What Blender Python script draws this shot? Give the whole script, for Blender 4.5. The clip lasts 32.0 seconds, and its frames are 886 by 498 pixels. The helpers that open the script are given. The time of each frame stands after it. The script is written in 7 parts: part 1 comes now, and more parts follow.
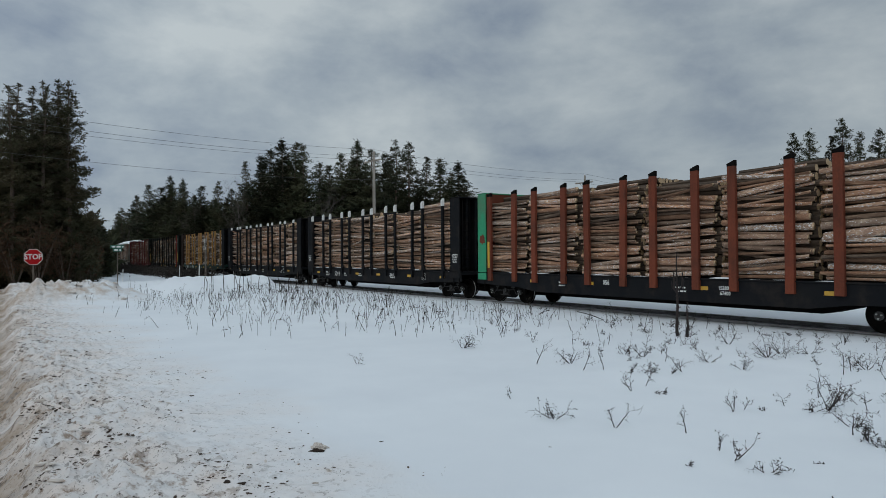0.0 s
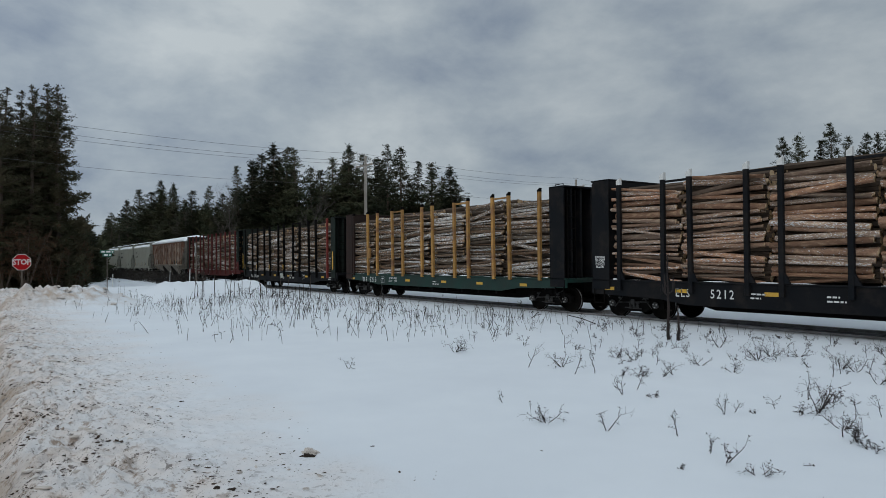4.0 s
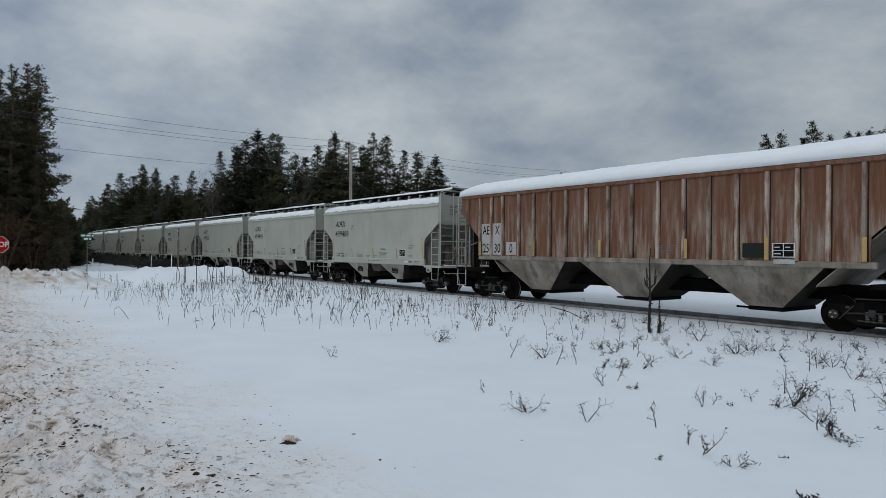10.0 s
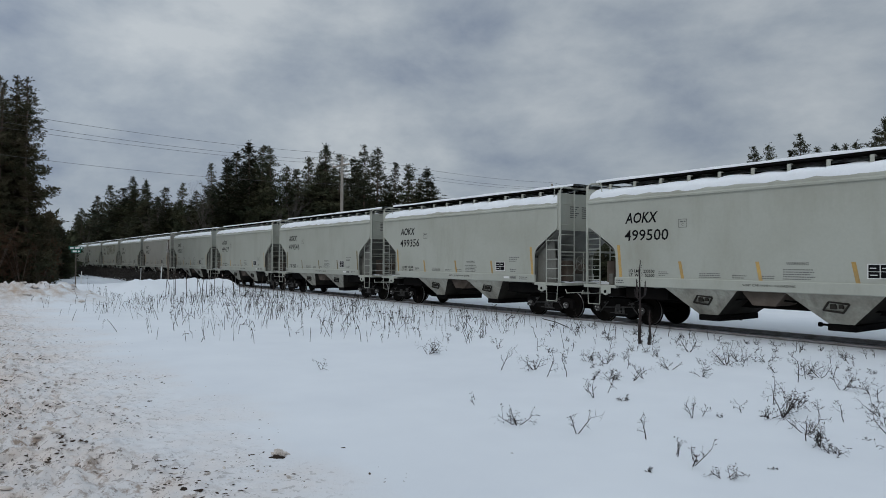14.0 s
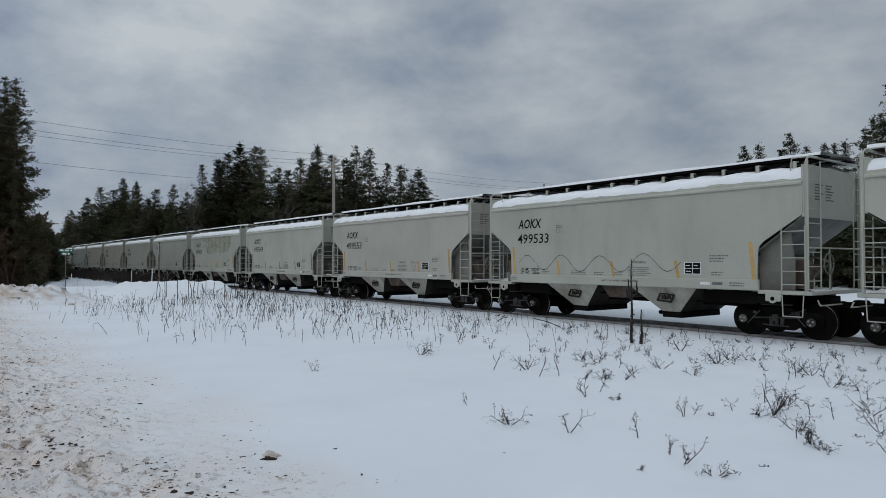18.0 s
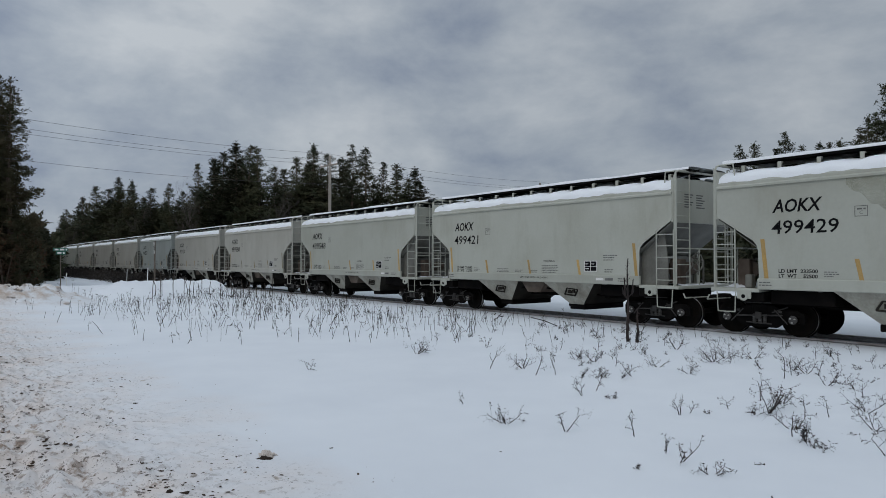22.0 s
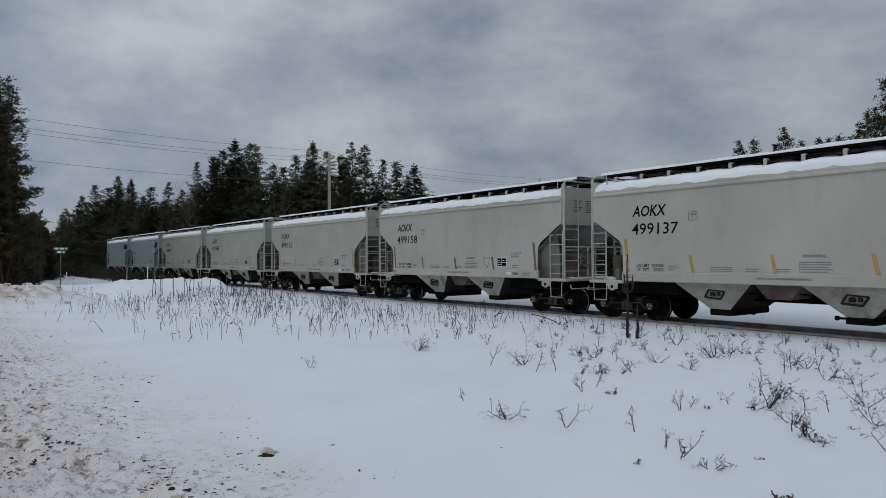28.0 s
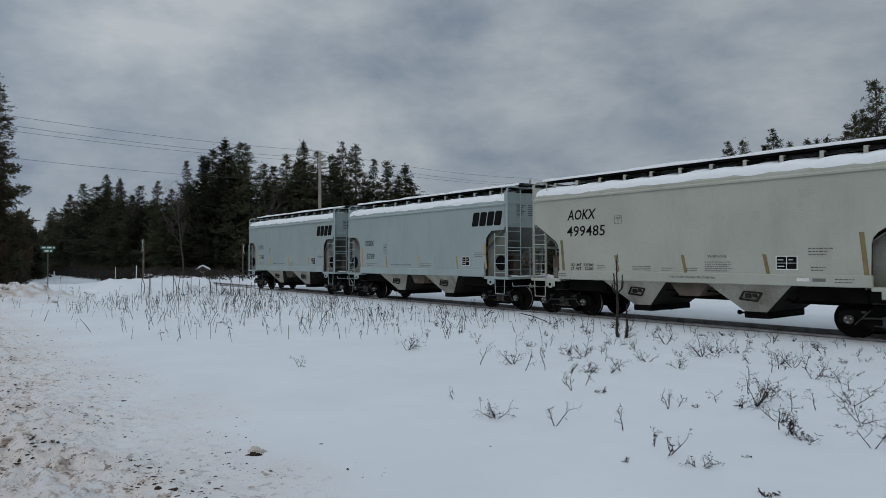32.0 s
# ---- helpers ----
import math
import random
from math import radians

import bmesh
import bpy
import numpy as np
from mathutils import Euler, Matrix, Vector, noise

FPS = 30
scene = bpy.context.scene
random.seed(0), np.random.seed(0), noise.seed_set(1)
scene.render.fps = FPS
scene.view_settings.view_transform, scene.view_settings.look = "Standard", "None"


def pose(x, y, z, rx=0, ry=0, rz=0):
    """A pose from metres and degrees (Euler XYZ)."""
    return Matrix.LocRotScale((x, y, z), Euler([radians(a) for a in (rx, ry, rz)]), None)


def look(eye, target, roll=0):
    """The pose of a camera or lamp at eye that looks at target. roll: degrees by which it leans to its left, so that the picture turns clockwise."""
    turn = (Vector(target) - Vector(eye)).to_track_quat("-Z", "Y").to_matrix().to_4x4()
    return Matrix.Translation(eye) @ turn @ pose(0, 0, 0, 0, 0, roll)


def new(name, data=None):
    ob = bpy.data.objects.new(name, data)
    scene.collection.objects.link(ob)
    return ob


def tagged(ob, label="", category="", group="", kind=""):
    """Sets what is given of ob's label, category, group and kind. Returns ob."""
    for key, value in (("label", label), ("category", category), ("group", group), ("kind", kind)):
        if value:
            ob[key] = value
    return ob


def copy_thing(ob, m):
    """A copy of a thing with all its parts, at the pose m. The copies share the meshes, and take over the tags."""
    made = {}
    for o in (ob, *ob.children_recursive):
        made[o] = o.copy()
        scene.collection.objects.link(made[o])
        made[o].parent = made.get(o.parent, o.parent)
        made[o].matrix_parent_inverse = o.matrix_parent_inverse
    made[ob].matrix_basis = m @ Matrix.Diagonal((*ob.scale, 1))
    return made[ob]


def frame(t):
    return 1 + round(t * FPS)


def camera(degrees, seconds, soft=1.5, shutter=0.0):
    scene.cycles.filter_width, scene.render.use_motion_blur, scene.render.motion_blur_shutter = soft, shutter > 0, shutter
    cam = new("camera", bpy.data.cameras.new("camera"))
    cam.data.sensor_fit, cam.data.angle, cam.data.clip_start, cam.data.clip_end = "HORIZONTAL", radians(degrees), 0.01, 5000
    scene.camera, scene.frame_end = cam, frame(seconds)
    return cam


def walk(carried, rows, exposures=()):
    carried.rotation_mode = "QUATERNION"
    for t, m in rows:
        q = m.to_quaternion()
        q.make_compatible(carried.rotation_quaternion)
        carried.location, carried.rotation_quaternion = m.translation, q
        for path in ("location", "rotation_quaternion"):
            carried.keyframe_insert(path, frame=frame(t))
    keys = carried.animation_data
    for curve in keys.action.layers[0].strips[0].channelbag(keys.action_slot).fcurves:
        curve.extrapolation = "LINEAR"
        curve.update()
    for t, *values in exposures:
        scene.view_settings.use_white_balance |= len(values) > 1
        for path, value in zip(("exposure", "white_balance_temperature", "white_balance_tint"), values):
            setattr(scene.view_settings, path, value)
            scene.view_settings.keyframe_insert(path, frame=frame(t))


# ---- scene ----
LENS = 67.65
cam = camera(LENS, 32.0, 0.6)


def view(x, y, z, yaw, tilt, lean):
    """A pose of the camera: yaw in degrees from the far end of the track towards the train."""
    a, b = radians(yaw), radians(tilt)
    ahead = Vector((-math.cos(a) * math.cos(b), math.sin(a) * math.cos(b), math.sin(b)))
    eye = Vector((x, y, z))
    return look(eye, eye + ahead, lean)


walk(cam, [
    (0.0, view(-0.017, -0.028, 1.982, 33.558, 0.574, -0.400)),
    (0.5, view(-0.027, -0.012, 1.975, 33.656, 0.739, -0.406)),
    (1.0, view(-0.029, -0.006, 1.977, 33.745, 0.838, -0.458)),
    (1.5, view(-0.028, -0.006, 1.979, 33.885, 0.908, -0.252)),
    (2.0, view(-0.023, -0.007, 1.979, 34.019, 1.180, -0.133)),
    (2.5, view(-0.015, -0.009, 1.978, 34.074, 1.138, -0.269)),
    (3.0, view(-0.014, -0.016, 1.977, 34.064, 1.082, -0.617)),
    (3.5, view(-0.016, -0.019, 1.976, 34.153, 1.065, -0.574)),
    (5.5, view(-0.030, 0.001, 1.968, 34.595, 0.446, -0.541)),
    (6.0, view(-0.033, 0.002, 1.965, 34.646, 0.368, -0.451)),
    (6.5, view(-0.034, 0.003, 1.967, 34.735, 0.367, -0.331)),
    (7.0, view(-0.031, -0.001, 1.963, 34.862, 0.356, -0.343)),
    (7.5, view(-0.033, 0.017, 1.967, 34.840, 0.407, -0.381)),
    (8.0, view(-0.022, 0.009, 1.967, 34.891, 0.364, -0.194)),
    (8.5, view(-0.018, -0.004, 1.967, 35.013, 0.282, 0.055)),
    (9.0, view(-0.017, -0.007, 1.971, 35.168, 0.165, 0.082)),
    (9.5, view(-0.028, -0.007, 1.968, 35.359, 0.060, 0.422)),
    (10.0, view(-0.023, -0.013, 1.968, 35.608, 0.092, 0.463)),
    (10.5, view(-0.024, -0.002, 1.976, 35.865, 0.113, 0.436)),
    (11.0, view(-0.015, -0.013, 1.970, 36.059, 0.292, 0.575)),
    (11.5, view(-0.013, -0.003, 1.976, 36.134, 0.590, 0.317)),
    (12.0, view(-0.005, 0.007, 1.973, 36.082, 0.827, 0.121)),
    (12.5, view(-0.003, 0.002, 1.973, 36.155, 0.935, 0.205)),
    (13.0, view(0.000, 0.000, 1.977, 36.154, 0.917, 0.000)),
    (13.5, view(0.008, -0.013, 1.980, 36.156, 1.036, 0.232)),
    (14.0, view(-0.002, -0.005, 1.976, 36.338, 1.110, 0.352)),
    (14.5, view(0.006, -0.010, 1.979, 36.455, 1.191, 0.317)),
    (16.5, view(-0.002, 0.009, 1.975, 37.148, 1.240, 0.092)),
    (17.0, view(-0.006, 0.012, 1.974, 37.240, 1.319, 0.025)),
    (17.5, view(-0.007, 0.023, 1.975, 37.113, 1.297, 0.012)),
    (18.0, view(-0.003, 0.009, 1.968, 36.998, 1.175, 0.062)),
    (18.5, view(-0.011, 0.019, 1.974, 37.034, 1.159, -0.098)),
    (19.0, view(-0.007, 0.015, 1.965, 37.130, 1.121, -0.288)),
    (19.5, view(0.000, 0.013, 1.971, 37.229, 1.137, -0.273)),
    (20.0, view(0.004, 0.006, 1.972, 37.262, 1.140, -0.173)),
    (20.5, view(-0.009, 0.015, 1.967, 37.202, 1.133, -0.189)),
    (21.0, view(0.012, 0.014, 1.973, 37.055, 1.043, -0.292)),
    (21.5, view(-0.010, 0.017, 1.971, 37.288, 1.101, 0.027)),
    (22.0, view(-0.009, 0.015, 1.967, 37.315, 1.083, 0.008)),
    (22.5, view(-0.016, 0.034, 1.964, 37.271, 1.131, -0.075)),
    (23.0, view(-0.013, 0.038, 1.966, 37.226, 1.132, -0.309)),
    (23.5, view(-0.018, 0.037, 1.963, 37.267, 1.017, -0.338)),
    (24.0, view(-0.015, 0.029, 1.964, 37.316, 0.973, -0.791)),
    (24.5, view(-0.009, 0.033, 1.966, 37.259, 1.035, -0.802)),
    (25.0, view(-0.000, 0.035, 1.964, 37.286, 1.136, -0.665)),
    (25.5, view(0.004, 0.032, 1.965, 37.284, 1.094, -0.607)),
    (27.5, view(-0.005, 0.026, 1.954, 37.219, 0.935, -0.483)),
    (28.0, view(-0.000, 0.007, 1.965, 37.334, 0.837, -0.281)),
    (28.5, view(0.007, 0.009, 1.962, 37.308, 0.870, -0.171)),
    (29.0, view(-0.001, 0.032, 1.962, 37.287, 0.849, -0.235)),
    (29.5, view(-0.011, 0.029, 1.958, 37.376, 0.775, 0.035)),
    (30.0, view(-0.022, 0.038, 1.956, 37.371, 0.726, -0.157)),
    (30.5, view(-0.016, 0.028, 1.956, 37.572, 0.833, -0.047)),
    (31.0, view(-0.016, 0.038, 1.959, 37.652, 0.828, -0.098)),
    (31.5, view(-0.008, 0.025, 1.955, 37.969, 0.839, -0.005)),
    (32.0, view(0.002, 0.027, 1.949, 38.120, 0.828, -0.187)),
], exposures=[(0.0, -0.16, 6500, 7.5), (3.5, -0.16, 6500, 8.5), (7.0, -0.15, 6500, 9), (13.0, -0.15, 6500, 11),
              (20.0, -0.17, 6500, 11.5), (24.0, -0.18, 6500, 13), (28.0, -0.29, 6500, 13), (30.0, -0.31, 6500, 10), (32.0, -0.31, 6500, 10.5)])

# ---- world, sun ----
SUN_EL, SUN_AZ = 42.0, 205.0


def build_world():
    world = bpy.data.worlds.new("overcast_sky")
    scene.world = world
    world.use_nodes = True
    nt = world.node_tree
    nt.nodes.clear()
    N = nt.nodes.new
    out, bg = N("ShaderNodeOutputWorld"), N("ShaderNodeBackground")
    sky = N("ShaderNodeTexSky")
    sky.sky_type, sky.sun_disc = "NISHITA", False
    sky.sun_elevation, sky.sun_rotation = radians(SUN_EL), radians(SUN_AZ)
    scale = N("ShaderNodeVectorMath")
    scale.operation = "SCALE"
    scale.inputs["Scale"].default_value = 0.075
    nt.links.new(sky.outputs[0], scale.inputs[0])
    tc = N("ShaderNodeTexCoord")
    sep = N("ShaderNodeSeparateXYZ")
    nt.links.new(tc.outputs["Generated"], sep.inputs[0])
    # layered cloud, flattened towards the horizon
    mp = N("ShaderNodeMapping")
    mp.inputs["Location"].default_value = (1.3, 0.4, 0.2)
    mp.inputs["Scale"].default_value = (1.0, 1.0, 1.9)
    nt.links.new(tc.outputs["Generated"], mp.inputs[0])
    big = N("ShaderNodeTexNoise")
    big.inputs["Scale"].default_value = 3.6
    big.inputs["Detail"].default_value = 8
    big.inputs["Roughness"].default_value = 0.56
    big.inputs["Distortion"].default_value = 0.15
    nt.links.new(mp.outputs[0], big.inputs["Vector"])
    ramp = N("ShaderNodeValToRGB")
    e = ramp.color_ramp.elements
    e[0].position, e[0].color = 0.33, (0.240, 0.292, 0.372, 1)
    e[1].position, e[1].color = 0.665, (0.530, 0.580, 0.612, 1)
    m = e.new(0.49)
    m.color = (0.370, 0.426, 0.480, 1)
    nt.links.new(big.outputs["Fac"], ramp.inputs[0])
    # an overcast sky is brightest overhead
    grad = N("ShaderNodeMapRange")
    grad.inputs["From Min"].default_value, grad.inputs["From Max"].default_value = 0.42, 1.0
    grad.inputs["To Min"].default_value, grad.inputs["To Max"].default_value = 1.0, 1.9
    nt.links.new(sep.outputs["Z"], grad.inputs["Value"])
    gs = N("ShaderNodeVectorMath")
    gs.operation = "SCALE"
    nt.links.new(ramp.outputs[0], gs.inputs[0])
    nt.links.new(grad.outputs[0], gs.inputs["Scale"])
    # and brighter on the sun's side than in the north
    side = N("ShaderNodeMapRange")
    side.inputs["From Min"].default_value, side.inputs["From Max"].default_value = 0.1, 0.95
    side.inputs["To Min"].default_value, side.inputs["To Max"].default_value = 1.13, 0.92
    nt.links.new(sep.outputs["Y"], side.inputs["Value"])
    sided = N("ShaderNodeVectorMath")
    sided.operation = "SCALE"
    nt.links.new(gs.outputs[0], sided.inputs[0])
    nt.links.new(side.outputs[0], sided.inputs["Scale"])
    mix = N("ShaderNodeMix")
    mix.data_type = "RGBA"
    mix.inputs["Factor"].default_value = 0.93
    nt.links.new(scale.outputs[0], mix.inputs["A"])
    nt.links.new(sided.outputs[0], mix.inputs["B"])
    nt.links.new(mix.outputs["Result"], bg.inputs[0])
    bg.inputs["Strength"].default_value = 1.0
    nt.links.new(bg.outputs[0], out.inputs[0])


build_world()
sun = new("sun", bpy.data.lights.new("sun", "SUN"))
sun.data.energy, sun.data.angle, sun.data.color = 0.6, radians(30), (1.0, 0.96, 0.9)
sun_dir = Vector((0.35, -0.75, 0.75)).normalized()
sun.matrix_world = look(sun_dir * 50, (0, 0, 0))
scene.view_settings.exposure = 0.0

# ---- materials ----
def material(name, base, rough=0.6, metal=0.0, second=None, scale=3.0, fine=40.0, mixing=0.5, bump=0.15, bump_scale=30.0,
             vary=0.0, coords="Object", stretch=(1, 1, 1), low=0.35, high=0.7, spec=0.5, grain=0.14):
    """A painted, wooden or stony surface: two tones by a large noise, fine grain, relief, and a tone of its own per object."""
    mat = bpy.data.materials.new(name)
    mat.use_nodes = True
    nt = mat.node_tree
    b = nt.nodes["Principled BSDF"]
    N = nt.nodes.new
    tc = N("ShaderNodeTexCoord")
    mp = N("ShaderNodeMapping")
    mp.inputs["Scale"].default_value = stretch
    nt.links.new(tc.outputs[coords], mp.inputs[0])
    vec = mp.outputs[0]
    if vary:
        info = N("ShaderNodeObjectInfo")
        add = N("ShaderNodeVectorMath")
        add.operation = "MULTIPLY_ADD"
        add.inputs[1].default_value = (37, 17, 53)
        nt.links.new(info.outputs["Random"], add.inputs[0])
        nt.links.new(vec, add.inputs[2])
        vec = add.outputs[0]
    large, small = N("ShaderNodeTexNoise"), N("ShaderNodeTexNoise")
    large.inputs["Scale"].default_value, large.inputs["Detail"].default_value = scale, 6
    small.inputs["Scale"].default_value, small.inputs["Detail"].default_value = fine, 3
    nt.links.new(vec, large.inputs["Vector"])
    nt.links.new(vec, small.inputs["Vector"])
    mr = N("ShaderNodeMapRange")
    mr.inputs["From Min"].default_value, mr.inputs["From Max"].default_value = low, high
    mr.inputs["To Max"].default_value = mixing
    nt.links.new(large.outputs["Fac"], mr.inputs["Value"])
    mix = N("ShaderNodeMix")
    mix.data_type = "RGBA"
    mix.inputs["A"].default_value = (*base, 1)
    mix.inputs["B"].default_value = (*(second or tuple(c * 0.6 for c in base)), 1)
    nt.links.new(mr.outputs[0], mix.inputs["Factor"])
    hsv = N("ShaderNodeHueSaturation")
    nt.links.new(mix.outputs["Result"], hsv.inputs["Color"])
    val = N("ShaderNodeMapRange")
    val.inputs["From Min"].default_value, val.inputs["From Max"].default_value = 0.25, 0.75
    val.inputs["To Min"].default_value, val.inputs["To Max"].default_value = 1 - grain, 1 + grain
    nt.links.new(small.outputs["Fac"], val.inputs["Value"])
    value = val.outputs[0]
    if vary:
        per = N("ShaderNodeMapRange")
        per.inputs["To Min"].default_value, per.inputs["To Max"].default_value = 1 - vary, 1 + vary
        nt.links.new(info.outputs["Random"], per.inputs["Value"])
        mul = N("ShaderNodeMath")
        mul.operation = "MULTIPLY"
        nt.links.new(value, mul.inputs[0])
        nt.links.new(per.outputs[0], mul.inputs[1])
        value = mul.outputs[0]
    nt.links.new(value, hsv.inputs["Value"])
    nt.links.new(hsv.outputs[0], b.inputs["Base Color"])
    rr = N("ShaderNodeMapRange")
    rr.inputs["To Min"].default_value, rr.inputs["To Max"].default_value = max(rough - 0.12, 0.05), min(rough + 0.12, 1)
    nt.links.new(small.outputs["Fac"], rr.inputs["Value"])
    nt.links.new(rr.outputs[0], b.inputs["Roughness"])
    b.inputs["Metallic"].default_value = metal
    b.inputs["Specular IOR Level"].default_value = spec
    if bump:
        bn = N("ShaderNodeTexNoise")
        bn.inputs["Scale"].default_value, bn.inputs["Detail"].default_value = bump_scale, 4
        nt.links.new(vec, bn.inputs["Vector"])
        bp = N("ShaderNodeBump")
        bp.inputs["Strength"].default_value, bp.inputs["Distance"].default_value = bump, 0.02
        nt.links.new(bn.outputs["Fac"], bp.inputs["Height"])
        nt.links.new(bp.outputs[0], b.inputs["Normal"])
    return mat


def streaked(mat, stain, amount, down=0.22, across=2.4):
    """Adds faint dirt that has run down a painted side."""
    nt = mat.node_tree
    b = nt.nodes["Principled BSDF"]
    N = nt.nodes.new
    src = b.inputs["Base Color"].links[0].from_socket
    tc, info, add, mp, n, mr, mix = (N("ShaderNode" + k) for k in ("TexCoord", "ObjectInfo", "VectorMath", "Mapping", "TexNoise", "MapRange", "Mix"))
    add.operation = "MULTIPLY_ADD"
    add.inputs[1].default_value = (71, 29, 43)
    nt.links.new(info.outputs["Random"], add.inputs[0])
    nt.links.new(tc.outputs["Object"], add.inputs[2])
    mp.inputs["Scale"].default_value = (across, 1.0, down)
    nt.links.new(add.outputs[0], mp.inputs[0])
    n.inputs["Scale"].default_value, n.inputs["Detail"].default_value, n.inputs["Roughness"].default_value = 1.4, 7, 0.66
    nt.links.new(mp.outputs[0], n.inputs["Vector"])
    mr.inputs["From Min"].default_value, mr.inputs["From Max"].default_value, mr.inputs["To Max"].default_value = 0.50, 0.72, amount
    nt.links.new(n.outputs["Fac"], mr.inputs["Value"])
    mix.data_type = "RGBA"
    mix.inputs["B"].default_value = (*stain, 1)
    nt.links.new(mr.outputs[0], mix.inputs["Factor"])
    nt.links.new(src, mix.inputs["A"])
    nt.links.new(mix.outputs["Result"], b.inputs["Base Color"])
    return mat


def rust_from_top(mat, tone, low, high, amount):
    """Rust that has eaten the paint from the roof downwards, ragged at its lower edge."""
    nt = mat.node_tree
    b = nt.nodes["Principled BSDF"]
    N = nt.nodes.new
    src = b.inputs["Base Color"].links[0].from_socket
    tc, mp, n, sep, add, mr, mix = (N("ShaderNode" + k) for k in ("TexCoord", "Mapping", "TexNoise", "SeparateXYZ", "Math", "MapRange", "Mix"))
    mp.inputs["Scale"].default_value = (2.2, 1.0, 0.5)
    nt.links.new(tc.outputs["Object"], mp.inputs[0])
    n.inputs["Scale"].default_value, n.inputs["Detail"].default_value, n.inputs["Roughness"].default_value = 1.7, 8, 0.7
    nt.links.new(mp.outputs[0], n.inputs["Vector"])
    nt.links.new(tc.outputs["Object"], sep.inputs[0])
    add.operation, add.inputs[1].default_value = "MULTIPLY_ADD", 5.0
    nt.links.new(n.outputs["Fac"], add.inputs[0])
    nt.links.new(sep.outputs["Z"], add.inputs[2])
    mr.inputs["From Min"].default_value, mr.inputs["From Max"].default_value, mr.inputs["To Max"].default_value = low + 2.5, high + 2.5, amount
    nt.links.new(add.outputs[0], mr.inputs["Value"])
    mix.data_type = "RGBA"
    mix.inputs["B"].default_value = (*tone, 1)
    nt.links.new(mr.outputs[0], mix.inputs["Factor"])
    nt.links.new(src, mix.inputs["A"])
    nt.links.new(mix.outputs["Result"], b.inputs["Base Color"])


def bark_material(name, tone, pale, snowy, along):
    """Bark drawn out along the log, with pale scuffs, and clinging snow in patches."""
    mat = material(name, tone, 0.9, 0, pale, 2.6, 14, 0.55, 1.0, 9, 0.55, "Object", (1.6, 0.5, 0.5), 0.50, 0.68, 0.2, 0.30)
    nt = mat.node_tree
    b = nt.nodes["Principled BSDF"]
    N = nt.nodes.new
    src = b.inputs["Base Color"].links[0].from_socket
    tc, info = N("ShaderNodeTexCoord"), N("ShaderNodeObjectInfo")
    # every log has a cast of its own, from grey to fox-red
    turn, cut, cast = N("ShaderNodeMath"), N("ShaderNodeMath"), N("ShaderNodeMix")
    turn.operation, turn.inputs[1].default_value = "MULTIPLY", 17.3
    cut.operation = "FRACT"
    nt.links.new(info.outputs["Random"], turn.inputs[0])
    nt.links.new(turn.outputs[0], cut.inputs[0])
    hue = N("ShaderNodeValToRGB")
    hue.color_ramp.elements[0].color, hue.color_ramp.elements[1].color = (0.80, 0.92, 1.0, 1), (1.45, 1.05, 0.78, 1)
    hue.color_ramp.elements[0].position, hue.color_ramp.elements[1].position = 0.15, 0.95
    nt.links.new(cut.outputs[0], hue.inputs[0])
    cast.data_type, cast.blend_type = "RGBA", "MULTIPLY"
    cast.inputs["Factor"].default_value = 0.5
    nt.links.new(src, cast.inputs["A"])
    nt.links.new(hue.outputs[0], cast.inputs["B"])
    src = cast.outputs["Result"]
    add = N("ShaderNodeVectorMath")
    add.operation = "MULTIPLY_ADD"
    add.inputs[1].default_value = (91, 47, 13)
    nt.links.new(info.outputs["Random"], add.inputs[0])
    nt.links.new(tc.outputs["Object"], add.inputs[2])
    mp = N("ShaderNodeMapping")
    mp.inputs["Scale"].default_value = (along, 1.1, 1.1)
    nt.links.new(add.outputs[0], mp.inputs[0])
    n = N("ShaderNodeTexNoise")
    n.inputs["Scale"].default_value, n.inputs["Detail"].default_value, n.inputs["Roughness"].default_value = 2.3, 6, 0.64
    nt.links.new(mp.outputs[0], n.inputs["Vector"])
    mr = N("ShaderNodeMapRange")
    mr.inputs["From Min"].default_value, mr.inputs["From Max"].default_value = 0.69 - snowy, 0.715 - snowy
    per = N("ShaderNodeMath")
    per.operation, per.inputs[1].default_value = "MULTIPLY_ADD", 0.18
    nt.links.new(info.outputs["Random"], per.inputs[0])
    nt.links.new(n.outputs["Fac"], per.inputs[2])
    shift = N("ShaderNodeMath")
    shift.operation, shift.inputs[1].default_value = "SUBTRACT", 0.11
    nt.links.new(per.outputs[0], shift.inputs[0])
    nt.links.new(shift.outputs[0], mr.inputs["Value"])
    mix = N("ShaderNodeMix")
    mix.data_type = "RGBA"
    mix.inputs["B"].default_value = (0.75, 0.745, 0.74, 1)
    nt.links.new(mr.outputs[0], mix.inputs["Factor"])
    nt.links.new(src, mix.inputs["A"])
    nt.links.new(mix.outputs["Result"], b.inputs["Base Color"])
    return mat


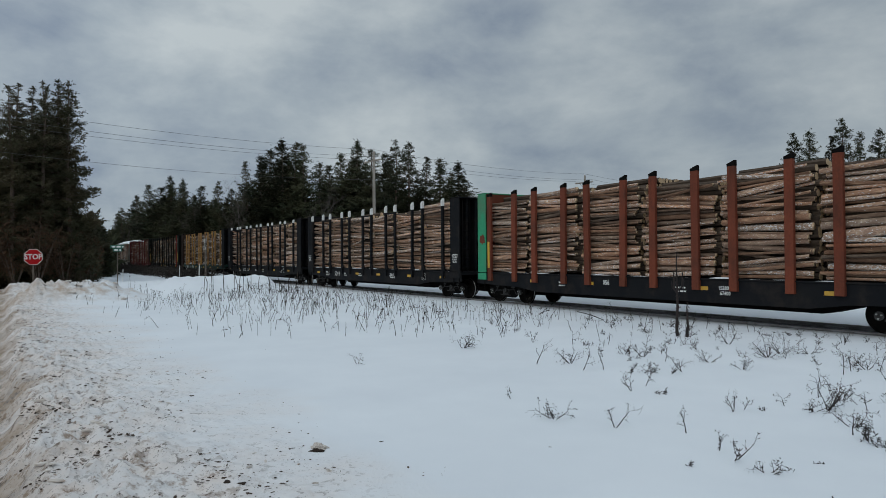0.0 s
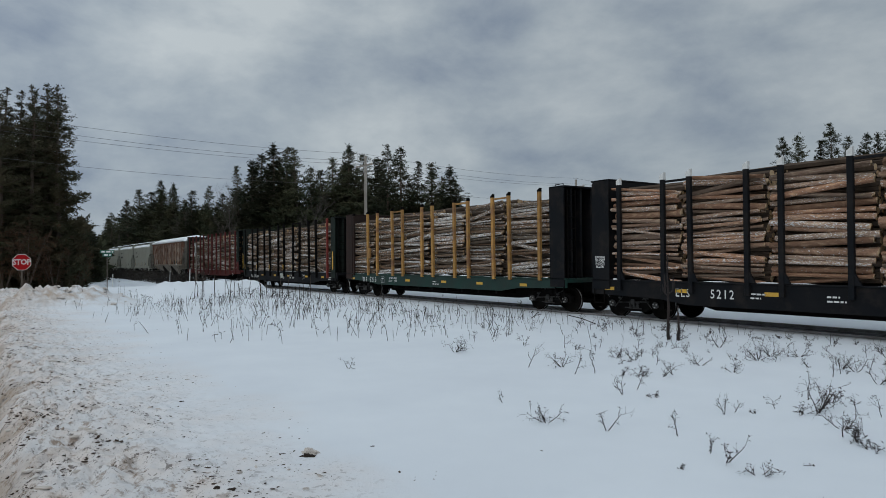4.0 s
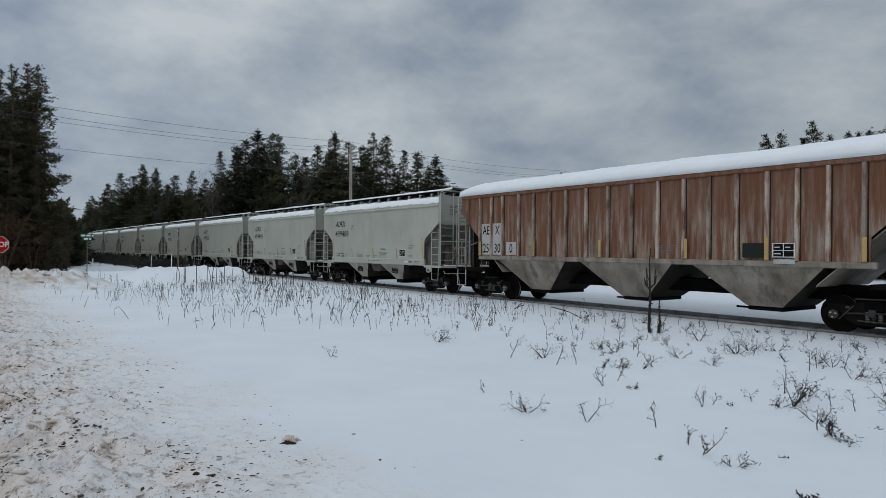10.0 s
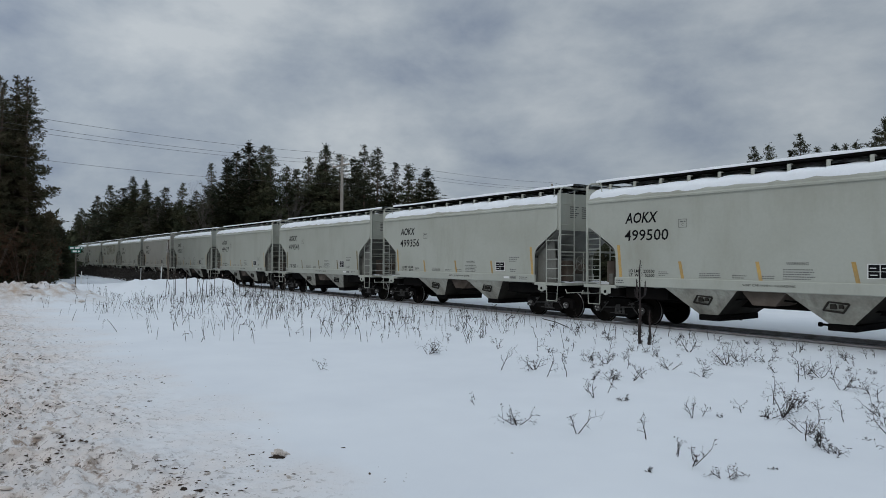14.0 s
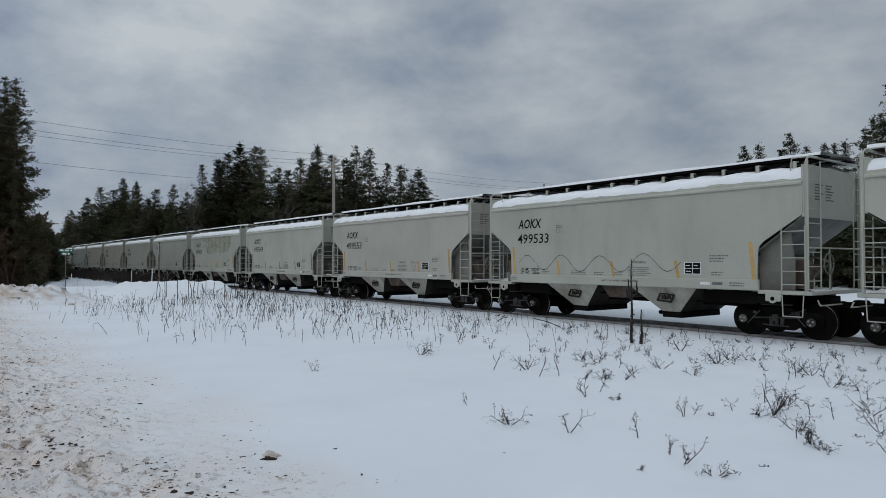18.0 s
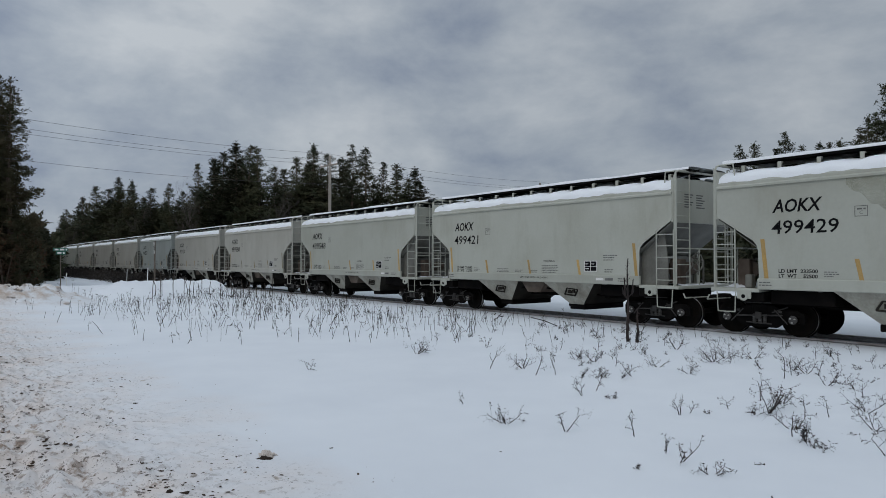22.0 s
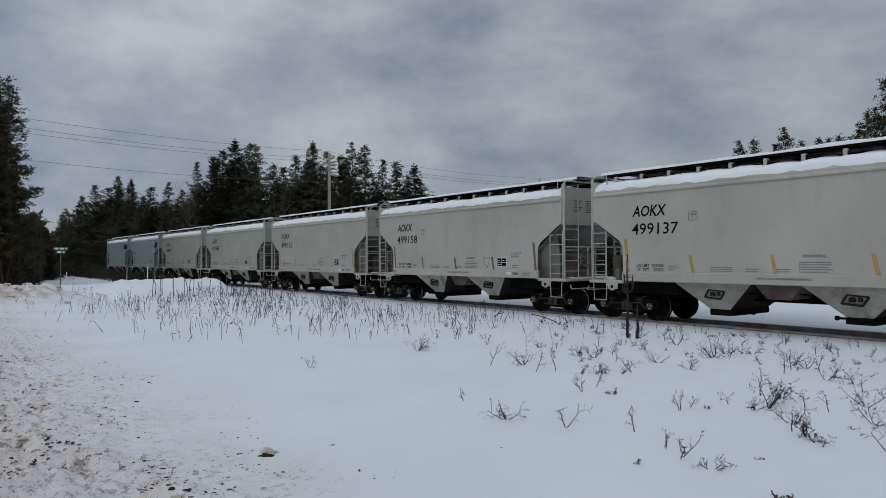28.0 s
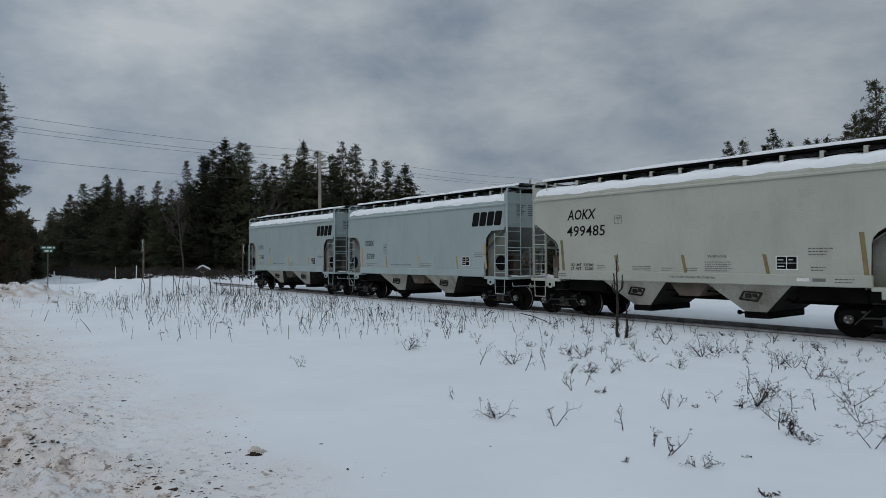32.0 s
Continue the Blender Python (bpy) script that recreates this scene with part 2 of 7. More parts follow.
def snow_ground_material():
    """Field snow; the ploughed strip by the road is brown with grit and sand, broken up by lumps."""
    mat = bpy.data.materials.new("field_snow")
    mat.use_nodes = True
    nt = mat.node_tree
    b = nt.nodes["Principled BSDF"]
    N = nt.nodes.new
    L = nt.links.new
    tc = N("ShaderNodeTexCoord")
    sep = N("ShaderNodeSeparateXYZ")
    L(tc.outputs["Object"], sep.inputs[0])

    def noise_tex(scale, detail=6, rough=0.6):
        n = N("ShaderNodeTexNoise")
        n.inputs["Scale"].default_value, n.inputs["Detail"].default_value, n.inputs["Roughness"].default_value = scale, detail, rough
        L(tc.outputs["Object"], n.inputs["Vector"])
        return n.outputs["Fac"]

    def rng(v, a, c, lo=0.0, hi=1.0):
        m = N("ShaderNodeMapRange")
        m.inputs["From Min"].default_value, m.inputs["From Max"].default_value = a, c
        m.inputs["To Min"].default_value, m.inputs["To Max"].default_value = lo, hi
        L(v, m.inputs["Value"])
        return m.outputs[0]

    def math2(op, p, q):
        m = N("ShaderNodeMath")
        m.operation = op
        for k, v in ((0, p), (1, q)):
            if isinstance(v, (int, float)):
                m.inputs[k].default_value = v
            else:
                L(v, m.inputs[k])
        return m.outputs[0]

    def mixc(f, a, c):
        m = N("ShaderNodeMix")
        m.data_type = "RGBA"
        L(f, m.inputs["Factor"])
        for k, v in (("A", a), ("B", c)):
            if isinstance(v, tuple):
                m.inputs[k].default_value = (*v, 1)
            else:
                L(v, m.inputs[k])
        return m.outputs["Result"]

    # y from the road's edge; the dirt thins out into the field, farther from the road where the plough threw it
    edge = math2("ADD", sep.outputs["Y"], math2("MULTIPLY", rng(noise_tex(0.45, 5), 0.3, 0.7, -1, 1), 0.75))
    strip = rng(edge, 0.1, 3.4, 1.0, 0.0)
    white = mixc(rng(noise_tex(0.5, 3), 0.35, 0.7), (0.745, 0.782, 0.82), (0.695, 0.732, 0.775))
    tint = math2("MULTIPLY", strip, rng(noise_tex(1.5, 7, 0.66), 0.40, 0.62, 0.5, 1.0))
    c0 = mixc(math2("MULTIPLY", tint, 0.9), white, (0.74, 0.635, 0.565))
    # patches and specks are dirt, and also colour in the shade of small pits
    patches = math2("MULTIPLY", rng(edge, 0.7, 2.0, 1.0, 0.0), rng(noise_tex(4.6, 8, 0.70), 0.545, 0.635))
    lumps = math2("MULTIPLY", rng(edge, 0.5, 2.1, 1.0, 0.0), rng(noise_tex(6.5, 6, 0.7), 0.585, 0.65))
    patches = math2("MAXIMUM", patches, lumps)
    c1 = mixc(math2("MULTIPLY", patches, 0.85), c0, (0.25, 0.17, 0.115))
    grit = rng(noise_tex(11.0, 4, 0.6), 0.595, 0.63)
    fleck = rng(noise_tex(28.0, 3, 0.6), 0.63, 0.665)
    cluster = rng(noise_tex(1.5, 5, 0.6), 0.42, 0.58, 0.45, 1.0)
    specks = math2("MULTIPLY", math2("MULTIPLY", rng(edge, 1.0, 3.0, 1.0, 0.0), cluster), math2("MAXIMUM", grit, fleck))
    c2 = mixc(math2("MULTIPLY", specks, 0.85), c1, (0.085, 0.062, 0.045))
    # the road's side of the bank is sanded brown all over, its holes put in as dark colour
    road = math2("MULTIPLY", rng(edge, -0.4, 0.42, 1.0, 0.0), rng(noise_tex(3.0, 7, 0.7), 0.33, 0.6, 0.6, 1.0))
    face = mixc(rng(noise_tex(7.0, 6, 0.7), 0.5, 0.62), (0.33, 0.25, 0.18), (0.09, 0.065, 0.047))
    c3 = mixc(road, c2, face)
    # sand thrown on the pile at the mouth of the road
    thrown = math2("MULTIPLY", math2("MULTIPLY", rng(sep.outputs["X"], -31.5, -33.0), rng(sep.outputs["X"], -39.0, -36.5)), rng(sep.outputs["Y"], 6.2, 3.6))
    c3 = mixc(math2("MULTIPLY", thrown, rng(noise_tex(1.8, 7, 0.7), 0.42, 0.62, 0.15, 0.85)), c3, (0.40, 0.30, 0.22))
    L(c3, b.inputs["Base Color"])
    b.inputs["Roughness"].default_value = 0.75
    b.inputs["Specular IOR Level"].default_value = 0.25
    b.inputs["Subsurface Weight"].default_value = 0.0
    h = math2("ADD", math2("MULTIPLY", noise_tex(11, 8, 0.72), math2("ADD", math2("MULTIPLY", strip, 1.3), 0.15)),
              math2("MULTIPLY", noise_tex(60, 3), 0.06))
    bp = N("ShaderNodeBump")
    bp.inputs["Strength"].default_value, bp.inputs["Distance"].default_value = 0.6, 0.06
    L(h, bp.inputs["Height"])
    L(bp.outputs[0], b.inputs["Normal"])
    return mat


def stain_material(name, color):
    """A film of dirt that lets the paint show through in blotches."""
    mat = bpy.data.materials.new(name)
    mat.use_nodes = True
    nt = mat.node_tree
    b = nt.nodes["Principled BSDF"]
    b.inputs["Base Color"].default_value = (*color, 1)
    b.inputs["Roughness"].default_value = 0.7
    tc = nt.nodes.new("ShaderNodeTexCoord")
    n = nt.nodes.new("ShaderNodeTexNoise")
    n.inputs["Scale"].default_value, n.inputs["Detail"].default_value, n.inputs["Roughness"].default_value = 1.3, 7, 0.62
    r = nt.nodes.new("ShaderNodeMapRange")
    r.inputs["From Min"].default_value, r.inputs["From Max"].default_value = 0.36, 0.60
    r.inputs["To Min"].default_value, r.inputs["To Max"].default_value = 0.12, 0.48
    nt.links.new(tc.outputs["Object"], n.inputs["Vector"])
    nt.links.new(n.outputs["Fac"], r.inputs["Value"])
    nt.links.new(r.outputs[0], b.inputs["Alpha"])
    return mat


MAT = {
    "snow": snow_ground_material(),
    "clean_snow": material("clean_snow", (0.83, 0.86, 0.89), 0.8, 0, (0.76, 0.80, 0.84), 1.5, 25, 0.7, 0.3, 5, spec=0.2, grain=0.03),
    "bank_snow": material("bank_snow", (0.70, 0.665, 0.63), 0.85, 0, (0.30, 0.22, 0.165), 7, 14, 0.75, 0.7, 9, 0.08, spec=0.2),
    "mud_snow": material("mud_snow", (0.075, 0.054, 0.040), 0.9, 0, (0.035, 0.027, 0.022), 14, 40, 0.9, 0.8, 25, 0.3, spec=0.2),
    "road": material("road", (0.27, 0.20, 0.15), 0.9, 0, (0.52, 0.49, 0.46), 0.6, 20, 0.8, 0.4, 15),
    "ballast": material("ballast", (0.74, 0.76, 0.78), 0.95, 0, (0.20, 0.18, 0.165), 1.6, 22, 0.85, 0.9, 16, low=0.52, high=0.68),
    "rail": material("rail", (0.30, 0.30, 0.305), 0.7, 0.0, (0.15, 0.13, 0.118), 3, 40, 0.8, 0.1),
    "rail_top": material("rail_top", (0.38, 0.37, 0.36), 0.3, 0.9, None, 3, 40, 0.4, 0.05),
    "tie": material("tie", (0.09, 0.07, 0.055), 0.9, 0, (0.16, 0.14, 0.12), 3, 30, 0.7, 0.6, 25, 0.3),
    "grey": material("hopper_grey_paint", (0.400, 0.412, 0.362), 0.45, 0, (0.335, 0.34, 0.288), 0.5, 12, 0.8, 0.03, 2, 0.05, low=0.42, high=0.72, grain=0.03),
    "grey_warm": material("hopper_warm_grey_paint", (0.418, 0.412, 0.368), 0.45, 0, (0.35, 0.338, 0.295), 0.5, 12, 0.8, 0.03, 2, 0.05, low=0.42, high=0.72, grain=0.03),
    "grey_cool": material("hopper_cool_grey_paint", (0.365, 0.398, 0.378), 0.45, 0, (0.305, 0.33, 0.308), 0.5, 12, 0.8, 0.03, 2, 0.05, low=0.42, high=0.72, grain=0.03),
    "blue_cap": material("blue_cap_paint", (0.035, 0.075, 0.16), 0.5, 0, (0.02, 0.03, 0.05), 8, 30, 0.8, 0.1, 8),
    "olive_stain": stain_material("olive_stain", (0.345, 0.345, 0.255)),
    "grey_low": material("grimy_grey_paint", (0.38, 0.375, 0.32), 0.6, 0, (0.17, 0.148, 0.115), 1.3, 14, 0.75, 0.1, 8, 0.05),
    "buffed": material("buffed_patch", (0.36, 0.37, 0.325), 0.6, 0, (0.41, 0.42, 0.365), 3, 30, 0.9, 0.0),
    # end paint darkened for dirt and for the shade inside the end openings
    "end_grime": material("soiled_shaded_end_paint", (0.175, 0.176, 0.154), 0.6, 0, (0.07, 0.064, 0.054), 1.2, 14, 0.85, 0.1, 8, 0.05),
    "blue_grey": material("blue_grey_paint", (0.335, 0.405, 0.41), 0.45, 0, (0.285, 0.345, 0.345), 0.5, 12, 0.7, 0.03, 2, 0.05, grain=0.025),
    # near-black tone for dirt and for shade put in as colour
    "grime": material("grime_and_shade", (0.035, 0.032, 0.027), 0.8, 0, (0.012, 0.0105, 0.009), 1.2, 14, 0.8, 0.2, 8, 0.05, spec=0.1),
    "pale_panel": material("pale_panel_paint", (0.44, 0.46, 0.46), 0.6, 0, (0.33, 0.30, 0.27), 2.5, 20, 0.7, 0.05),
    "steel_grey": material("worn_steel", (0.45, 0.46, 0.44), 0.5, 0.1, (0.28, 0.26, 0.23), 3, 30, 0.6, 0.1),
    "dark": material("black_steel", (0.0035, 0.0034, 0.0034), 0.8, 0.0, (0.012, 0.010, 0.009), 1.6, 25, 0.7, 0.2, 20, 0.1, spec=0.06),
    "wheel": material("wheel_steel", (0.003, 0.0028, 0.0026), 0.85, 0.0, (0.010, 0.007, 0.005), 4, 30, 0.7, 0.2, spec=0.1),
    "cap_steel": material("dusty_cast_steel", (0.11, 0.108, 0.105), 0.6, 0.2, (0.025, 0.022, 0.020), 5, 30, 0.9, 0.2, vary=0.3, spec=0.2),
    "saddle_grime": material("rusty_saddle_grime", (0.14, 0.115, 0.095), 0.8, 0, (0.05, 0.035, 0.026), 2.0, 16, 0.85, 0.15, 10, 0.1, spec=0.2),
    "worn_gear": material("dusty_worn_gear", (0.05, 0.047, 0.043), 0.7, 0.1, (0.009, 0.008, 0.008), 4, 30, 0.9, 0.2, vary=0.3),
    "tread": material("wheel_tread", (0.42, 0.41, 0.40), 0.3, 0.9, None, 4, 30, 0.3, 0.0),
    "black_car": material("black_car_paint", (0.0055, 0.0068, 0.009), 0.65, 0, (0.013, 0.0125, 0.013), 0.9, 16, 0.8, 0.08, 6, 0.1, spec=0.12),
    "green_car": material("dark_green_paint", (0.010, 0.042, 0.033), 0.6, 0, (0.022, 0.03, 0.026), 0.9, 16, 0.8, 0.08, 6, spec=0.25),
    "olive_bulk": material("olive_black_paint", (0.011, 0.018, 0.014), 0.65, 0, (0.018, 0.019, 0.016), 0.9, 16, 0.8, 0.08, 6, spec=0.2),
    "umber_bulk": material("umber_paint", (0.034, 0.018, 0.014), 0.65, 0, (0.018, 0.013, 0.011), 0.9, 16, 0.8, 0.08, 6, spec=0.2),
    "bright_green": material("bright_green_paint", (0.02, 0.27, 0.13), 0.55, 0, (0.10, 0.13, 0.08), 0.8, 16, 0.5, 0.08, 6, low=0.5, high=0.62),
    "brown_stake": material("red_brown_paint", (0.175, 0.044, 0.023), 0.7, 0, (0.10, 0.032, 0.019), 1.2, 20, 0.7, 0.1, 8, 0.1, spec=0.2),
    "red_car": material("oxide_red_paint", (0.105, 0.022, 0.020), 0.7, 0, (0.06, 0.020, 0.017), 1.1, 18, 0.8, 0.1, 8, 0.1, spec=0.2),
    "yellow_stake": material("ochre_stake_paint", (0.38, 0.20, 0.05), 0.65, 0, (0.16, 0.075, 0.04), 2.0, 25, 0.8, 0.15, 12, 0.25, low=0.45, high=0.65),
    "dark_red_stake": material("red_stake_paint", (0.20, 0.034, 0.027), 0.7, 0, (0.12, 0.03, 0.022), 2.0, 25, 0.7, 0.1, spec=0.2),
    "rust_car": material("rusted_box_paint", (0.33, 0.255, 0.205), 0.75, 0, (0.165, 0.066, 0.034), 1.9, 14, 0.95, 0.35, 10, 0.1, "Object", (3.4, 3.4, 0.30), 0.38, 0.58, 0.3, 0.3),
    "rust_rib": material("rusted_rib_paint", (0.37, 0.30, 0.25), 0.75, 0, (0.17, 0.085, 0.055), 2.0, 14, 1.0, 0.2, 10, 0.3, "Object", (3, 3, 0.7), 0.42, 0.62, 0.3, 0.2),
    "rust_low": material("weathered_hopper_grey", (0.30, 0.27, 0.225), 0.75, 0, (0.12, 0.09, 0.066), 1.3, 18, 0.8, 0.15, 10),
    "yellow": material("reflector_yellow", (0.62, 0.36, 0.035), 0.5, 0, (0.40, 0.23, 0.05), 3, 30, 0.5, 0.0, vary=0.15),
    "ochre_mark": material("faded_ochre_decal", (0.46, 0.29, 0.085), 0.6, 0, (0.30, 0.22, 0.11), 3, 30, 0.7, 0.0, vary=0.2),
    "olive_mark": material("soiled_olive_decal", (0.20, 0.155, 0.06), 0.6, 0, (0.10, 0.085, 0.05), 3, 30, 0.8, 0.0, vary=0.25),
    "white": material("white_marking", (0.72, 0.72, 0.70), 0.6, 0, (0.55, 0.55, 0.53), 5, 30, 0.6, 0.0),
    "black": material("black_marking", (0.007, 0.007, 0.008), 0.7, 0, None, 5, 30, 0.5, 0.0, spec=0.1),
    "faint": material("grey_marking", (0.085, 0.085, 0.08), 0.6, 0, (0.2, 0.2, 0.19), 5, 30, 0.6, 0.0),
    "red_sign": material("stop_red", (0.40, 0.010, 0.013), 0.6, 0, (0.34, 0.013, 0.015), 2, 20, 0.6, 0.0, spec=0.1),
    "green_sign": material("street_sign_green", (0.012, 0.11, 0.075), 0.4, 0, None, 2, 20, 0.3, 0.0),
    "post": material("galvanised_post", (0.30, 0.30, 0.29), 0.5, 0.6, (0.18, 0.16, 0.14), 3, 30, 0.6, 0.1),
    "pole": material("weathered_pole_wood", (0.36, 0.33, 0.29), 0.9, 0, (0.22, 0.19, 0.165), 2, 30, 0.8, 0.4, 30, 0, "Object", (4, 4, 0.4)),
    "wire": material("wire_metal", (0.10, 0.10, 0.10), 0.5, 0.5, None, 2, 20, 0.3, 0.0),
    "bark": bark_material("log_bark", (0.262, 0.170, 0.122), (0.60, 0.45, 0.32), 0.085, 6.0),
    "bark_snow": bark_material("snowy_log_bark", (0.165, 0.122, 0.090), (0.40, 0.29, 0.20), 0.142, 4.4),
    # darker bark for the logs behind, so the gaps are shaded by colour
    "bark_inner": material("shaded_inner_bark", (0.10, 0.073, 0.054), 0.95, 0, (0.045, 0.034, 0.027), 2.5, 14, 0.8, 0.6, 9, spec=0.2),
    "log_end": material("sawn_log_end", (0.62, 0.47, 0.30), 0.9, 0, (0.42, 0.27, 0.15), 9, 60, 0.8, 0.2, 30, 0.2),
    "log_end_pale": material("pale_log_end", (0.46, 0.35, 0.22), 0.9, 0, (0.35, 0.16, 0.06), 5, 60, 0.7, 0.2, 30, 0.25),
    "trunk": material("pine_bark", (0.075, 0.058, 0.047), 0.95, 0, (0.13, 0.09, 0.065), 3, 30, 0.7, 0.6, 20),
    "bare_wood": material("bare_grey_wood", (0.085, 0.072, 0.062), 0.9, 0, (0.05, 0.042, 0.036), 2, 25, 0.8, 0.3, 20),
    "needles": material("pine_needles", (0.034, 0.044, 0.024), 0.8, 0, (0.062, 0.056, 0.029), 0.5, 6, 0.9, 0, 1, 0.35, spec=0.2),
    # browner needles, also lightened so the corner stand looks better lit
    "needles_olive": material("lit_jack_pine_needles", (0.050, 0.054, 0.030), 0.8, 0, (0.080, 0.062, 0.036), 0.45, 6, 0.9, 0, 1, 0.35, spec=0.2),
    "needles_brown": material("dry_oak_leaves", (0.085, 0.047, 0.026), 0.85, 0, (0.05, 0.032, 0.022), 0.8, 6, 0.9, 0, 1, 0.3, spec=0.2),
    "twig": material("dry_twig", (0.014, 0.0105, 0.010), 0.9, 0, (0.032, 0.020, 0.017), 3, 30, 0.8, 0, 1, 0.3),
    "weed": material("dry_weed", (0.045, 0.034, 0.025), 0.9, 0, (0.025, 0.02, 0.016), 2, 30, 0.8, 0, 1, 0.3),
}
for tone in ("grey", "grey_warm", "grey_cool"):
    streaked(MAT[tone], (0.26, 0.25, 0.195), 0.34, 0.3, 1.1)
streaked(MAT["blue_grey"], (0.19, 0.20, 0.185), 0.3, 0.3, 1.1)
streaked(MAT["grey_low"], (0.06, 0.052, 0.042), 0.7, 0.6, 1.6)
streaked(MAT["rust_low"], (0.045, 0.03, 0.02), 0.9, 0.6, 1.6)
streaked(MAT["rust_car"], (0.07, 0.03, 0.018), 0.75, 0.25, 3.0)
rust_from_top(MAT["rust_car"], (0.140, 0.060, 0.032), 2.3, 3.7, 0.75)
streaked(MAT["black_car"], (0.035, 0.027, 0.022), 0.6, 0.8, 1.0)
streaked(MAT["brown_stake"], (0.06, 0.025, 0.016), 0.8, 0.8, 2.0)


# ---- mesh building ----
class Geo:
    """Collects vertices and faces of one mesh."""

    def __init__(self):
        self.v, self.f, self.m = [], [], []

    def add(self, verts, faces, mi=0):
        n = len(self.v)
        self.v.extend(verts)
        self.f.extend([tuple(i + n for i in q) for q in faces])
        self.m.extend([mi] * len(faces))
        return self

    def box(self, x0, x1, y0, y1, z0, z1, c=0.0, mi=0):
        """A box, its twelve edges chamfered by c."""
        if c <= 0:
            vs = [(x, y, z) for x in (x0, x1) for y in (y0, y1) for z in (z0, z1)]
            return self.add(vs, [(0, 1, 3, 2), (4, 6, 7, 5), (0, 4, 5, 1), (2, 3, 7, 6), (0, 2, 6, 4), (1, 5, 7, 3)], mi)
        vs, ids = [], {}
        for i, x in enumerate((x0, x1)):
            for j, y in enumerate((y0, y1)):
                for k, z in enumerate((z0, z1)):
                    sx, sy, sz = (c, -c)[i], (c, -c)[j], (c, -c)[k]
                    for a, p in enumerate(((x, y + sy, z + sz), (x + sx, y, z + sz), (x + sx, y + sy, z))):
                        ids[i, j, k, a] = len(vs)
                        vs.append(p)
        F = []
        for a, (p, q) in ((0, (1, 2)), (1, (0, 2)), (2, (0, 1))):
            for s in (0, 1):
                ring = []
                for u, w in ((0, 0), (1, 0), (1, 1), (0, 1)):
                    t = [0, 0, 0]
                    t[a], t[p], t[q] = s, u, w
                    ring.append(ids[t[0], t[1], t[2], a])
                F.append(ring if (s == 1) == (a != 1) else ring[::-1])
        for a, (p, q) in ((0, (1, 2)), (1, (0, 2)), (2, (0, 1))):
            for u in (0, 1):
                for w in (0, 1):
                    t0, t1 = [0, 0, 0], [0, 0, 0]
                    t0[p] = t1[p] = u
                    t0[q] = t1[q] = w
                    t1[a] = 1
                    A, B = tuple(t0), tuple(t1)
                    F.append((ids[*A, p], ids[*B, p], ids[*B, q], ids[*A, q]))
        for i in (0, 1):
            for j in (0, 1):
                for k in (0, 1):
                    F.append((ids[i, j, k, 0], ids[i, j, k, 1], ids[i, j, k, 2]))
        return self.add(vs, F, mi)

    def prism(self, ring, axis, lo, hi, mi=0, caps=True):
        """A closed outline drawn out along an axis: x takes (y, z), y takes (x, z), z takes (x, y)."""
        n = len(ring)
        put = {"x": lambda a, b, t: (t, a, b), "y": lambda a, b, t: (a, t, b), "z": lambda a, b, t: (a, b, t)}[axis]
        vs = [put(a, b, lo) for a, b in ring] + [put(a, b, hi) for a, b in ring]
        F = [(i, (i + 1) % n, n + (i + 1) % n, n + i) for i in range(n)]
        if caps:
            F += [tuple(range(n))[::-1], tuple(range(n, 2 * n))]
        return self.add(vs, F, mi)

    def loft(self, rings, mi=0, closed=True, caps=True):
        n = len(rings[0])
        vs = [p for r in rings for p in r]
        F = []
        for k in range(len(rings) - 1):
            for i in range(n if closed else n - 1):
                j = (i + 1) % n
                F.append((k * n + i, k * n + j, (k + 1) * n + j, (k + 1) * n + i))
        if caps and closed:
            F += [tuple(range(n))[::-1], tuple(range((len(rings) - 1) * n, len(rings) * n))]
        return self.add(vs, F, mi)

    def tube(self, p, q, r, n=6, r2=None, mi=0, caps=True, end_mi=None):
        p, q = Vector(p), Vector(q)
        d = (q - p).normalized()
        a = d.orthogonal().normalized()
        b = d.cross(a)
        r2 = r if r2 is None else r2
        vs = []
        for c, rr in ((p, r), (q, r2)):
            for i in range(n):
                t = 2 * math.pi * i / n
                vs.append(tuple(c + (a * math.cos(t) + b * math.sin(t)) * rr))
        k = len(self.v)
        self.add(vs, [(i, (i + 1) % n, n + (i + 1) % n, n + i) for i in range(n)], mi)
        if caps:
            self.f += [tuple(range(k, k + n))[::-1], tuple(range(k + n, k + 2 * n))]
            self.m += [mi if end_mi is None else end_mi] * 2
        return self

    def path(self, pts, r, n=5, mi=0):
        for p, q in zip(pts, pts[1:]):
            self.tube(p, q, r, n, mi=mi)
        return self

    def mesh(self, name, mats, smooth=False, recalc=True):
        me = bpy.data.meshes.new(name)
        me.from_pydata(self.v, [], self.f)
        for m in mats if isinstance(mats, (list, tuple)) else [mats]:
            me.materials.append(MAT[m] if isinstance(m, str) else m)
        if any(self.m):
            me.polygons.foreach_set("material_index", self.m)
        if smooth:
            me.polygons.foreach_set("use_smooth", [True] * len(self.f))
        if recalc and len(self.f) < 60000:
            bm = bmesh.new()
            bm.from_mesh(me)
            bmesh.ops.recalc_face_normals(bm, faces=bm.faces)
            bm.to_mesh(me)
            bm.free()
        me.update()
        return me


def part(name, geo, mats, parent=None, label="", at=None, smooth=False):
    """Links a mesh (or shares one) as one object under a thing or a part."""
    me = geo if isinstance(geo, bpy.types.Mesh) else geo.mesh(name, mats, smooth)
    ob = new(name, me)
    ob.parent = parent
    if at is not None:
        ob.matrix_basis = at
    if label:
        tagged(ob, label)
    return ob


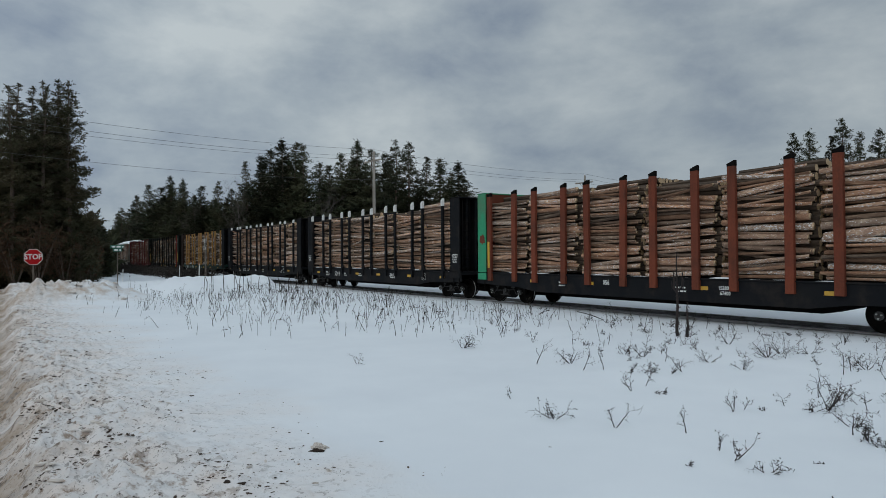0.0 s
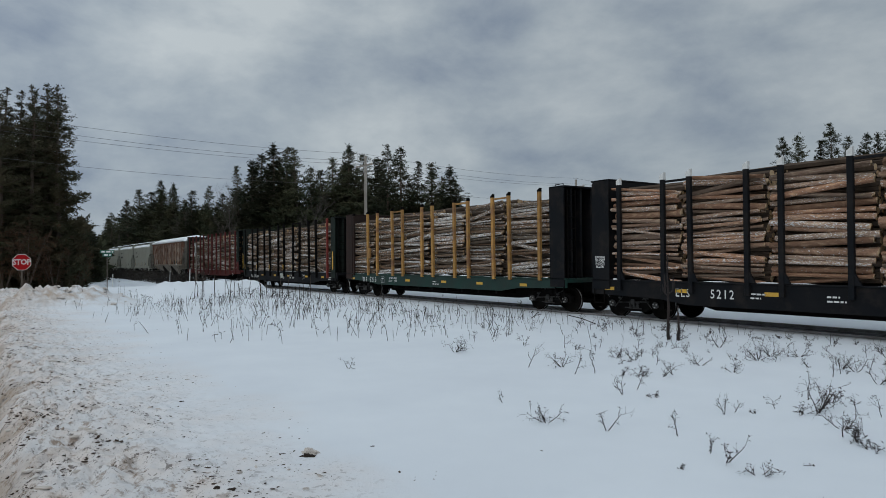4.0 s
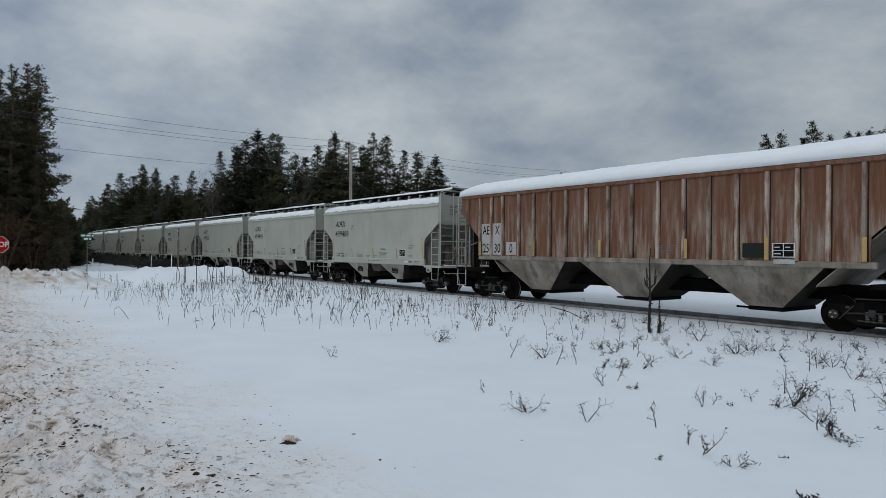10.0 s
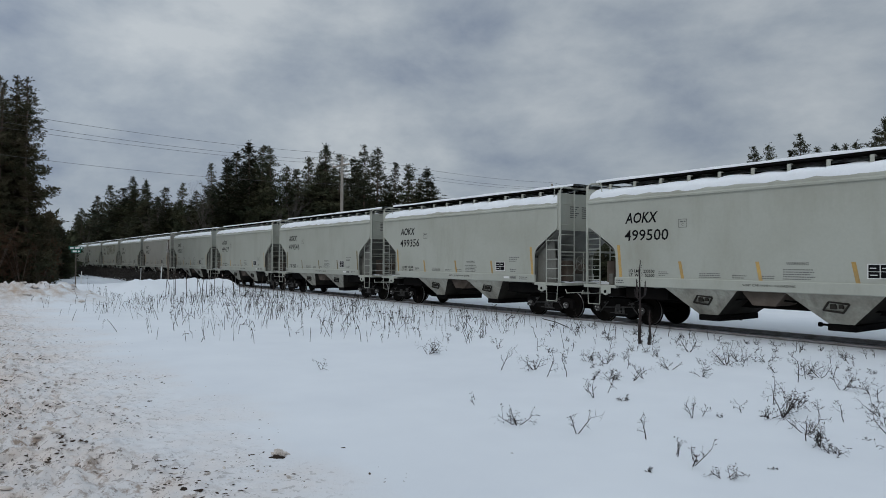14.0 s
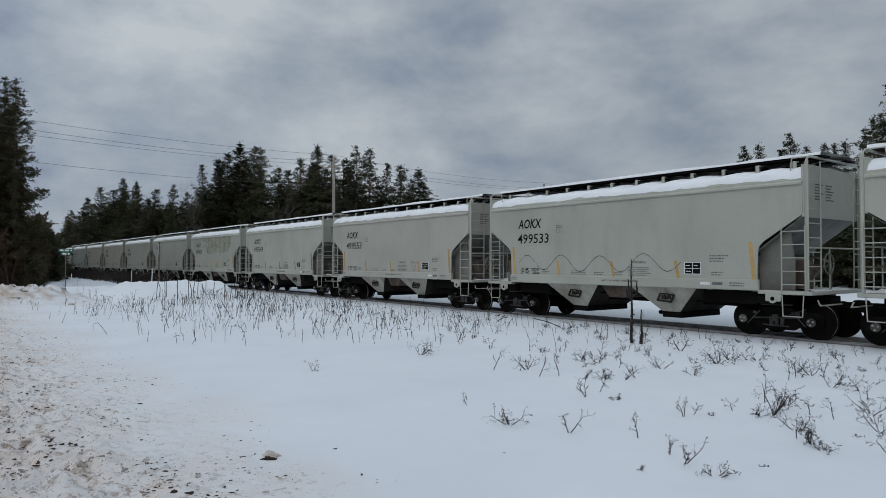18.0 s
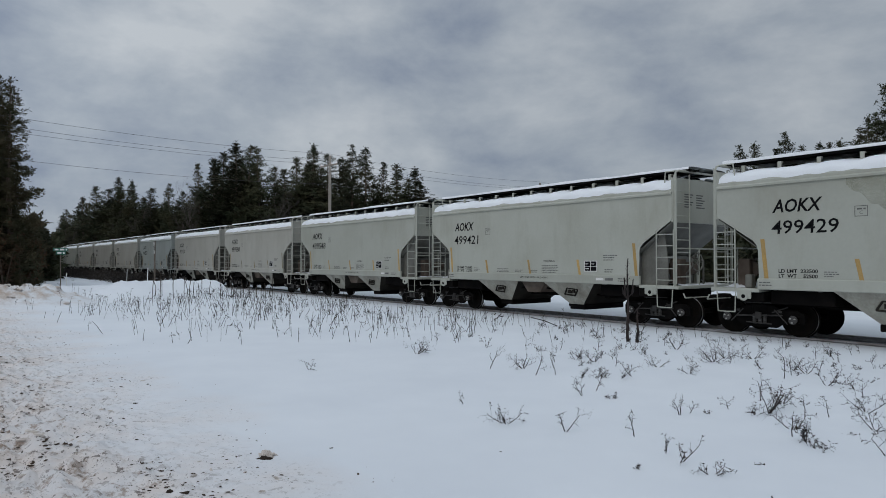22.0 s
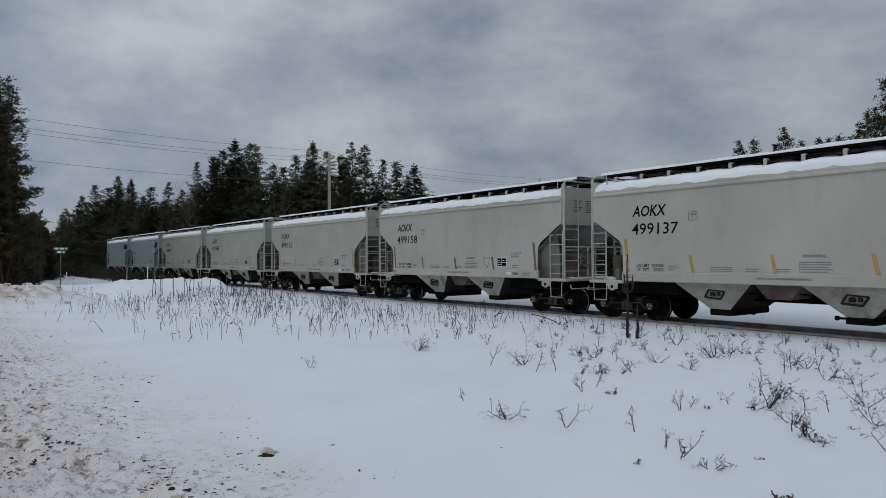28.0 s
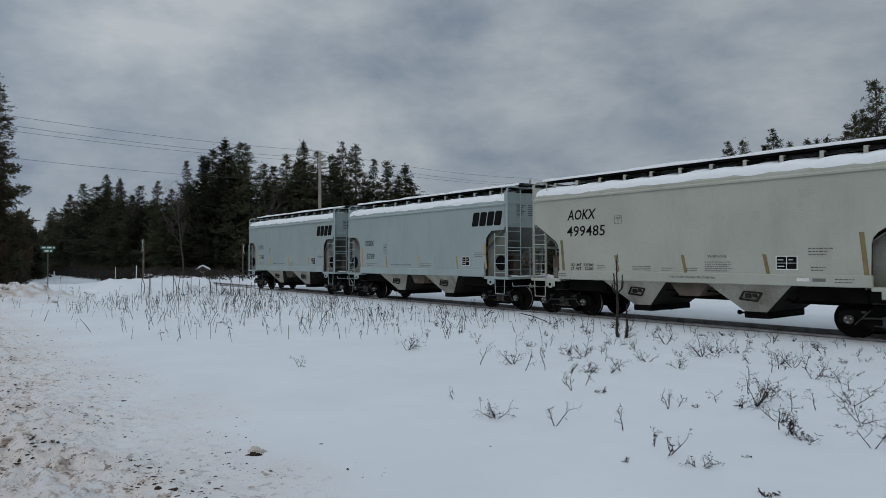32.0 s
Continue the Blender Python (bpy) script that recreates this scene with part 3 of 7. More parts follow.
def thing(name, label, category, group="", at=None, kind=""):
    ob = new(name)
    ob.empty_display_size = 0.3
    if at is not None:
        ob.matrix_basis = at
    return tagged(ob, label, category, group, kind)


def text_mesh(body, size, shear=0.0, bold=0.0, spacing=1.0):
    """The built-in font as a flat mesh, upright in the x-z plane and facing -y."""
    cu = bpy.data.curves.new("lettering", "FONT")
    cu.body, cu.size, cu.shear, cu.offset, cu.space_character = body, size, shear, bold, spacing
    cu.align_x, cu.align_y, cu.resolution_u = "CENTER", "CENTER", 2
    ob = bpy.data.objects.new("lettering", cu)
    scene.collection.objects.link(ob)
    me = bpy.data.meshes.new_from_object(ob.evaluated_get(bpy.context.evaluated_depsgraph_get()))
    bpy.data.objects.remove(ob)
    me.transform(pose(0, 0, 0, 90, 0, 0))
    return me


def letters(name, body, size, mat, parent, x, y, z, shear=0.0, bold=0.0, wide=1.0, label="", spacing=1.0):
    me = text_mesh(body, size, shear, bold, spacing)
    if wide != 1.0:
        me.transform(Matrix.Diagonal((wide, 1, 1, 1)))
    me.materials.clear()
    me.materials.append(MAT[mat])
    return part(name, me, None, parent, label, pose(x, y, z))


# ---- ground ----
def snow_height(x, y):
    """Level field; a ploughed bank along the road, the road below it, a pile at the crossing, and a bed for the track."""
    P = Vector((x, y, 0))
    z = 0.05 * noise.noise(P * 0.21) + 0.012 * noise.noise(P * 1.3)
    # the bank beside the road, lumpy towards its crest
    near = math.exp(-((y - 0.55) / 1.1) ** 2)
    rough = noise.fractal(P * 2.1, 0.9, 2.1, 4)
    fine = noise.fractal(P * 6.5 + Vector((7, 3, 0)), 0.8, 2.0, 3)
    z += near * (0.09 + 0.08 * rough + 0.045 * fine)
    if 0.0 < y < 3.6:
        # overlapping clods with steep lee sides, thinning out into the field
        crumb = noise.fractal(P * 14 + Vector((1, 9, 0)), 0.8, 2.0, 2)
        lump = 1 - abs(noise.noise(Vector((x * 2.6 + 0.4 * rough, y * 3.4, 4.0))))
        clod = max(0.0, noise.noise(Vector((x * 4.3, y * 5.6, 11.0))) - 0.12)
        z += max(0.0, 1 - abs(y - 0.7) / 2.4) ** 1.3 * (0.035 * max(0.0, fine) + 0.007 * crumb + 0.055 * lump ** 4 + 0.11 * clod - 0.025)
    if y < 0.5:
        k = min(1.0, (0.32 - y + 0.16 * rough + 0.08 * fine) / 0.45)
        k = max(0.0, k)
        z -= 0.36 * k * k * (3 - 2 * k) * (1 if y > -5.2 else max(0.0, 1 - (-5.2 - y) / 0.8))
        z += 0.03 * fine * (1 - k)
    if y < -5.6:
        z += 0.35 * math.exp(-((y + 6.6) / 0.8) ** 2)
    # bed of the track
    d = abs(y - 18.62)
    if d < 4.0:
        k = min(1.0, max(0.0, (3.0 - d) / 1.3))
        z = z * (1 - k) - (0.135 if x > -58 and d < 0.82 else 0.06) * k
    # ploughed pile at the corner of the crossing, and a smaller one at the mouth of the road
    a = math.exp(-(((x + 38.4) / 1.7) ** 2)) * max(0.0, min(1.0, (y - 5.2) / 2.5, (13.9 - y) / 1.2))
    z += a * (0.88 + 0.13 * rough + 0.10 * fine)
    a = math.exp(-(((x + 34.2) / 1.7) ** 2)) * max(0.0, min(1.0, (y - 0.2) / 0.9, (6.4 - y) / 2.6))
    z += a * (0.88 + 0.2 * rough + 0.09 * fine)
    if -47.5 < x < -40.2 and y > -6:
        z = min(z, 0.0) * 0.3 - 0.03
    a = math.exp(-(((x + 49.3) / 1.2) ** 2))
    if y > 21.5 or y < 15.5:
        z += a * (0.38 + 0.15 * rough)
    return z


def spaced(parts):
    """Rows from a to b by a step, stretch after stretch."""
    out = []
    for a, b, s in parts:
        n = max(1, round((b - a) / s))
        out += [a + (b - a) * i / n for i in range(n)]
    return out


def build_ground():
    xs = [-3000, -1500, -800, -500, -350, -260, -200] + spaced([(-160, -60, 4), (-60, -40, 0.5), (-40, -30, 0.2), (-30, -15, 0.3), (-15, -5, 0.05), (-5, 2, 0.2), (2, 12, 0.6)]) + [12, 20, 40, 90, 200, 500, 1200, 3000]
    ys = [-3000, -1200, -500, -200, -90, -40, -20, -12] + spaced([(-9, -2, 0.35), (-2, -0.6, 0.2), (-0.6, 3.2, 0.05), (3.2, 4.6, 0.12), (4.6, 15, 0.26), (15, 17.4, 0.24), (17.4, 19.8, 0.1), (19.8, 22.5, 0.3), (22.5, 60, 2.5)]) + [60, 80, 120, 200, 400, 900, 3000]
    nx = len(xs)
    v = [(x, y, snow_height(x, y)) for y in ys for x in xs]
    f = [(j * nx + i, j * nx + i + 1, (j + 1) * nx + i + 1, (j + 1) * nx + i) for j in range(len(ys) - 1) for i in range(nx - 1)]
    me = bpy.data.meshes.new("ground")
    me.from_pydata(v, [], f)
    me.polygons.foreach_set("use_smooth", [True] * len(f))
    me.materials.append(MAT["snow"])
    tagged(new("ground", me), "snow-covered field with dirty ploughed edge beside the road", "snow ground", kind="structure")


build_ground()

TRACK_Y, GAUGE = 18.62, 1.505


def build_track():
    track = thing("railway_track", "single railway track half buried in snow", "railway track", kind="structure")
    for side in (-1, 1):
        y = TRACK_Y + side * GAUGE / 2
        ring = [(-0.075, -0.17), (0.075, -0.17), (0.07, -0.15), (0.012, -0.13), (0.012, -0.045), (0.036, -0.035), (0.036, -0.006),
                (0.026, 0.0), (-0.026, 0.0), (-0.036, -0.006), (-0.036, -0.035), (-0.012, -0.045), (-0.012, -0.13), (-0.07, -0.15)]
        g = Geo().prism([(y + a, b) for a, b in ring], "x", -420, 120)
        part("rail", g, "rail", track)
        part("railhead", Geo().box(-420, 120, y - 0.026, y + 0.026, 0.0, 0.003), "rail_top", track, "worn shiny running surface")
    g = Geo()
    rows = []
    for i in range(300):
        x = -57 + i * 0.4
        rows.append([(x, TRACK_Y - 0.98 + 0.05 * noise.noise((x * 0.7, 0, 3)), -0.215), (x, TRACK_Y - 0.85, -0.172 + 0.01 * noise.noise((x * 2, 1, 0))), (x, TRACK_Y, -0.15 + 0.03 * noise.noise((x * 1.5, 9, 0))),
                     (x, TRACK_Y + 0.85, -0.165), (x, TRACK_Y + 1.0, -0.215)])
    part("ballast_bed", Geo().loft(rows, closed=False), "ballast", track, "gravel ballast dusted with snow", smooth=True)


build_track()


# ---- rolling stock ----
SIDE = 1.6


def truck_meshes():
    """Side frame with its pedestals and springs, bolster, and a wheelset."""
    M = {}
    g = Geo()
    ring = [(-1.15, 0.36), (-1.15, 0.60), (-0.98, 0.69), (-0.55, 0.70), (-0.36, 0.80), (0.36, 0.80), (0.55, 0.70), (0.98, 0.69), (1.15, 0.60),
            (1.15, 0.36), (1.02, 0.36), (1.02, 0.52), (0.76, 0.52), (0.70, 0.40), (0.42, 0.22), (-0.42, 0.22), (-0.70, 0.40), (-0.76, 0.52), (-1.02, 0.52), (-1.02, 0.36)]
    g.prism(ring, "y", -0.07, 0.07)
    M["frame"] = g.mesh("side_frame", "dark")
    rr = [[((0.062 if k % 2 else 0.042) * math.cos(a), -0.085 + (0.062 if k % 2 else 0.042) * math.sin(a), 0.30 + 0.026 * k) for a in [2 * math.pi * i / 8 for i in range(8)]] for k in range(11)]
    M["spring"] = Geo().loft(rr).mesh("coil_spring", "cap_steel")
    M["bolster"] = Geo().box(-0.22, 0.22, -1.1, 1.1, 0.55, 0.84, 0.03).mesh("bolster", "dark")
    g = Geo()
    n = 28
    for s in (-1, 1):
        y0 = s * 0.7525
        prof = [(0.09, 0.10), (0.10, 0.085), (0.18, 0.06), (0.31, 0.02), (0.40, 0.035), (0.455, 0.065), (0.457, 0.0), (0.457, -0.045), (0.49, -0.055), (0.49, -0.075), (0.40, -0.07), (0.12, -0.06)]
        rr = [[(r * math.cos(2 * math.pi * i / n), y0 + s * d, r * math.sin(2 * math.pi * i / n)) for i in range(n)] for r, d in prof]
        k = len(g.f)
        g.loft(rr, 0, True, True)
        for q in range(6 * n, 7 * n):
            g.m[k + q] = 1
        g.tube((0, y0 + s * 0.06, 0), (0, y0 + s * 0.30, 0), 0.105, 12)
        for b in range(3):
            t = 2 * math.pi * b / 3
            g.box(0.055 * math.cos(t) - 0.018, 0.055 * math.cos(t) + 0.018, y0 + s * 0.30 - 0.015, y0 + s * 0.30 + 0.03, 0.055 * math.sin(t) - 0.018, 0.055 * math.sin(t) + 0.018, 0, 1)
    g.tube((0, -0.7, 0), (0, 0.7, 0), 0.085, 10)
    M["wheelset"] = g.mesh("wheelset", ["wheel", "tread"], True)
    cap = Geo().tube((0, -0.20, 0), (0, -0.115, 0), 0.115, 12, 0.095).tube((0, -0.21, 0), (0, -0.195, 0), 0.05, 10)
    for b in range(3):
        t = 2 * math.pi * b / 3 + 0.4
        cap.tube((0.066 * math.cos(t), -0.235, 0.066 * math.sin(t)), (0.066 * math.cos(t), -0.19, 0.066 * math.sin(t)), 0.022, 6, mi=1)
    M["cap"] = cap.mesh("bearing_cap", ["cap_steel", "steel_grey"])
    M["rod"] = Geo().tube((-0.62, -0.13, 0.50), (0.62, -0.13, 0.56), 0.022, 6).box(-0.10, 0.06, -0.16, -0.10, 0.44, 0.62, 0.01).tube((0.35, -0.12, 0.62), (0.75, -0.10, 0.78), 0.018, 5).mesh("brake_lever", "worn_gear")
    g = Geo()
    for s in (-1, 1):
        g.tube((s * 0.42, -0.15, 0.70), (s * 0.76, -0.16, 0.34), 0.016, 6)
        g.box(s * 0.56 - 0.05, s * 0.56 + 0.05, -0.165, -0.12, 0.62, 0.68, 0.008)
    g.tube((-0.34, -0.14, 0.34), (0.34, -0.14, 0.32), 0.018, 5).tube((-0.40, -0.12, 0.86), (0.42, -0.12, 0.88), 0.018, 5)
    M["hanger"] = g.mesh("brake_hanger", "worn_gear")
    return M


TRUCK = truck_meshes()


def add_truck(car, x):
    t = part("truck", TRUCK["bolster"], None, car, "black cast-steel two-axle truck", pose(x, 0, 0))
    for y in (-1.0, 1.0):
        part("side_frame", TRUCK["frame"], None, t, at=pose(0, y, 0))
    for dx in (-0.14, 0.0, 0.14):
        part("coil_spring", TRUCK["spring"], None, t, at=pose(dx, -1.0, 0))
    part("brake_lever", TRUCK["rod"], None, t, at=pose(0, -1.0, 0))
    part("brake_hanger", TRUCK["hanger"], None, t, at=pose(0, -1.0, 0))
    for dx in (-0.89, 0.89):
        part("bearing_cap", TRUCK["cap"], None, t, at=pose(dx, -0.965, 0.457))
        part("wheelset", TRUCK["wheelset"], None, t, "rolling steel wheels on an axle", pose(dx, 0, 0.457))
    return t


def add_coupler(car, x, s):
    g = Geo()
    g.box(min(x, x + s * 0.62), max(x, x + s * 0.62), -0.09, 0.09, 0.78, 0.96, 0.02)
    g.box(min(x + s * 0.42, x + s * 0.66), max(x + s * 0.42, x + s * 0.66), -0.17, 0.15, 0.72, 1.02, 0.04)
    part("coupler", g, "dark", car)
    h = Geo()
    pts = [(x + s * (0.1 + 0.09 * i), 0.28, 0.72 - 0.30 * math.sin(math.pi * i / 6)) for i in range(7)]
    h.path(pts, 0.022, 6)
    part("air_hose", h, "dark", car)


def ladder(car, x0, x1, y, z0, z1, rungs, axis="x", mat="grey", r=0.024, name="ladder"):
    """Two stiles and rungs, in a plane along x or across the end."""
    g = Geo()
    P = (lambda a, z: (a, y, z)) if axis == "x" else (lambda a, z: (y, a, z))
    for a in (x0, x1):
        g.tube(P(a, z0), P(a, z1), r, 6)
    for k in range(rungs):
        z = z0 + (z1 - z0) * (k + 0.6) / rungs
        g.tube(P(x0, z), P(x1, z), r * 0.75, 5)
    return part(name, g, mat, car)


def bars(car, name, x0, x1, y, z0, z1, rows, mat, seed, fill=(0.55, 1.0), thick=0.40):
    """Unreadable small print as plain bars."""
    rng = random.Random(seed)
    g = Geo()
    for k in range(rows):
        zc = z1 - (z1 - z0) * (k + 0.5) / rows
        h = (z1 - z0) / rows * thick * 0.5
        x, end = x0, x0 + (x1 - x0) * rng.uniform(*fill)
        while x < end:
            w = min(rng.uniform(0.5, 1.4) * h * 5, end - x)
            g.add([(x, y, zc - h), (x + w, y, zc - h), (x + w, y, zc + h), (x, y, zc + h)], [(0, 1, 2, 3)])
            x += w + h * 1.4
    return part(name, g, mat, car)


def decal(car, name, x0, x1, z0, z1, y, mat, lean=0.0, label=""):
    g = Geo().add([(x0 + lean, y, z0), (x1 + lean, y, z0), (x1, y, z1), (x0, y, z1)], [(0, 1, 2, 3)])
    return part(name, g, mat, car, label)


def placard(car, x0, x1, z0, z1, y):
    """Consolidated stencil: black panel, white frame and bars."""
    p = decal(car, "stencil_panel", x0, x1, z0, z1, y, "white", label="black and white stencil panel")
    g = Geo()
    w, h = x1 - x0, z1 - z0
    for a, b, c, d in ((0.05, 0.48, 0.50, 0.94), (0.52, 0.95, 0.50, 0.94), (0.05, 0.48, 0.06, 0.46), (0.52, 0.95, 0.06, 0.46)):
        g.add([(x0 + a * w, y - 0.004, z0 + c * h), (x0 + b * w, y - 0.004, z0 + c * h), (x0 + b * w, y - 0.004, z0 + d * h), (x0 + a * w, y - 0.004, z0 + d * h)], [(0, 1, 2, 3)])
    part("stencil_field", g, "black", p)
    q = Geo()
    for a, b, c, d in ((0.1, 0.35, 0.68, 0.74), (0.58, 0.8, 0.68, 0.74), (0.1, 0.4, 0.22, 0.28)):
        q.add([(x0 + a * w, y - 0.007, z0 + c * h), (x0 + b * w, y - 0.007, z0 + c * h), (x0 + b * w, y - 0.007, z0 + d * h), (x0 + a * w, y - 0.007, z0 + d * h)], [(0, 1, 2, 3)])
    part("stencil_print", q, "white", p)


def frame_mark(car, x0, x1, z0, z1, y, mat, t=0.018, seed=0):
    """A square outline with two short lines of print in it."""
    g = Geo()
    for a, b, c, d in ((x0, x1, z0, z0 + t), (x0, x1, z1 - t, z1), (x0, x0 + t, z0, z1), (x1 - t, x1, z0, z1)):
        g.add([(a, y, c), (b, y, c), (b, y, d), (a, y, d)], [(0, 1, 2, 3)])
    m = part("plate_mark", g, mat, car)
    letters("plate_letter", "C", (z1 - z0) * 0.45, mat, m, (x0 + x1) / 2, y - 0.003, z0 + (z1 - z0) * 0.34)
    bars(m, "plate_print", x0 + 0.2 * (x1 - x0), x1 - 0.15 * (x1 - x0), y - 0.003, z0 + 0.62 * (z1 - z0), z0 + 0.78 * (z1 - z0), 1, mat, seed, (1, 1), 0.9)


def shoulder_snow(car, half, s, seed):
    """Snow on the rounded shoulder of a hopper roof, scalloped along its lower edge."""
    prof = [(1.60, 4.03), (1.575, 4.10), (1.50, 4.20), (1.36, 4.29), (1.05, 4.37), (0.5, 4.44)]
    ln = [0.0]
    for (a, b), (c, d) in zip(prof, prof[1:]):
        ln.append(ln[-1] + math.hypot(c - a, d - b))

    def roof_at(d):
        for k in range(len(prof) - 1):
            if d <= ln[k + 1] or k == len(prof) - 2:
                t = (d - ln[k]) / (ln[k + 1] - ln[k])
                return [prof[k][i] + (prof[k + 1][i] - prof[k][i]) * t for i in (0, 1)]

    rows, n = [], 180
    for i in range(n + 1):
        x = -half + 2 * half * i / n
        wob = noise.noise((x * 0.8, seed * 3.1, 0)) * 0.6 + noise.noise((x * 2.9, seed * 1.7, 4)) * 0.4
        beat = abs(math.sin(math.pi * (x - 0.45) / (2 * half - 0.9) * 11)) ** 0.6
        lo = max(0.02, 0.13 + 0.10 * wob - 0.05 * beat)
        ring = []
        for j in range(8):
            t = j / 7
            y, z = roof_at(lo + (ln[-1] - lo) * t ** 1.4)
            h = 0.0 if j == 0 else (0.045 + 0.05 * noise.noise((x * 1.7, t * 2, seed)) + 0.05 * beat) * (0.6 + 0.4 * t)
            ring.append((x, s * (y + 0.3 * h), z + h + 0.004))
        rows.append(ring)
    return part("roof_snow", Geo().loft(rows, closed=False), "clean_snow", car, "white snow lying on the roof", smooth=True)


def funnel(c, half_top, half_low, y_top, y_low, z_top, z_low):
    """A discharge funnel; its end faces are coloured dark for shade and dirt (second material)."""
    g = Geo()
    top = [(c - half_top, -y_top, z_top), (c + half_top, -y_top, z_top), (c + half_top, y_top, z_top), (c - half_top, y_top, z_top)]
    low = [(c - half_low, -y_low, z_low), (c + half_low, -y_low, z_low), (c + half_low, y_low, z_low), (c - half_low, y_low, z_low)]
    g.add(top + low, [(0, 1, 5, 4), (2, 3, 7, 6), (4, 5, 6, 7), (3, 2, 1, 0)], 0)
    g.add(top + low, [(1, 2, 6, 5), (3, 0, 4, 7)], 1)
    return g


def hopper_body(car, half, paint, low, panel_round=False):
    """Curved-side body of a two-bay covered hopper, from roof to outlets."""
    H = half
    # side sheets: outline with the slanted corner at both ends
    zb, zt = 1.24, 3.99
    if panel_round:
        cut = [(H - 0.02, 3.02), (H - 0.74, 3.0), (H - 1.02, 2.74), (H - 1.05, 2.5), (H - 1.05, 2.1)]
    else:
        cut = [(H, 3.22), (H - 0.05, 3.15), (H - 1.0, 2.52), (H - 1.10, 2.40), (H - 1.14, 2.25)]
    right = [(H - 1.16, zb + 0.28)] + [(x, z) for x, z in cut[::-1]] + [(H, zt)]
    outline = right + [(-x, z) for x, z in right[::-1]]
    for s in (-1, 1):
        g = Geo().prism(outline, "y", s * (SIDE - 0.03), s * SIDE)
        part("side_sheet", g, paint, car)
    # side sill, proud of the sheets
    for s in (-1, 1):
        g = Geo().box(-(H - 1.12), H - 1.12, min(s * (SIDE - 0.08), s * (SIDE + 0.03)), max(s * (SIDE - 0.08), s * (SIDE + 0.03)), zb, zb + 0.29, 0.02)
        part("side_sill", g, paint, car)
    # top chord seam, the shadow line under the roof edge put in as dark colour
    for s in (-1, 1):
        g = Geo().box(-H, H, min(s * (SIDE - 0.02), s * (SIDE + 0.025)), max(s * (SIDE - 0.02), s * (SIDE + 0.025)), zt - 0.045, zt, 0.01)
        part("top_chord", g, "grime", car, "dark seam strip, coloured for dirt and the roof edge's shadow")
    # roof, rounded from the chord to a low ridge
    prof = [(-SIDE - 0.045, zt - 0.05), (-SIDE - 0.045, zt), (-1.585, 4.03), (-1.575, 4.10), (-1.50, 4.20), (-1.36, 4.29), (-1.05, 4.37), (-0.5, 4.44), (0, 4.46)]
    ring = prof + [(-y, z) for y, z in prof[-2::-1]]
    part("roof", Geo().prism(ring, "x", -H, H), paint, car, smooth=False)
    # end bulkhead above, slope sheet below
    for s in (-1, 1):
        g = Geo().box(*sorted((s * (H - 0.04), s * (H + 0.03))), -SIDE + 0.02, SIDE - 0.02, 3.12, 4.43, 0.012)
        part("end_sheet", g, paint, car)
        g = Geo()
        for k in range(6):
            for m in range(2):
                y0, z0 = -1.0 + 0.62 * m, 3.95 - 0.075 * k
                g.add([(s * (H + 0.034), y0, z0), (s * (H + 0.034), y0 + 0.46 - 0.08 * ((k + m) % 3), z0), (s * (H + 0.034), y0 + 0.46 - 0.08 * ((k + m) % 3), z0 + 0.035), (s * (H + 0.034), y0, z0 + 0.035)], [(0, 1, 2, 3)])
        part("end_print", g, "faint", car)
        a, b = (s * H, 3.16), (s * 3.3, 1.27)
        g = Geo().add([(a[0], -1.56, a[1]), (a[0], 1.56, a[1]), (b[0], 1.56, b[1]), (b[0], -1.56, b[1]),
                       (a[0] - s * 0.05, -1.56, a[1] - 0.06), (a[0] - s * 0.05, 1.56, a[1] - 0.06), (b[0] - s * 0.05, 1.56, b[1] - 0.06), (b[0] - s * 0.05, -1.56, b[1] - 0.06)],
                      [(0, 1, 2, 3), (7, 6, 5, 4), (0, 4, 5, 1), (2, 6, 7, 3), (0, 3, 7, 4), (1, 5, 6, 2)])
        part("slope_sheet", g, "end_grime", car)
    # hopper bays: funnels with outlet gates
    for s in (-1, 1):
        bay = part("hopper_bay", funnel(s * 1.78, 1.17, 0.30, 1.56, 1.08, 1.27, 0.50), [low, "grime"], car, "grimy sloping discharge hopper, end faces darkened for shade")
        part("outlet_gate", Geo().box(s * 1.78 - 0.33, s * 1.78 + 0.33, -1.06, 1.06, 0.32, 0.50, 0.02), "dark", bay)
        e = s * 1.78 - s * 0.40
        part("gate_rack", Geo().tube((e, -0.6, 0.42), (e - s * 0.30, -0.6, 0.42), 0.03, 8).tube((e - s * 0.26, -0.6, 0.42), (e - s * 0.34, -0.6, 0.42), 0.06, 8), "dark", bay)
        v, c = Geo(), s * 1.78
        corner = [(c - 0.30, 0.84), (c + 0.16, 0.80), (c + 0.32, 1.02), (c - 0.14, 1.06)]
        for (a, z), (e2, z2) in zip(corner, corner[1:] + corner[:1]):
            v.tube((a, -1.34 - 0.30 * (z - 0.8), z), (e2, -1.34 - 0.30 * (z2 - 0.8), z2), 0.028, 6)
        v.box(c - 0.12, c + 0.02, -1.42, -1.33, 0.88, 1.0, 0.01).box(c + 0.08, c + 0.18, -1.43, -1.34, 0.90, 1.0, 0.01)
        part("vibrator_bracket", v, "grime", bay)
    ring = [(-0.62, 1.235), (0.62, 1.235), (0.30, 0.86), (-0.30, 0.86)]
    part("center_saddle", Geo().prism(ring, "y", -1.38, 1.38), "saddle_grime", car, "rusty sloping sheets between the discharge hoppers")
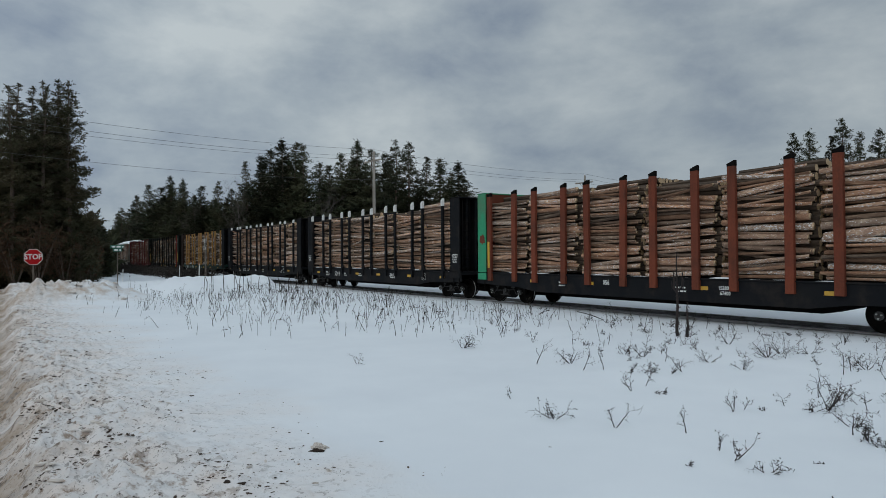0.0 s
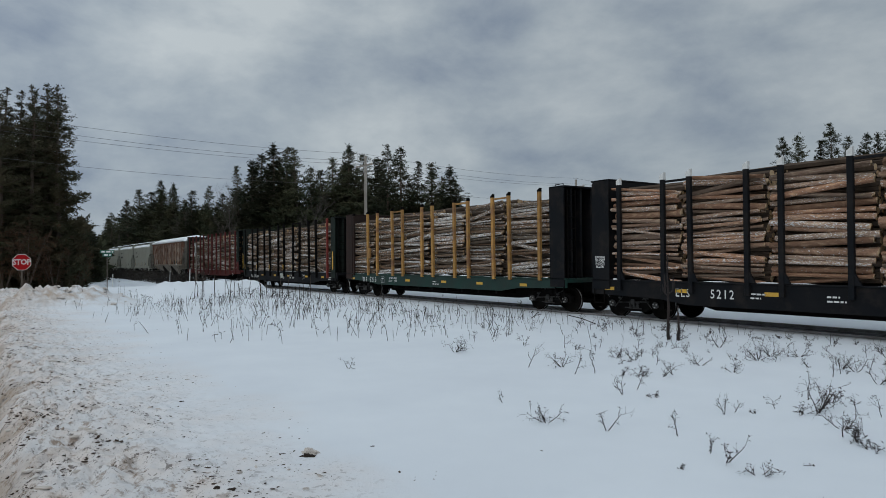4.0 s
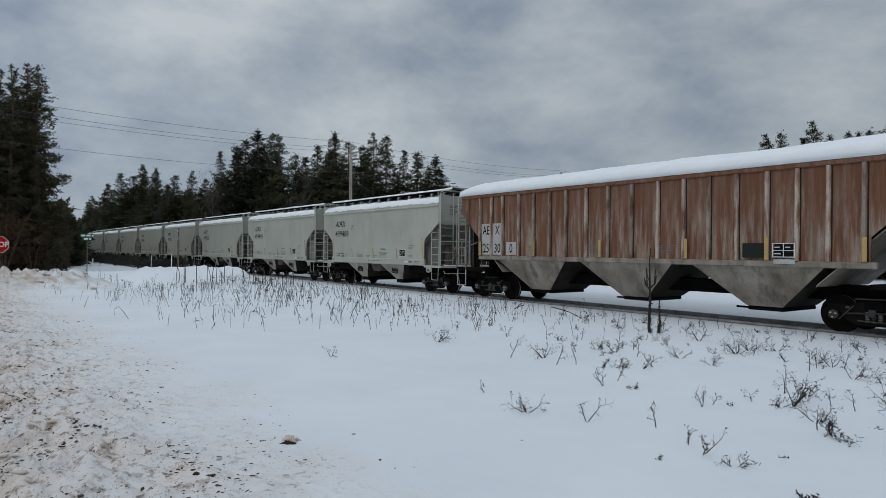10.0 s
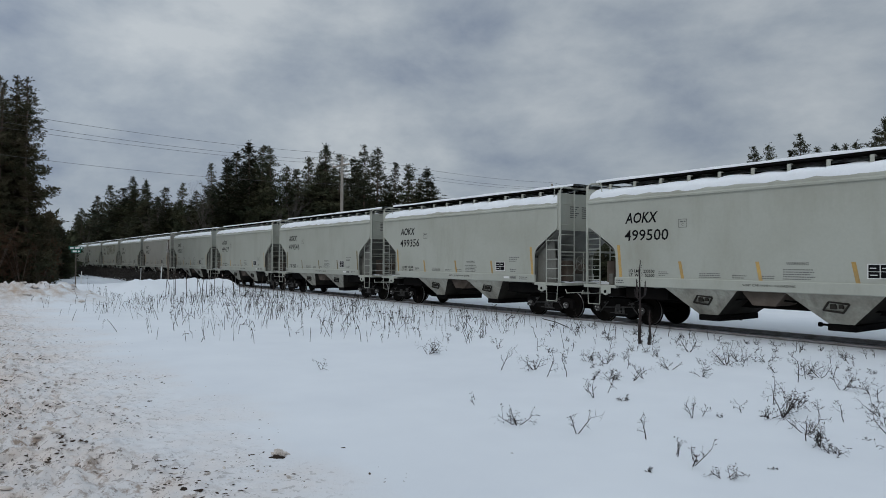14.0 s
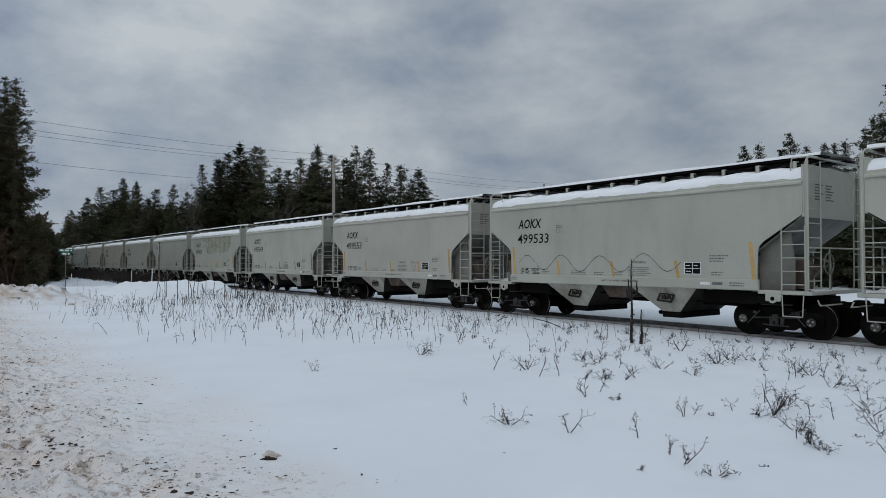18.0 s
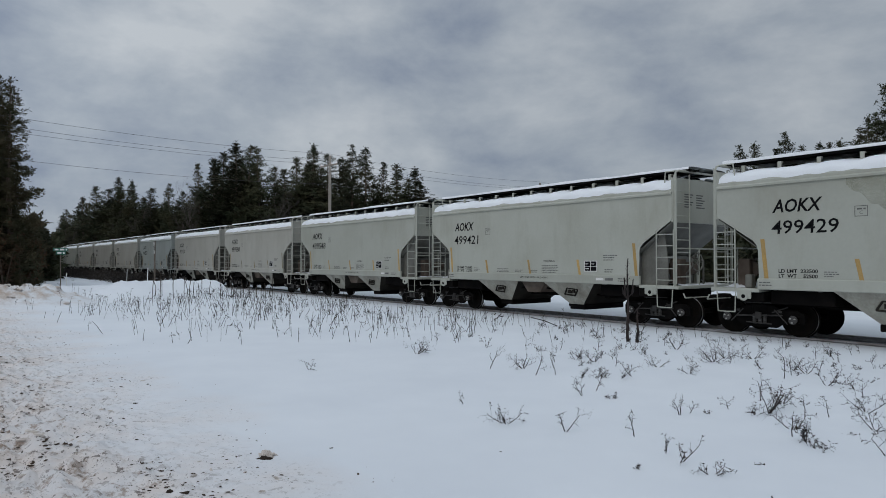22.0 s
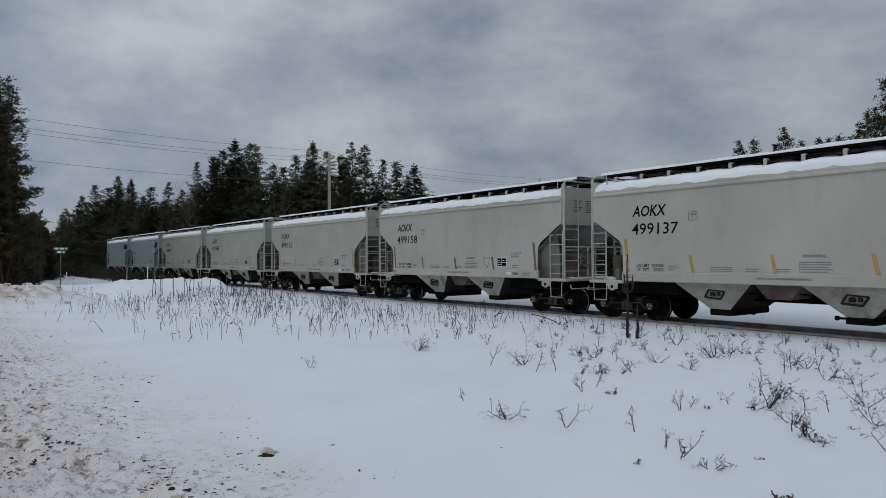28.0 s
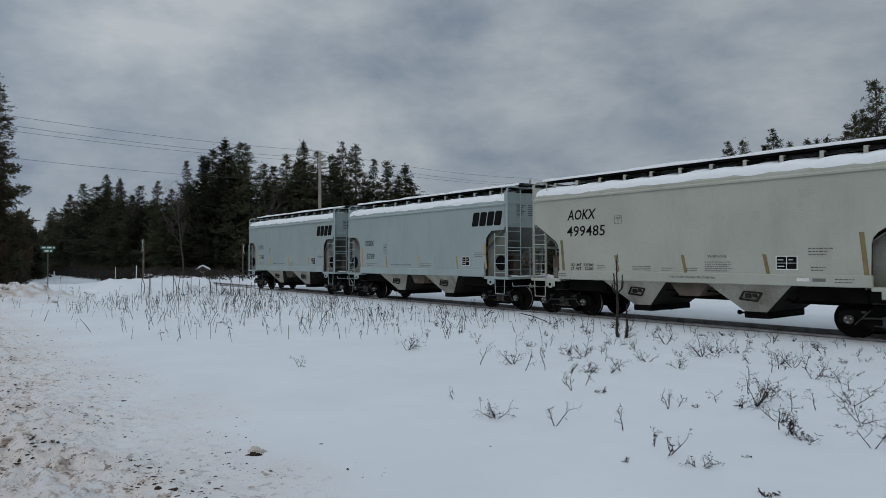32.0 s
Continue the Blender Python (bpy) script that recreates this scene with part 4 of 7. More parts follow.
    for s in (-1, 1):
        # dark box added where only the slope sheet's shade lies
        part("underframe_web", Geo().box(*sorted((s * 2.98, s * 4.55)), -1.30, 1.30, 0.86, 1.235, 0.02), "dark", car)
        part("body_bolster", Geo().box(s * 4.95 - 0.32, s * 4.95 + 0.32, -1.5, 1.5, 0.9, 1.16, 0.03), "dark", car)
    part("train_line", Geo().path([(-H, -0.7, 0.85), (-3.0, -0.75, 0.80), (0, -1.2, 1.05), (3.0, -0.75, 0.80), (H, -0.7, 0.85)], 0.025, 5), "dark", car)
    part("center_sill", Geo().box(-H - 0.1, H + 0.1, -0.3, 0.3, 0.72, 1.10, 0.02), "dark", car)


def hopper_ends(car, half, paint):
    H = half
    for s in (-1, 1):
        e = s * (H + 0.02)
        x0, x1 = sorted((s * (H - 1.16), s * (H + 0.20)))
        part("end_platform", Geo().box(x0, x1, -SIDE, SIDE, 1.16, 1.26, 0.015), paint, car)
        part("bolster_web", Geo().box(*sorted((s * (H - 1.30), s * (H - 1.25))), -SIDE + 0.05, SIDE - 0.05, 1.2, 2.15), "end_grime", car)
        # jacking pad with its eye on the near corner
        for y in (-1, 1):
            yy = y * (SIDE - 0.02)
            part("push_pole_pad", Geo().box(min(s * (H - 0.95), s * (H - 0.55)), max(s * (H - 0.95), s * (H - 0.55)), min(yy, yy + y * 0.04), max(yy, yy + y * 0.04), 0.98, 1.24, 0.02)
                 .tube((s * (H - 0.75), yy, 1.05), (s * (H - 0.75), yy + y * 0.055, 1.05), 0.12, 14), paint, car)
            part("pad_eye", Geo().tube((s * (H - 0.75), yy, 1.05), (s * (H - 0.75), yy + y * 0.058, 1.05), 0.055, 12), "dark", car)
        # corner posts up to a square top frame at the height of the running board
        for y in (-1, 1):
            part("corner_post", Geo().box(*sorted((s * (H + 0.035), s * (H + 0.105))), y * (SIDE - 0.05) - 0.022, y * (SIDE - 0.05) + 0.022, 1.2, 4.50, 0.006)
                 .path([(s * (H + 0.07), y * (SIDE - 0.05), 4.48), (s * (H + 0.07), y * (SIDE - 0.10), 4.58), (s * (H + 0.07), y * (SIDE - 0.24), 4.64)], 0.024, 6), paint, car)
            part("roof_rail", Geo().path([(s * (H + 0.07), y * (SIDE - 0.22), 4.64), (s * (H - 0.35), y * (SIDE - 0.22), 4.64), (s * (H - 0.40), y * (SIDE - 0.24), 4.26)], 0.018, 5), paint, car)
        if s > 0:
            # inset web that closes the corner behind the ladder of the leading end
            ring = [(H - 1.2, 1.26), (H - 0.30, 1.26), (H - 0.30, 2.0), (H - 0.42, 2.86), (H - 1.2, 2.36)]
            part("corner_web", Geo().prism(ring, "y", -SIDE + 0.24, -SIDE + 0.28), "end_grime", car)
        part("top_beam", Geo().box(*sorted((s * (H + 0.035), s * (H + 0.115))), -SIDE + 0.24, SIDE - 0.24, 4.61, 4.665, 0.01), paint, car)
        ladder(car, -SIDE + 0.05, -SIDE + 0.74, s * (H + 0.11), 1.3, 4.55, 9, "y", paint, 0.020, "end_ladder")
        ladder(car, *sorted((s * (H - 0.52), s * (H + 0.06))), -SIDE - 0.01, 1.22, 2.9, 5, "x", paint, 0.019, "side_ladder")
        ladder(car, 1.1, 1.5, s * (H + 0.11), 1.3, 4.45, 9, "y", paint, 0.020, "end_ladder")
        g = Geo()
        for z in (2.35,):
            g.tube((s * (H + 0.10), -SIDE + 0.05, z), (s * (H + 0.10), SIDE - 0.05, z), 0.022, 6)
        g.tube((s * (H + 0.10), -0.35, 1.2), (s * (H + 0.10), -0.35, 2.35), 0.022, 6)
        part("end_handrail", g, paint, car)
        # brake gear under the slope
        g = Geo().tube((s * (H - 0.55), -0.75, 1.75), (s * (H - 0.55), 0.35, 1.75), 0.20, 10)
        g.box(*sorted((s * (H - 0.2), s * (H - 0.55))), -0.9, -0.55, 1.28, 2.05, 0.03)
        part("brake_gear", g, "saddle_grime", car)
        g = Geo().path([(s * (H + 0.05), -0.55, 1.9), (s * (H - 0.3), -0.6, 1.45), (s * (H - 0.9), -0.3, 1.35)], 0.025, 5).path([(s * (H - 0.1), 0.2, 1.28), (s * (H - 0.1), 0.2, 2.0), (s * (H - 0.6), 0.1, 2.15)], 0.03, 5)
        g.tube((s * (H - 0.9), -1.1, 1.42), (s * (H - 0.9), 0.6, 1.42), 0.04, 6).box(*sorted((s * (H - 0.8), s * (H - 0.62))), -1.3, -1.08, 1.26, 1.62, 0.02)
        part("brake_rod", g, "end_grime", car)
        if s > 0:
            w = Geo()
            n = 14
            pts = [(s * (H + 0.17), -0.55 + 0.27 * math.cos(2 * math.pi * i / n), 1.95 + 0.27 * math.sin(2 * math.pi * i / n)) for i in range(n + 1)]
            w.path(pts, 0.018, 5)
            for i in (0, 3, 6, 8, 11):
                w.tube((s * (H + 0.17), -0.55, 1.95), pts[i], 0.014, 4)
            part("brake_wheel", w, "end_grime", car)
        # wind-blown snow left on the platform
        rows = []
        for i in range(15):
            yy = -1.35 + 2.2 * i / 14
            d = max(0.0, 0.035 + 0.11 * noise.noise((yy * 2.1, s * 3.0 + H, 0.5)))
            xa, xb = s * (H - 0.50 + 0.1 * noise.noise((yy * 3, 2.0, s))), s * (H + 0.17)
            rows.append([(xa, yy, 1.258), (xa + 0.3 * (xb - xa), yy, 1.262 + d), (xa + 0.75 * (xb - xa), yy, 1.262 + d * 0.8), (xb, yy, 1.258)])
        part("platform_snow", Geo().loft(rows, closed=False), "clean_snow", car, "white snow lying on the end platform", smooth=True)
        # sill step and cut lever
        g = Geo().path([(s * (H - 0.52), -SIDE, 1.15), (s * (H - 0.50), -SIDE, 0.62), (s * (H - 0.02), -SIDE, 0.62), (s * (H + 0.01), -SIDE, 1.15)], 0.015, 5)
        part("sill_step", g, paint, car)
        g = Geo().path([(s * (H + 0.30), -SIDE + 0.1, 1.05), (s * (H + 0.36), -SIDE + 0.1, 0.92), (s * (H + 0.36), -0.3, 0.92)], 0.018, 5)
        part("cut_lever", g, paint, car)
        add_coupler(car, s * (H + 0.12), s)
        add_truck(car, s * 4.95)


def running_board(car, half, paint, seed, snow=True):
    """Roof walkway on posts along both edges of the hatches, dark below, capped with snow."""
    H = half
    for y in (-0.98, 0.98):
        part("walkway", Geo().box(-H - 0.2, H + 0.2, min(y, y * 0.5), max(y, y * 0.5), 4.665, 4.705), "dark", car, "dark steel grating walkway on the roof")
        n = 12
        for i in range(n):
            x = -H + 0.45 + (2 * H - 0.9) * i / (n - 1)
            part("walkway_post", POST[paint], None, car, at=pose(x, y * 1.03, 4.36))
    part("hatch_trough", Geo().box(-H + 0.3, H - 0.3, -0.42, 0.42, 4.44, 4.58, 0.03), "dark", car)
    if snow:
        rows = []
        n = 80
        for i in range(n + 1):
            x = -H - 0.18 + (2 * H + 0.36) * i / n
            d = 0.10 + 0.05 * noise.noise((x * 0.55, seed * 2.3, 0)) + 0.02 * noise.noise((x * 2.2, seed, 2))
            d = max(0.015, d)
            rows.append([(x, -1.0, 4.708), (x, -0.98, 4.708 + d * 0.8), (x, -0.75, 4.708 + d), (x, 0.75, 4.708 + d), (x, 0.98, 4.708 + d * 0.8), (x, 1.0, 4.708)])
        part("walkway_snow", Geo().loft(rows, closed=False), "clean_snow", car, "white snow lying on the walkway", smooth=True)
        for s in (-1, 1):
            shoulder_snow(car, H - 0.03, s, seed + 9 * (s > 0))


POST = {p: Geo().box(-0.05, 0.05, -0.02, 0.02, -0.08, 0.25, 0.008).box(-0.05, 0.05, 0.0, 0.12, 0.22, 0.25).mesh("walkway_post", p) for p in ("grey", "blue_grey")}
HALF, BLUE_HALF = 5.86, 5.72


def grey_hopper(seed, stripe="ochre_mark"):
    car = thing("covered_hopper", "pale grey-green two-bay covered hopper car with snow on its roof", "hopper car", "hoppers of the train")
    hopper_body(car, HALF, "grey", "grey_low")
    hopper_ends(car, HALF, "grey")
    running_board(car, HALF, "grey", seed)
    y = -SIDE - 0.004
    for x, z0, z1, ln in ((-4.60, 1.50, 2.55, 0.10), (4.52, 1.52, 2.53, 0.10)):
        decal(car, "ochre_stripe", x - 0.055, x + 0.055, z0, z1, y, stripe, ln)
    for x in (-2.38, -0.06, 2.27):
        decal(car, "ochre_stripe", x - 0.05, x + 0.05, 1.53, 2.03, y, stripe, 0.10)
    placard(car, 2.56, 3.10, 1.64, 1.99, y)
    frame_mark(car, -2.42, -2.14, 3.02, 3.27, y, "faint", 0.014)
    letters("load_limit", "LD LMT  233500\nLT  WT    52500", 0.125, "black", car, -3.72, y, 1.66, 0, 0.003, 1.1)
    bars(car, "print_block", -3.10, -2.75, y, 1.58, 1.74, 3, "faint", 5)
    bars(car, "print_line", -1.75, -1.05, y, 1.56, 1.72, 3, "faint", 6)
    bars(car, "print_line", -0.75, -0.18, y, 1.56, 1.68, 2, "faint", 7)
    bars(car, "print_line", 0.05, 0.6, y, 1.56, 1.68, 2, "faint", 8)
    letters("warning_word", "WARNING", 0.105, "faint", car, 0.98, y, 1.98, 0, 0.002, 1.1)
    bars(car, "warning_print", 0.62, 1.42, y, 1.56, 1.86, 5, "faint", 9, (0.85, 1))
    bars(car, "dimension_print", 3.35, 4.05, y, 1.98, 2.20, 3, "faint", 10)
    bars(car, "dimension_print", 3.40, 3.85, y, 1.60, 1.74, 2, "faint", 12)
    ys = -SIDE - 0.035
    letters("vent_note", "VENT CAR WHEN UNLOADING", 0.085, "black", car, 0.25, ys, 1.40, wide=1.15)
    bars(car, "sill_print", 3.95, 4.6, ys, 1.32, 1.46, 2, "faint", 13)
    bars(car, "sill_print", -4.68, -4.2, ys, 1.32, 1.46, 2, "faint", 14)
    decal(car, "sill_label", 3.45, 3.75, 1.36, 1.44, ys, "faint")
    decal(car, "sill_label", 3.08, 3.38, 1.36, 1.44, ys, "white")
    return car


def lettered(car, mark, number):
    y = -SIDE - 0.004
    letters("reporting_mark", mark, 0.46, "black", car, -3.76, y, 3.36, 0.22, 0.009, 0.86)
    letters("car_number", number, 0.48, "black", car, -3.56, y, 2.82, 0.05, 0.004, 1.12)


def blue_hopper(seed, number):
    car = thing("covered_hopper", "blue-grey two-bay covered hopper car with rounded end openings", "hopper car", "hoppers of the train")
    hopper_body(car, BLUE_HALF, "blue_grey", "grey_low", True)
    hopper_ends(car, BLUE_HALF, "blue_grey")
    running_board(car, BLUE_HALF, "blue_grey", seed)
    y = -SIDE - 0.004
    for s in (-1, 1):
        # a recessed darker panel fills the opening behind the ladder, with a round port in it
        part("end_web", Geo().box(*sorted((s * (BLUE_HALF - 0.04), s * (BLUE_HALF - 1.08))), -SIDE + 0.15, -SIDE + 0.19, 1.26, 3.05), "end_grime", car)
        part("end_port", Geo().tube((s * (BLUE_HALF - 0.34), -SIDE + 0.14, 1.78), (s * (BLUE_HALF - 0.34), -SIDE + 0.149, 1.78), 0.29, 16), "dark", car)
    for x in (-4.45, -2.3, 0.3, 2.9, 4.62):
        decal(car, "ochre_stripe", x - 0.045, x + 0.045, 1.53, 2.05 if abs(x) < 4.4 else 2.5, y, "ochre_mark", 0.08)
    placard(car, 3.25, 3.72, 1.66, 2.02, y)
    # the owner's mark as plain slanted shapes
    g = Geo()
    sl = lambda x, z: (3.86 + x * 0.82 + (z - 3.2) * 0.22, y, z)
    for k in range(4):
        x = 0.52 * k
        pts = ((x + 0.05, 3.2), (x + 0.42, 3.2), (x + 0.46, 3.25), (x + 0.46, 3.68), (x + 0.40, 3.74), (x + 0.05, 3.74), (x, 3.69), (x, 3.26))
        g.add([sl(a, b) for a, b in pts], [tuple(range(len(pts)))])
    part("owner_mark", g, "black", car, "bold black slanted owner's mark")
    bars(car, "dimension_print", 4.0, 4.75, y, 1.98, 2.2, 3, "faint", 21)
    bars(car, "print_line", -4.0, -3.1, y, 1.6, 1.75, 2, "faint", 22)
    bars(car, "print_line", -1.9, -0.2, y, 1.62, 1.72, 1, "faint", 23)
    bars(car, "print_line", 0.45, 1.3, y, 1.56, 1.76, 3, "faint", 24)
    frame_mark(car, -2.5, -2.25, 2.2, 2.62, y, "faint", 0.014)
    letters("reporting_mark", "DSIX", 0.36, "black", car, -3.75, y, 2.68, 0, 0.004)
    letters("car_number", number, 0.36, "black", car, -3.65, y, 2.05, 0, 0.004)
    return car


RIBS = (-7.28, -6.56, -5.88, -4.93, -4.13, -3.28, -2.48, -1.54, -0.60, 0.36, 1.34, 2.24, 3.05, 3.89, 4.74, 5.52, 6.27, 7.07)


def rusty_hopper():
    """Older ribbed three-bay covered hopper, deep snow along its roof."""
    car = thing("covered_hopper", "old rust-streaked ribbed covered hopper car with thick roof snow", "hopper car", "hoppers of the train")
    H, zb, zt = 8.55, 1.66, 4.22
    for s in (-1, 1):
        y0, y1 = sorted((s * (SIDE - 0.10), s * (SIDE - 0.06)))
        right = [(H - 1.35, zb), (H - 1.35, 2.35), (H, 3.55), (H, zt)]
        part("side_sheet", Geo().prism(right + [(-x, z) for x, z in right[::-1]], "y", y0, y1), "rust_car", car)
        part("top_chord", Geo().box(-H, H, *sorted((s * (SIDE - 0.12), s * SIDE)), zt - 0.10, zt + 0.04, 0.02), "rust_car", car)
        part("side_sill", Geo().box(-(H - 1.2), H - 1.2, *sorted((s * (SIDE - 0.12), s * SIDE)), zb - 0.06, zb + 0.10, 0.02), "rust_low", car)
    # second material beside the rib: its shadow line as a dark strip
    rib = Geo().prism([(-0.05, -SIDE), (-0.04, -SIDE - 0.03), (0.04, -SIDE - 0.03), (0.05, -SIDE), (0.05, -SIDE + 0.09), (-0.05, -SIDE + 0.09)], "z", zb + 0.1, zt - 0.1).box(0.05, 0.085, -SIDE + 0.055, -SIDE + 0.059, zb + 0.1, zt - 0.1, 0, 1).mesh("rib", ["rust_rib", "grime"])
    for x in RIBS:
        part("rib", rib, None, car, at=pose(x, 0, 0))
    for x in (-8.05, 8.05):
        part("rib", Geo().box(x - 0.05, x + 0.05, -SIDE, -SIDE + 0.08, 3.0, zt - 0.1, 0.01), "rust_car", car)
    part("roof", Geo().prism([(-SIDE, zt), (-1.2, zt + 0.16), (0, zt + 0.26), (1.2, zt + 0.16), (SIDE, zt)], "x", -H, H), "rust_low", car)
    rows = []
    n = 120
    for i in range(n + 1):
        x = -H - 0.12 + (2 * H + 0.45) * i / n
        d = 0.57 + 0.08 * noise.noise((x * 0.35, 4, 0)) + 0.03 * noise.noise((x * 1.6, 1, 0))
        d *= min(1, 0.86 + (i / n) * 5, 0.25 + (n - i) / n * 14)
        rows.append([(x, -SIDE - 0.02, zt + 0.03), (x, -SIDE + 0.02, zt + 0.03 + d * 0.42), (x, -1.3, zt + d * 0.72), (x, -0.7, zt + 0.12 + d * 0.9), (x, 0, zt + 0.16 + d),
                     (x, 0.7, zt + 0.12 + d * 0.9), (x, 1.3, zt + d * 0.72), (x, SIDE - 0.02, zt + 0.03 + d * 0.42), (x, SIDE + 0.02, zt + 0.03)])
    part("roof_snow", Geo().loft(rows), "clean_snow", car, "thick white snow blanket on the roof", smooth=True)
    part("running_board", Geo().box(H - 0.9, H + 0.40, -1.0, -0.4, zt + 0.26, zt + 0.31).box(H - 0.9, H + 0.40, 0.4, 1.0, zt + 0.26, zt + 0.31), "dark", car)
    for s in (-1, 1):
        g = Geo().add([(s * H, -1.5, 3.5), (s * H, 1.5, 3.5), (s * 6.0, 1.5, 1.2), (s * 6.0, -1.5, 1.2), (s * (H - 0.05), -1.5, 3.42), (s * (H - 0.05), 1.5, 3.42), (s * 5.95, 1.5, 1.12), (s * 5.95, -1.5, 1.12)],
                      [(0, 1, 2, 3), (7, 6, 5, 4), (0, 4, 5, 1), (2, 6, 7, 3), (0, 3, 7, 4), (1, 5, 6, 2)])
        part("slope_sheet", g, "rust_low", car)
        part("end_sheet", Geo().box(*sorted((s * H, s * (H - 0.05))), -1.5, 1.5, 3.4, zt), "rust_low", car)
        part("end_platform", Geo().box(*sorted((s * (H - 1.4), s * (H + 0.42))), -1.5, 1.5, 1.12, 1.24, 0.015), "dark", car)
        for y in (-1.45, -0.85, 0.85, 1.45):
            part("corner_post", Geo().path([(s * (H + 0.36), y, 1.2), (s * (H + 0.36), y, zt), (s * (H + 0.30), y * 0.8, zt + 0.4)], 0.035, 6), "steel_grey", car)
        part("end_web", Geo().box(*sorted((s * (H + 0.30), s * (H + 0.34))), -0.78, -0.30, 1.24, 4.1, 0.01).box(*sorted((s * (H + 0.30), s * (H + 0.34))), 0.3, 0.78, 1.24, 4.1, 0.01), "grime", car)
        ladder(car, -1.45, -1.0, s * (H + 0.38), 1.2, 4.15, 9, "y", "rust_low", 0.024, "end_ladder")
        ladder(car, *sorted((s * (H - 0.35), s * (H + 0.3))), -SIDE - 0.0, 1.2, 3.6, 7, "x", "rust_low", 0.024, "side_ladder")
        for k in range(5):
            yy, zz = -1.3 + 0.45 * k, 1.3 + 0.3 * ((k * 3) % 5)
            part("brake_pipe", Geo().path([(s * (H + 0.1), yy, 1.24), (s * (H + 0.12), yy, zz + 0.8), (s * (H - 0.5), yy + 0.2, zz + 1.0)], 0.022, 5), "rust_low", car)
        part("safety_rail", Geo().tube((s * (H + 0.38), -1.45, 2.4), (s * (H + 0.38), 1.45, 2.4), 0.02, 5).tube((s * (H + 0.38), -1.45, 3.2), (s * (H + 0.38), 1.45, 3.2), 0.02, 5), "rust_low", car)
        part("brake_gear", Geo().tube((s * (H - 0.7), -0.9, 1.7), (s * (H - 0.7), 0.4, 1.7), 0.19, 10).box(*sorted((s * (H - 0.3), s * (H - 0.75))), -0.3, 0.3, 1.25, 2.1, 0.03), "dark", car)
        add_coupler(car, s * (H + 0.3), s)
        add_truck(car, s * 7.1)
        part("sill_step", Geo().path([(s * (H - 0.35), -SIDE, 1.15), (s * (H - 0.35), -SIDE, 0.5), (s * (H + 0.2), -SIDE, 0.5), (s * (H + 0.2), -SIDE, 1.15)], 0.022, 5), "steel_grey", car)
    part("center_sill", Geo().box(-H, H, -0.3, 0.3, 0.75, 1.15, 0.02), "dark", car)
    for c in (-4.35, 0.0, 4.35):
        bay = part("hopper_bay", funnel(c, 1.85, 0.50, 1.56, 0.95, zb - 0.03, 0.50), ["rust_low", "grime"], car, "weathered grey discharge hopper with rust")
        part("outlet_gate", Geo().box(c - 0.50, c + 0.50, -0.90, 0.90, 0.38, 0.50, 0.02), "dark", bay)
        part("gate_rack", Geo().tube((c - 0.62, -0.6, 0.42), (c - 1.0, -0.6, 0.42), 0.03, 8), "dark", bay)
    y = -SIDE - 0.006
    yl = -SIDE + 0.052
    ys = -SIDE + 0.052
    for k, top in ((0, 3.05), (1, 3.05), (2, 2.30)):
        x = (RIBS[k] + RIBS[k + 1]) / 2
        decal(car, "number_panel", x - 0.29, x + 0.29, 1.80, top, ys, "pale_panel", label="pale painted panel behind the number")
    for k, up, low in ((0, "AE", "25"), (1, "X", "30"), (2, "", "0")):
        x = (RIBS[k] + RIBS[k + 1]) / 2
        if up:
            letters("reporting_mark", up, 0.50, "black", car, x, ys - 0.004, 2.76, 0, 0.004, 0.74)
        letters("car_number", low, 0.52, "black", car, x, ys - 0.004, 2.04, 0, 0.004, 0.74)
    for x in (-7.2, -4.05, -0.9, 2.35, 4.75, 7.1):
        decal(car, "yellow_strip", x - 0.05, x + 0.05, 1.78, 2.35, -SIDE - 0.035, "ochre_mark")
    decal(car, "patch_panel", 4.10, 4.68, 1.83, 2.22, y - 0.03, "olive_bulk")
    placard(car, 4.92, 5.5, 1.85, 2.22, y - 0.03)
    decal(car, "stencil_box", 4.95, 5.5, 1.68, 1.80, y - 0.03, "pale_panel")
    for i in range(3):
        bars(car, "print_line", -4.4 + i * 2.9, -3.7 + i * 2.9, yl, 1.9, 2.2, 4, "faint", 40 + i)
    return car


# ---- log cars ----
def log_mesh(name, mats, seed, length=2.54):
    """A slightly bent, tapered log of radius 1, lying along x."""
    rng = random.Random(seed)
    n, g = 9, Geo()
    rings = []
    bend = (rng.uniform(-0.22, 0.22), rng.uniform(-0.22, 0.22))
    tap = rng.uniform(0.84, 1.0)
    ph = rng.uniform(0, 6)
    for k in range(5):
        t = k / 4
        rr = 1 + (tap - 1) * t
        b = math.sin(math.pi * t)
        rings.append([(-length / 2 + length * t, bend[0] * b + rr * (1 + 0.09 * math.sin(3 * a + ph + 2 * t)) * math.cos(a), bend[1] * b + rr * (1 + 0.09 * math.sin(3 * a + ph + 2 * t)) * math.sin(a)) for a in [2 * math.pi * i / n for i in range(n)]])
    g.loft(rings)
    g.m[-2:] = [1, 1]
    return g.mesh(name, mats, True)


LOGS = {kind: [log_mesh("log", mats, i) for i in range(7)] for kind, mats in (("plain", ["bark", "log_end"]), ("snowy", ["bark_snow", "log_end_pale"]))}


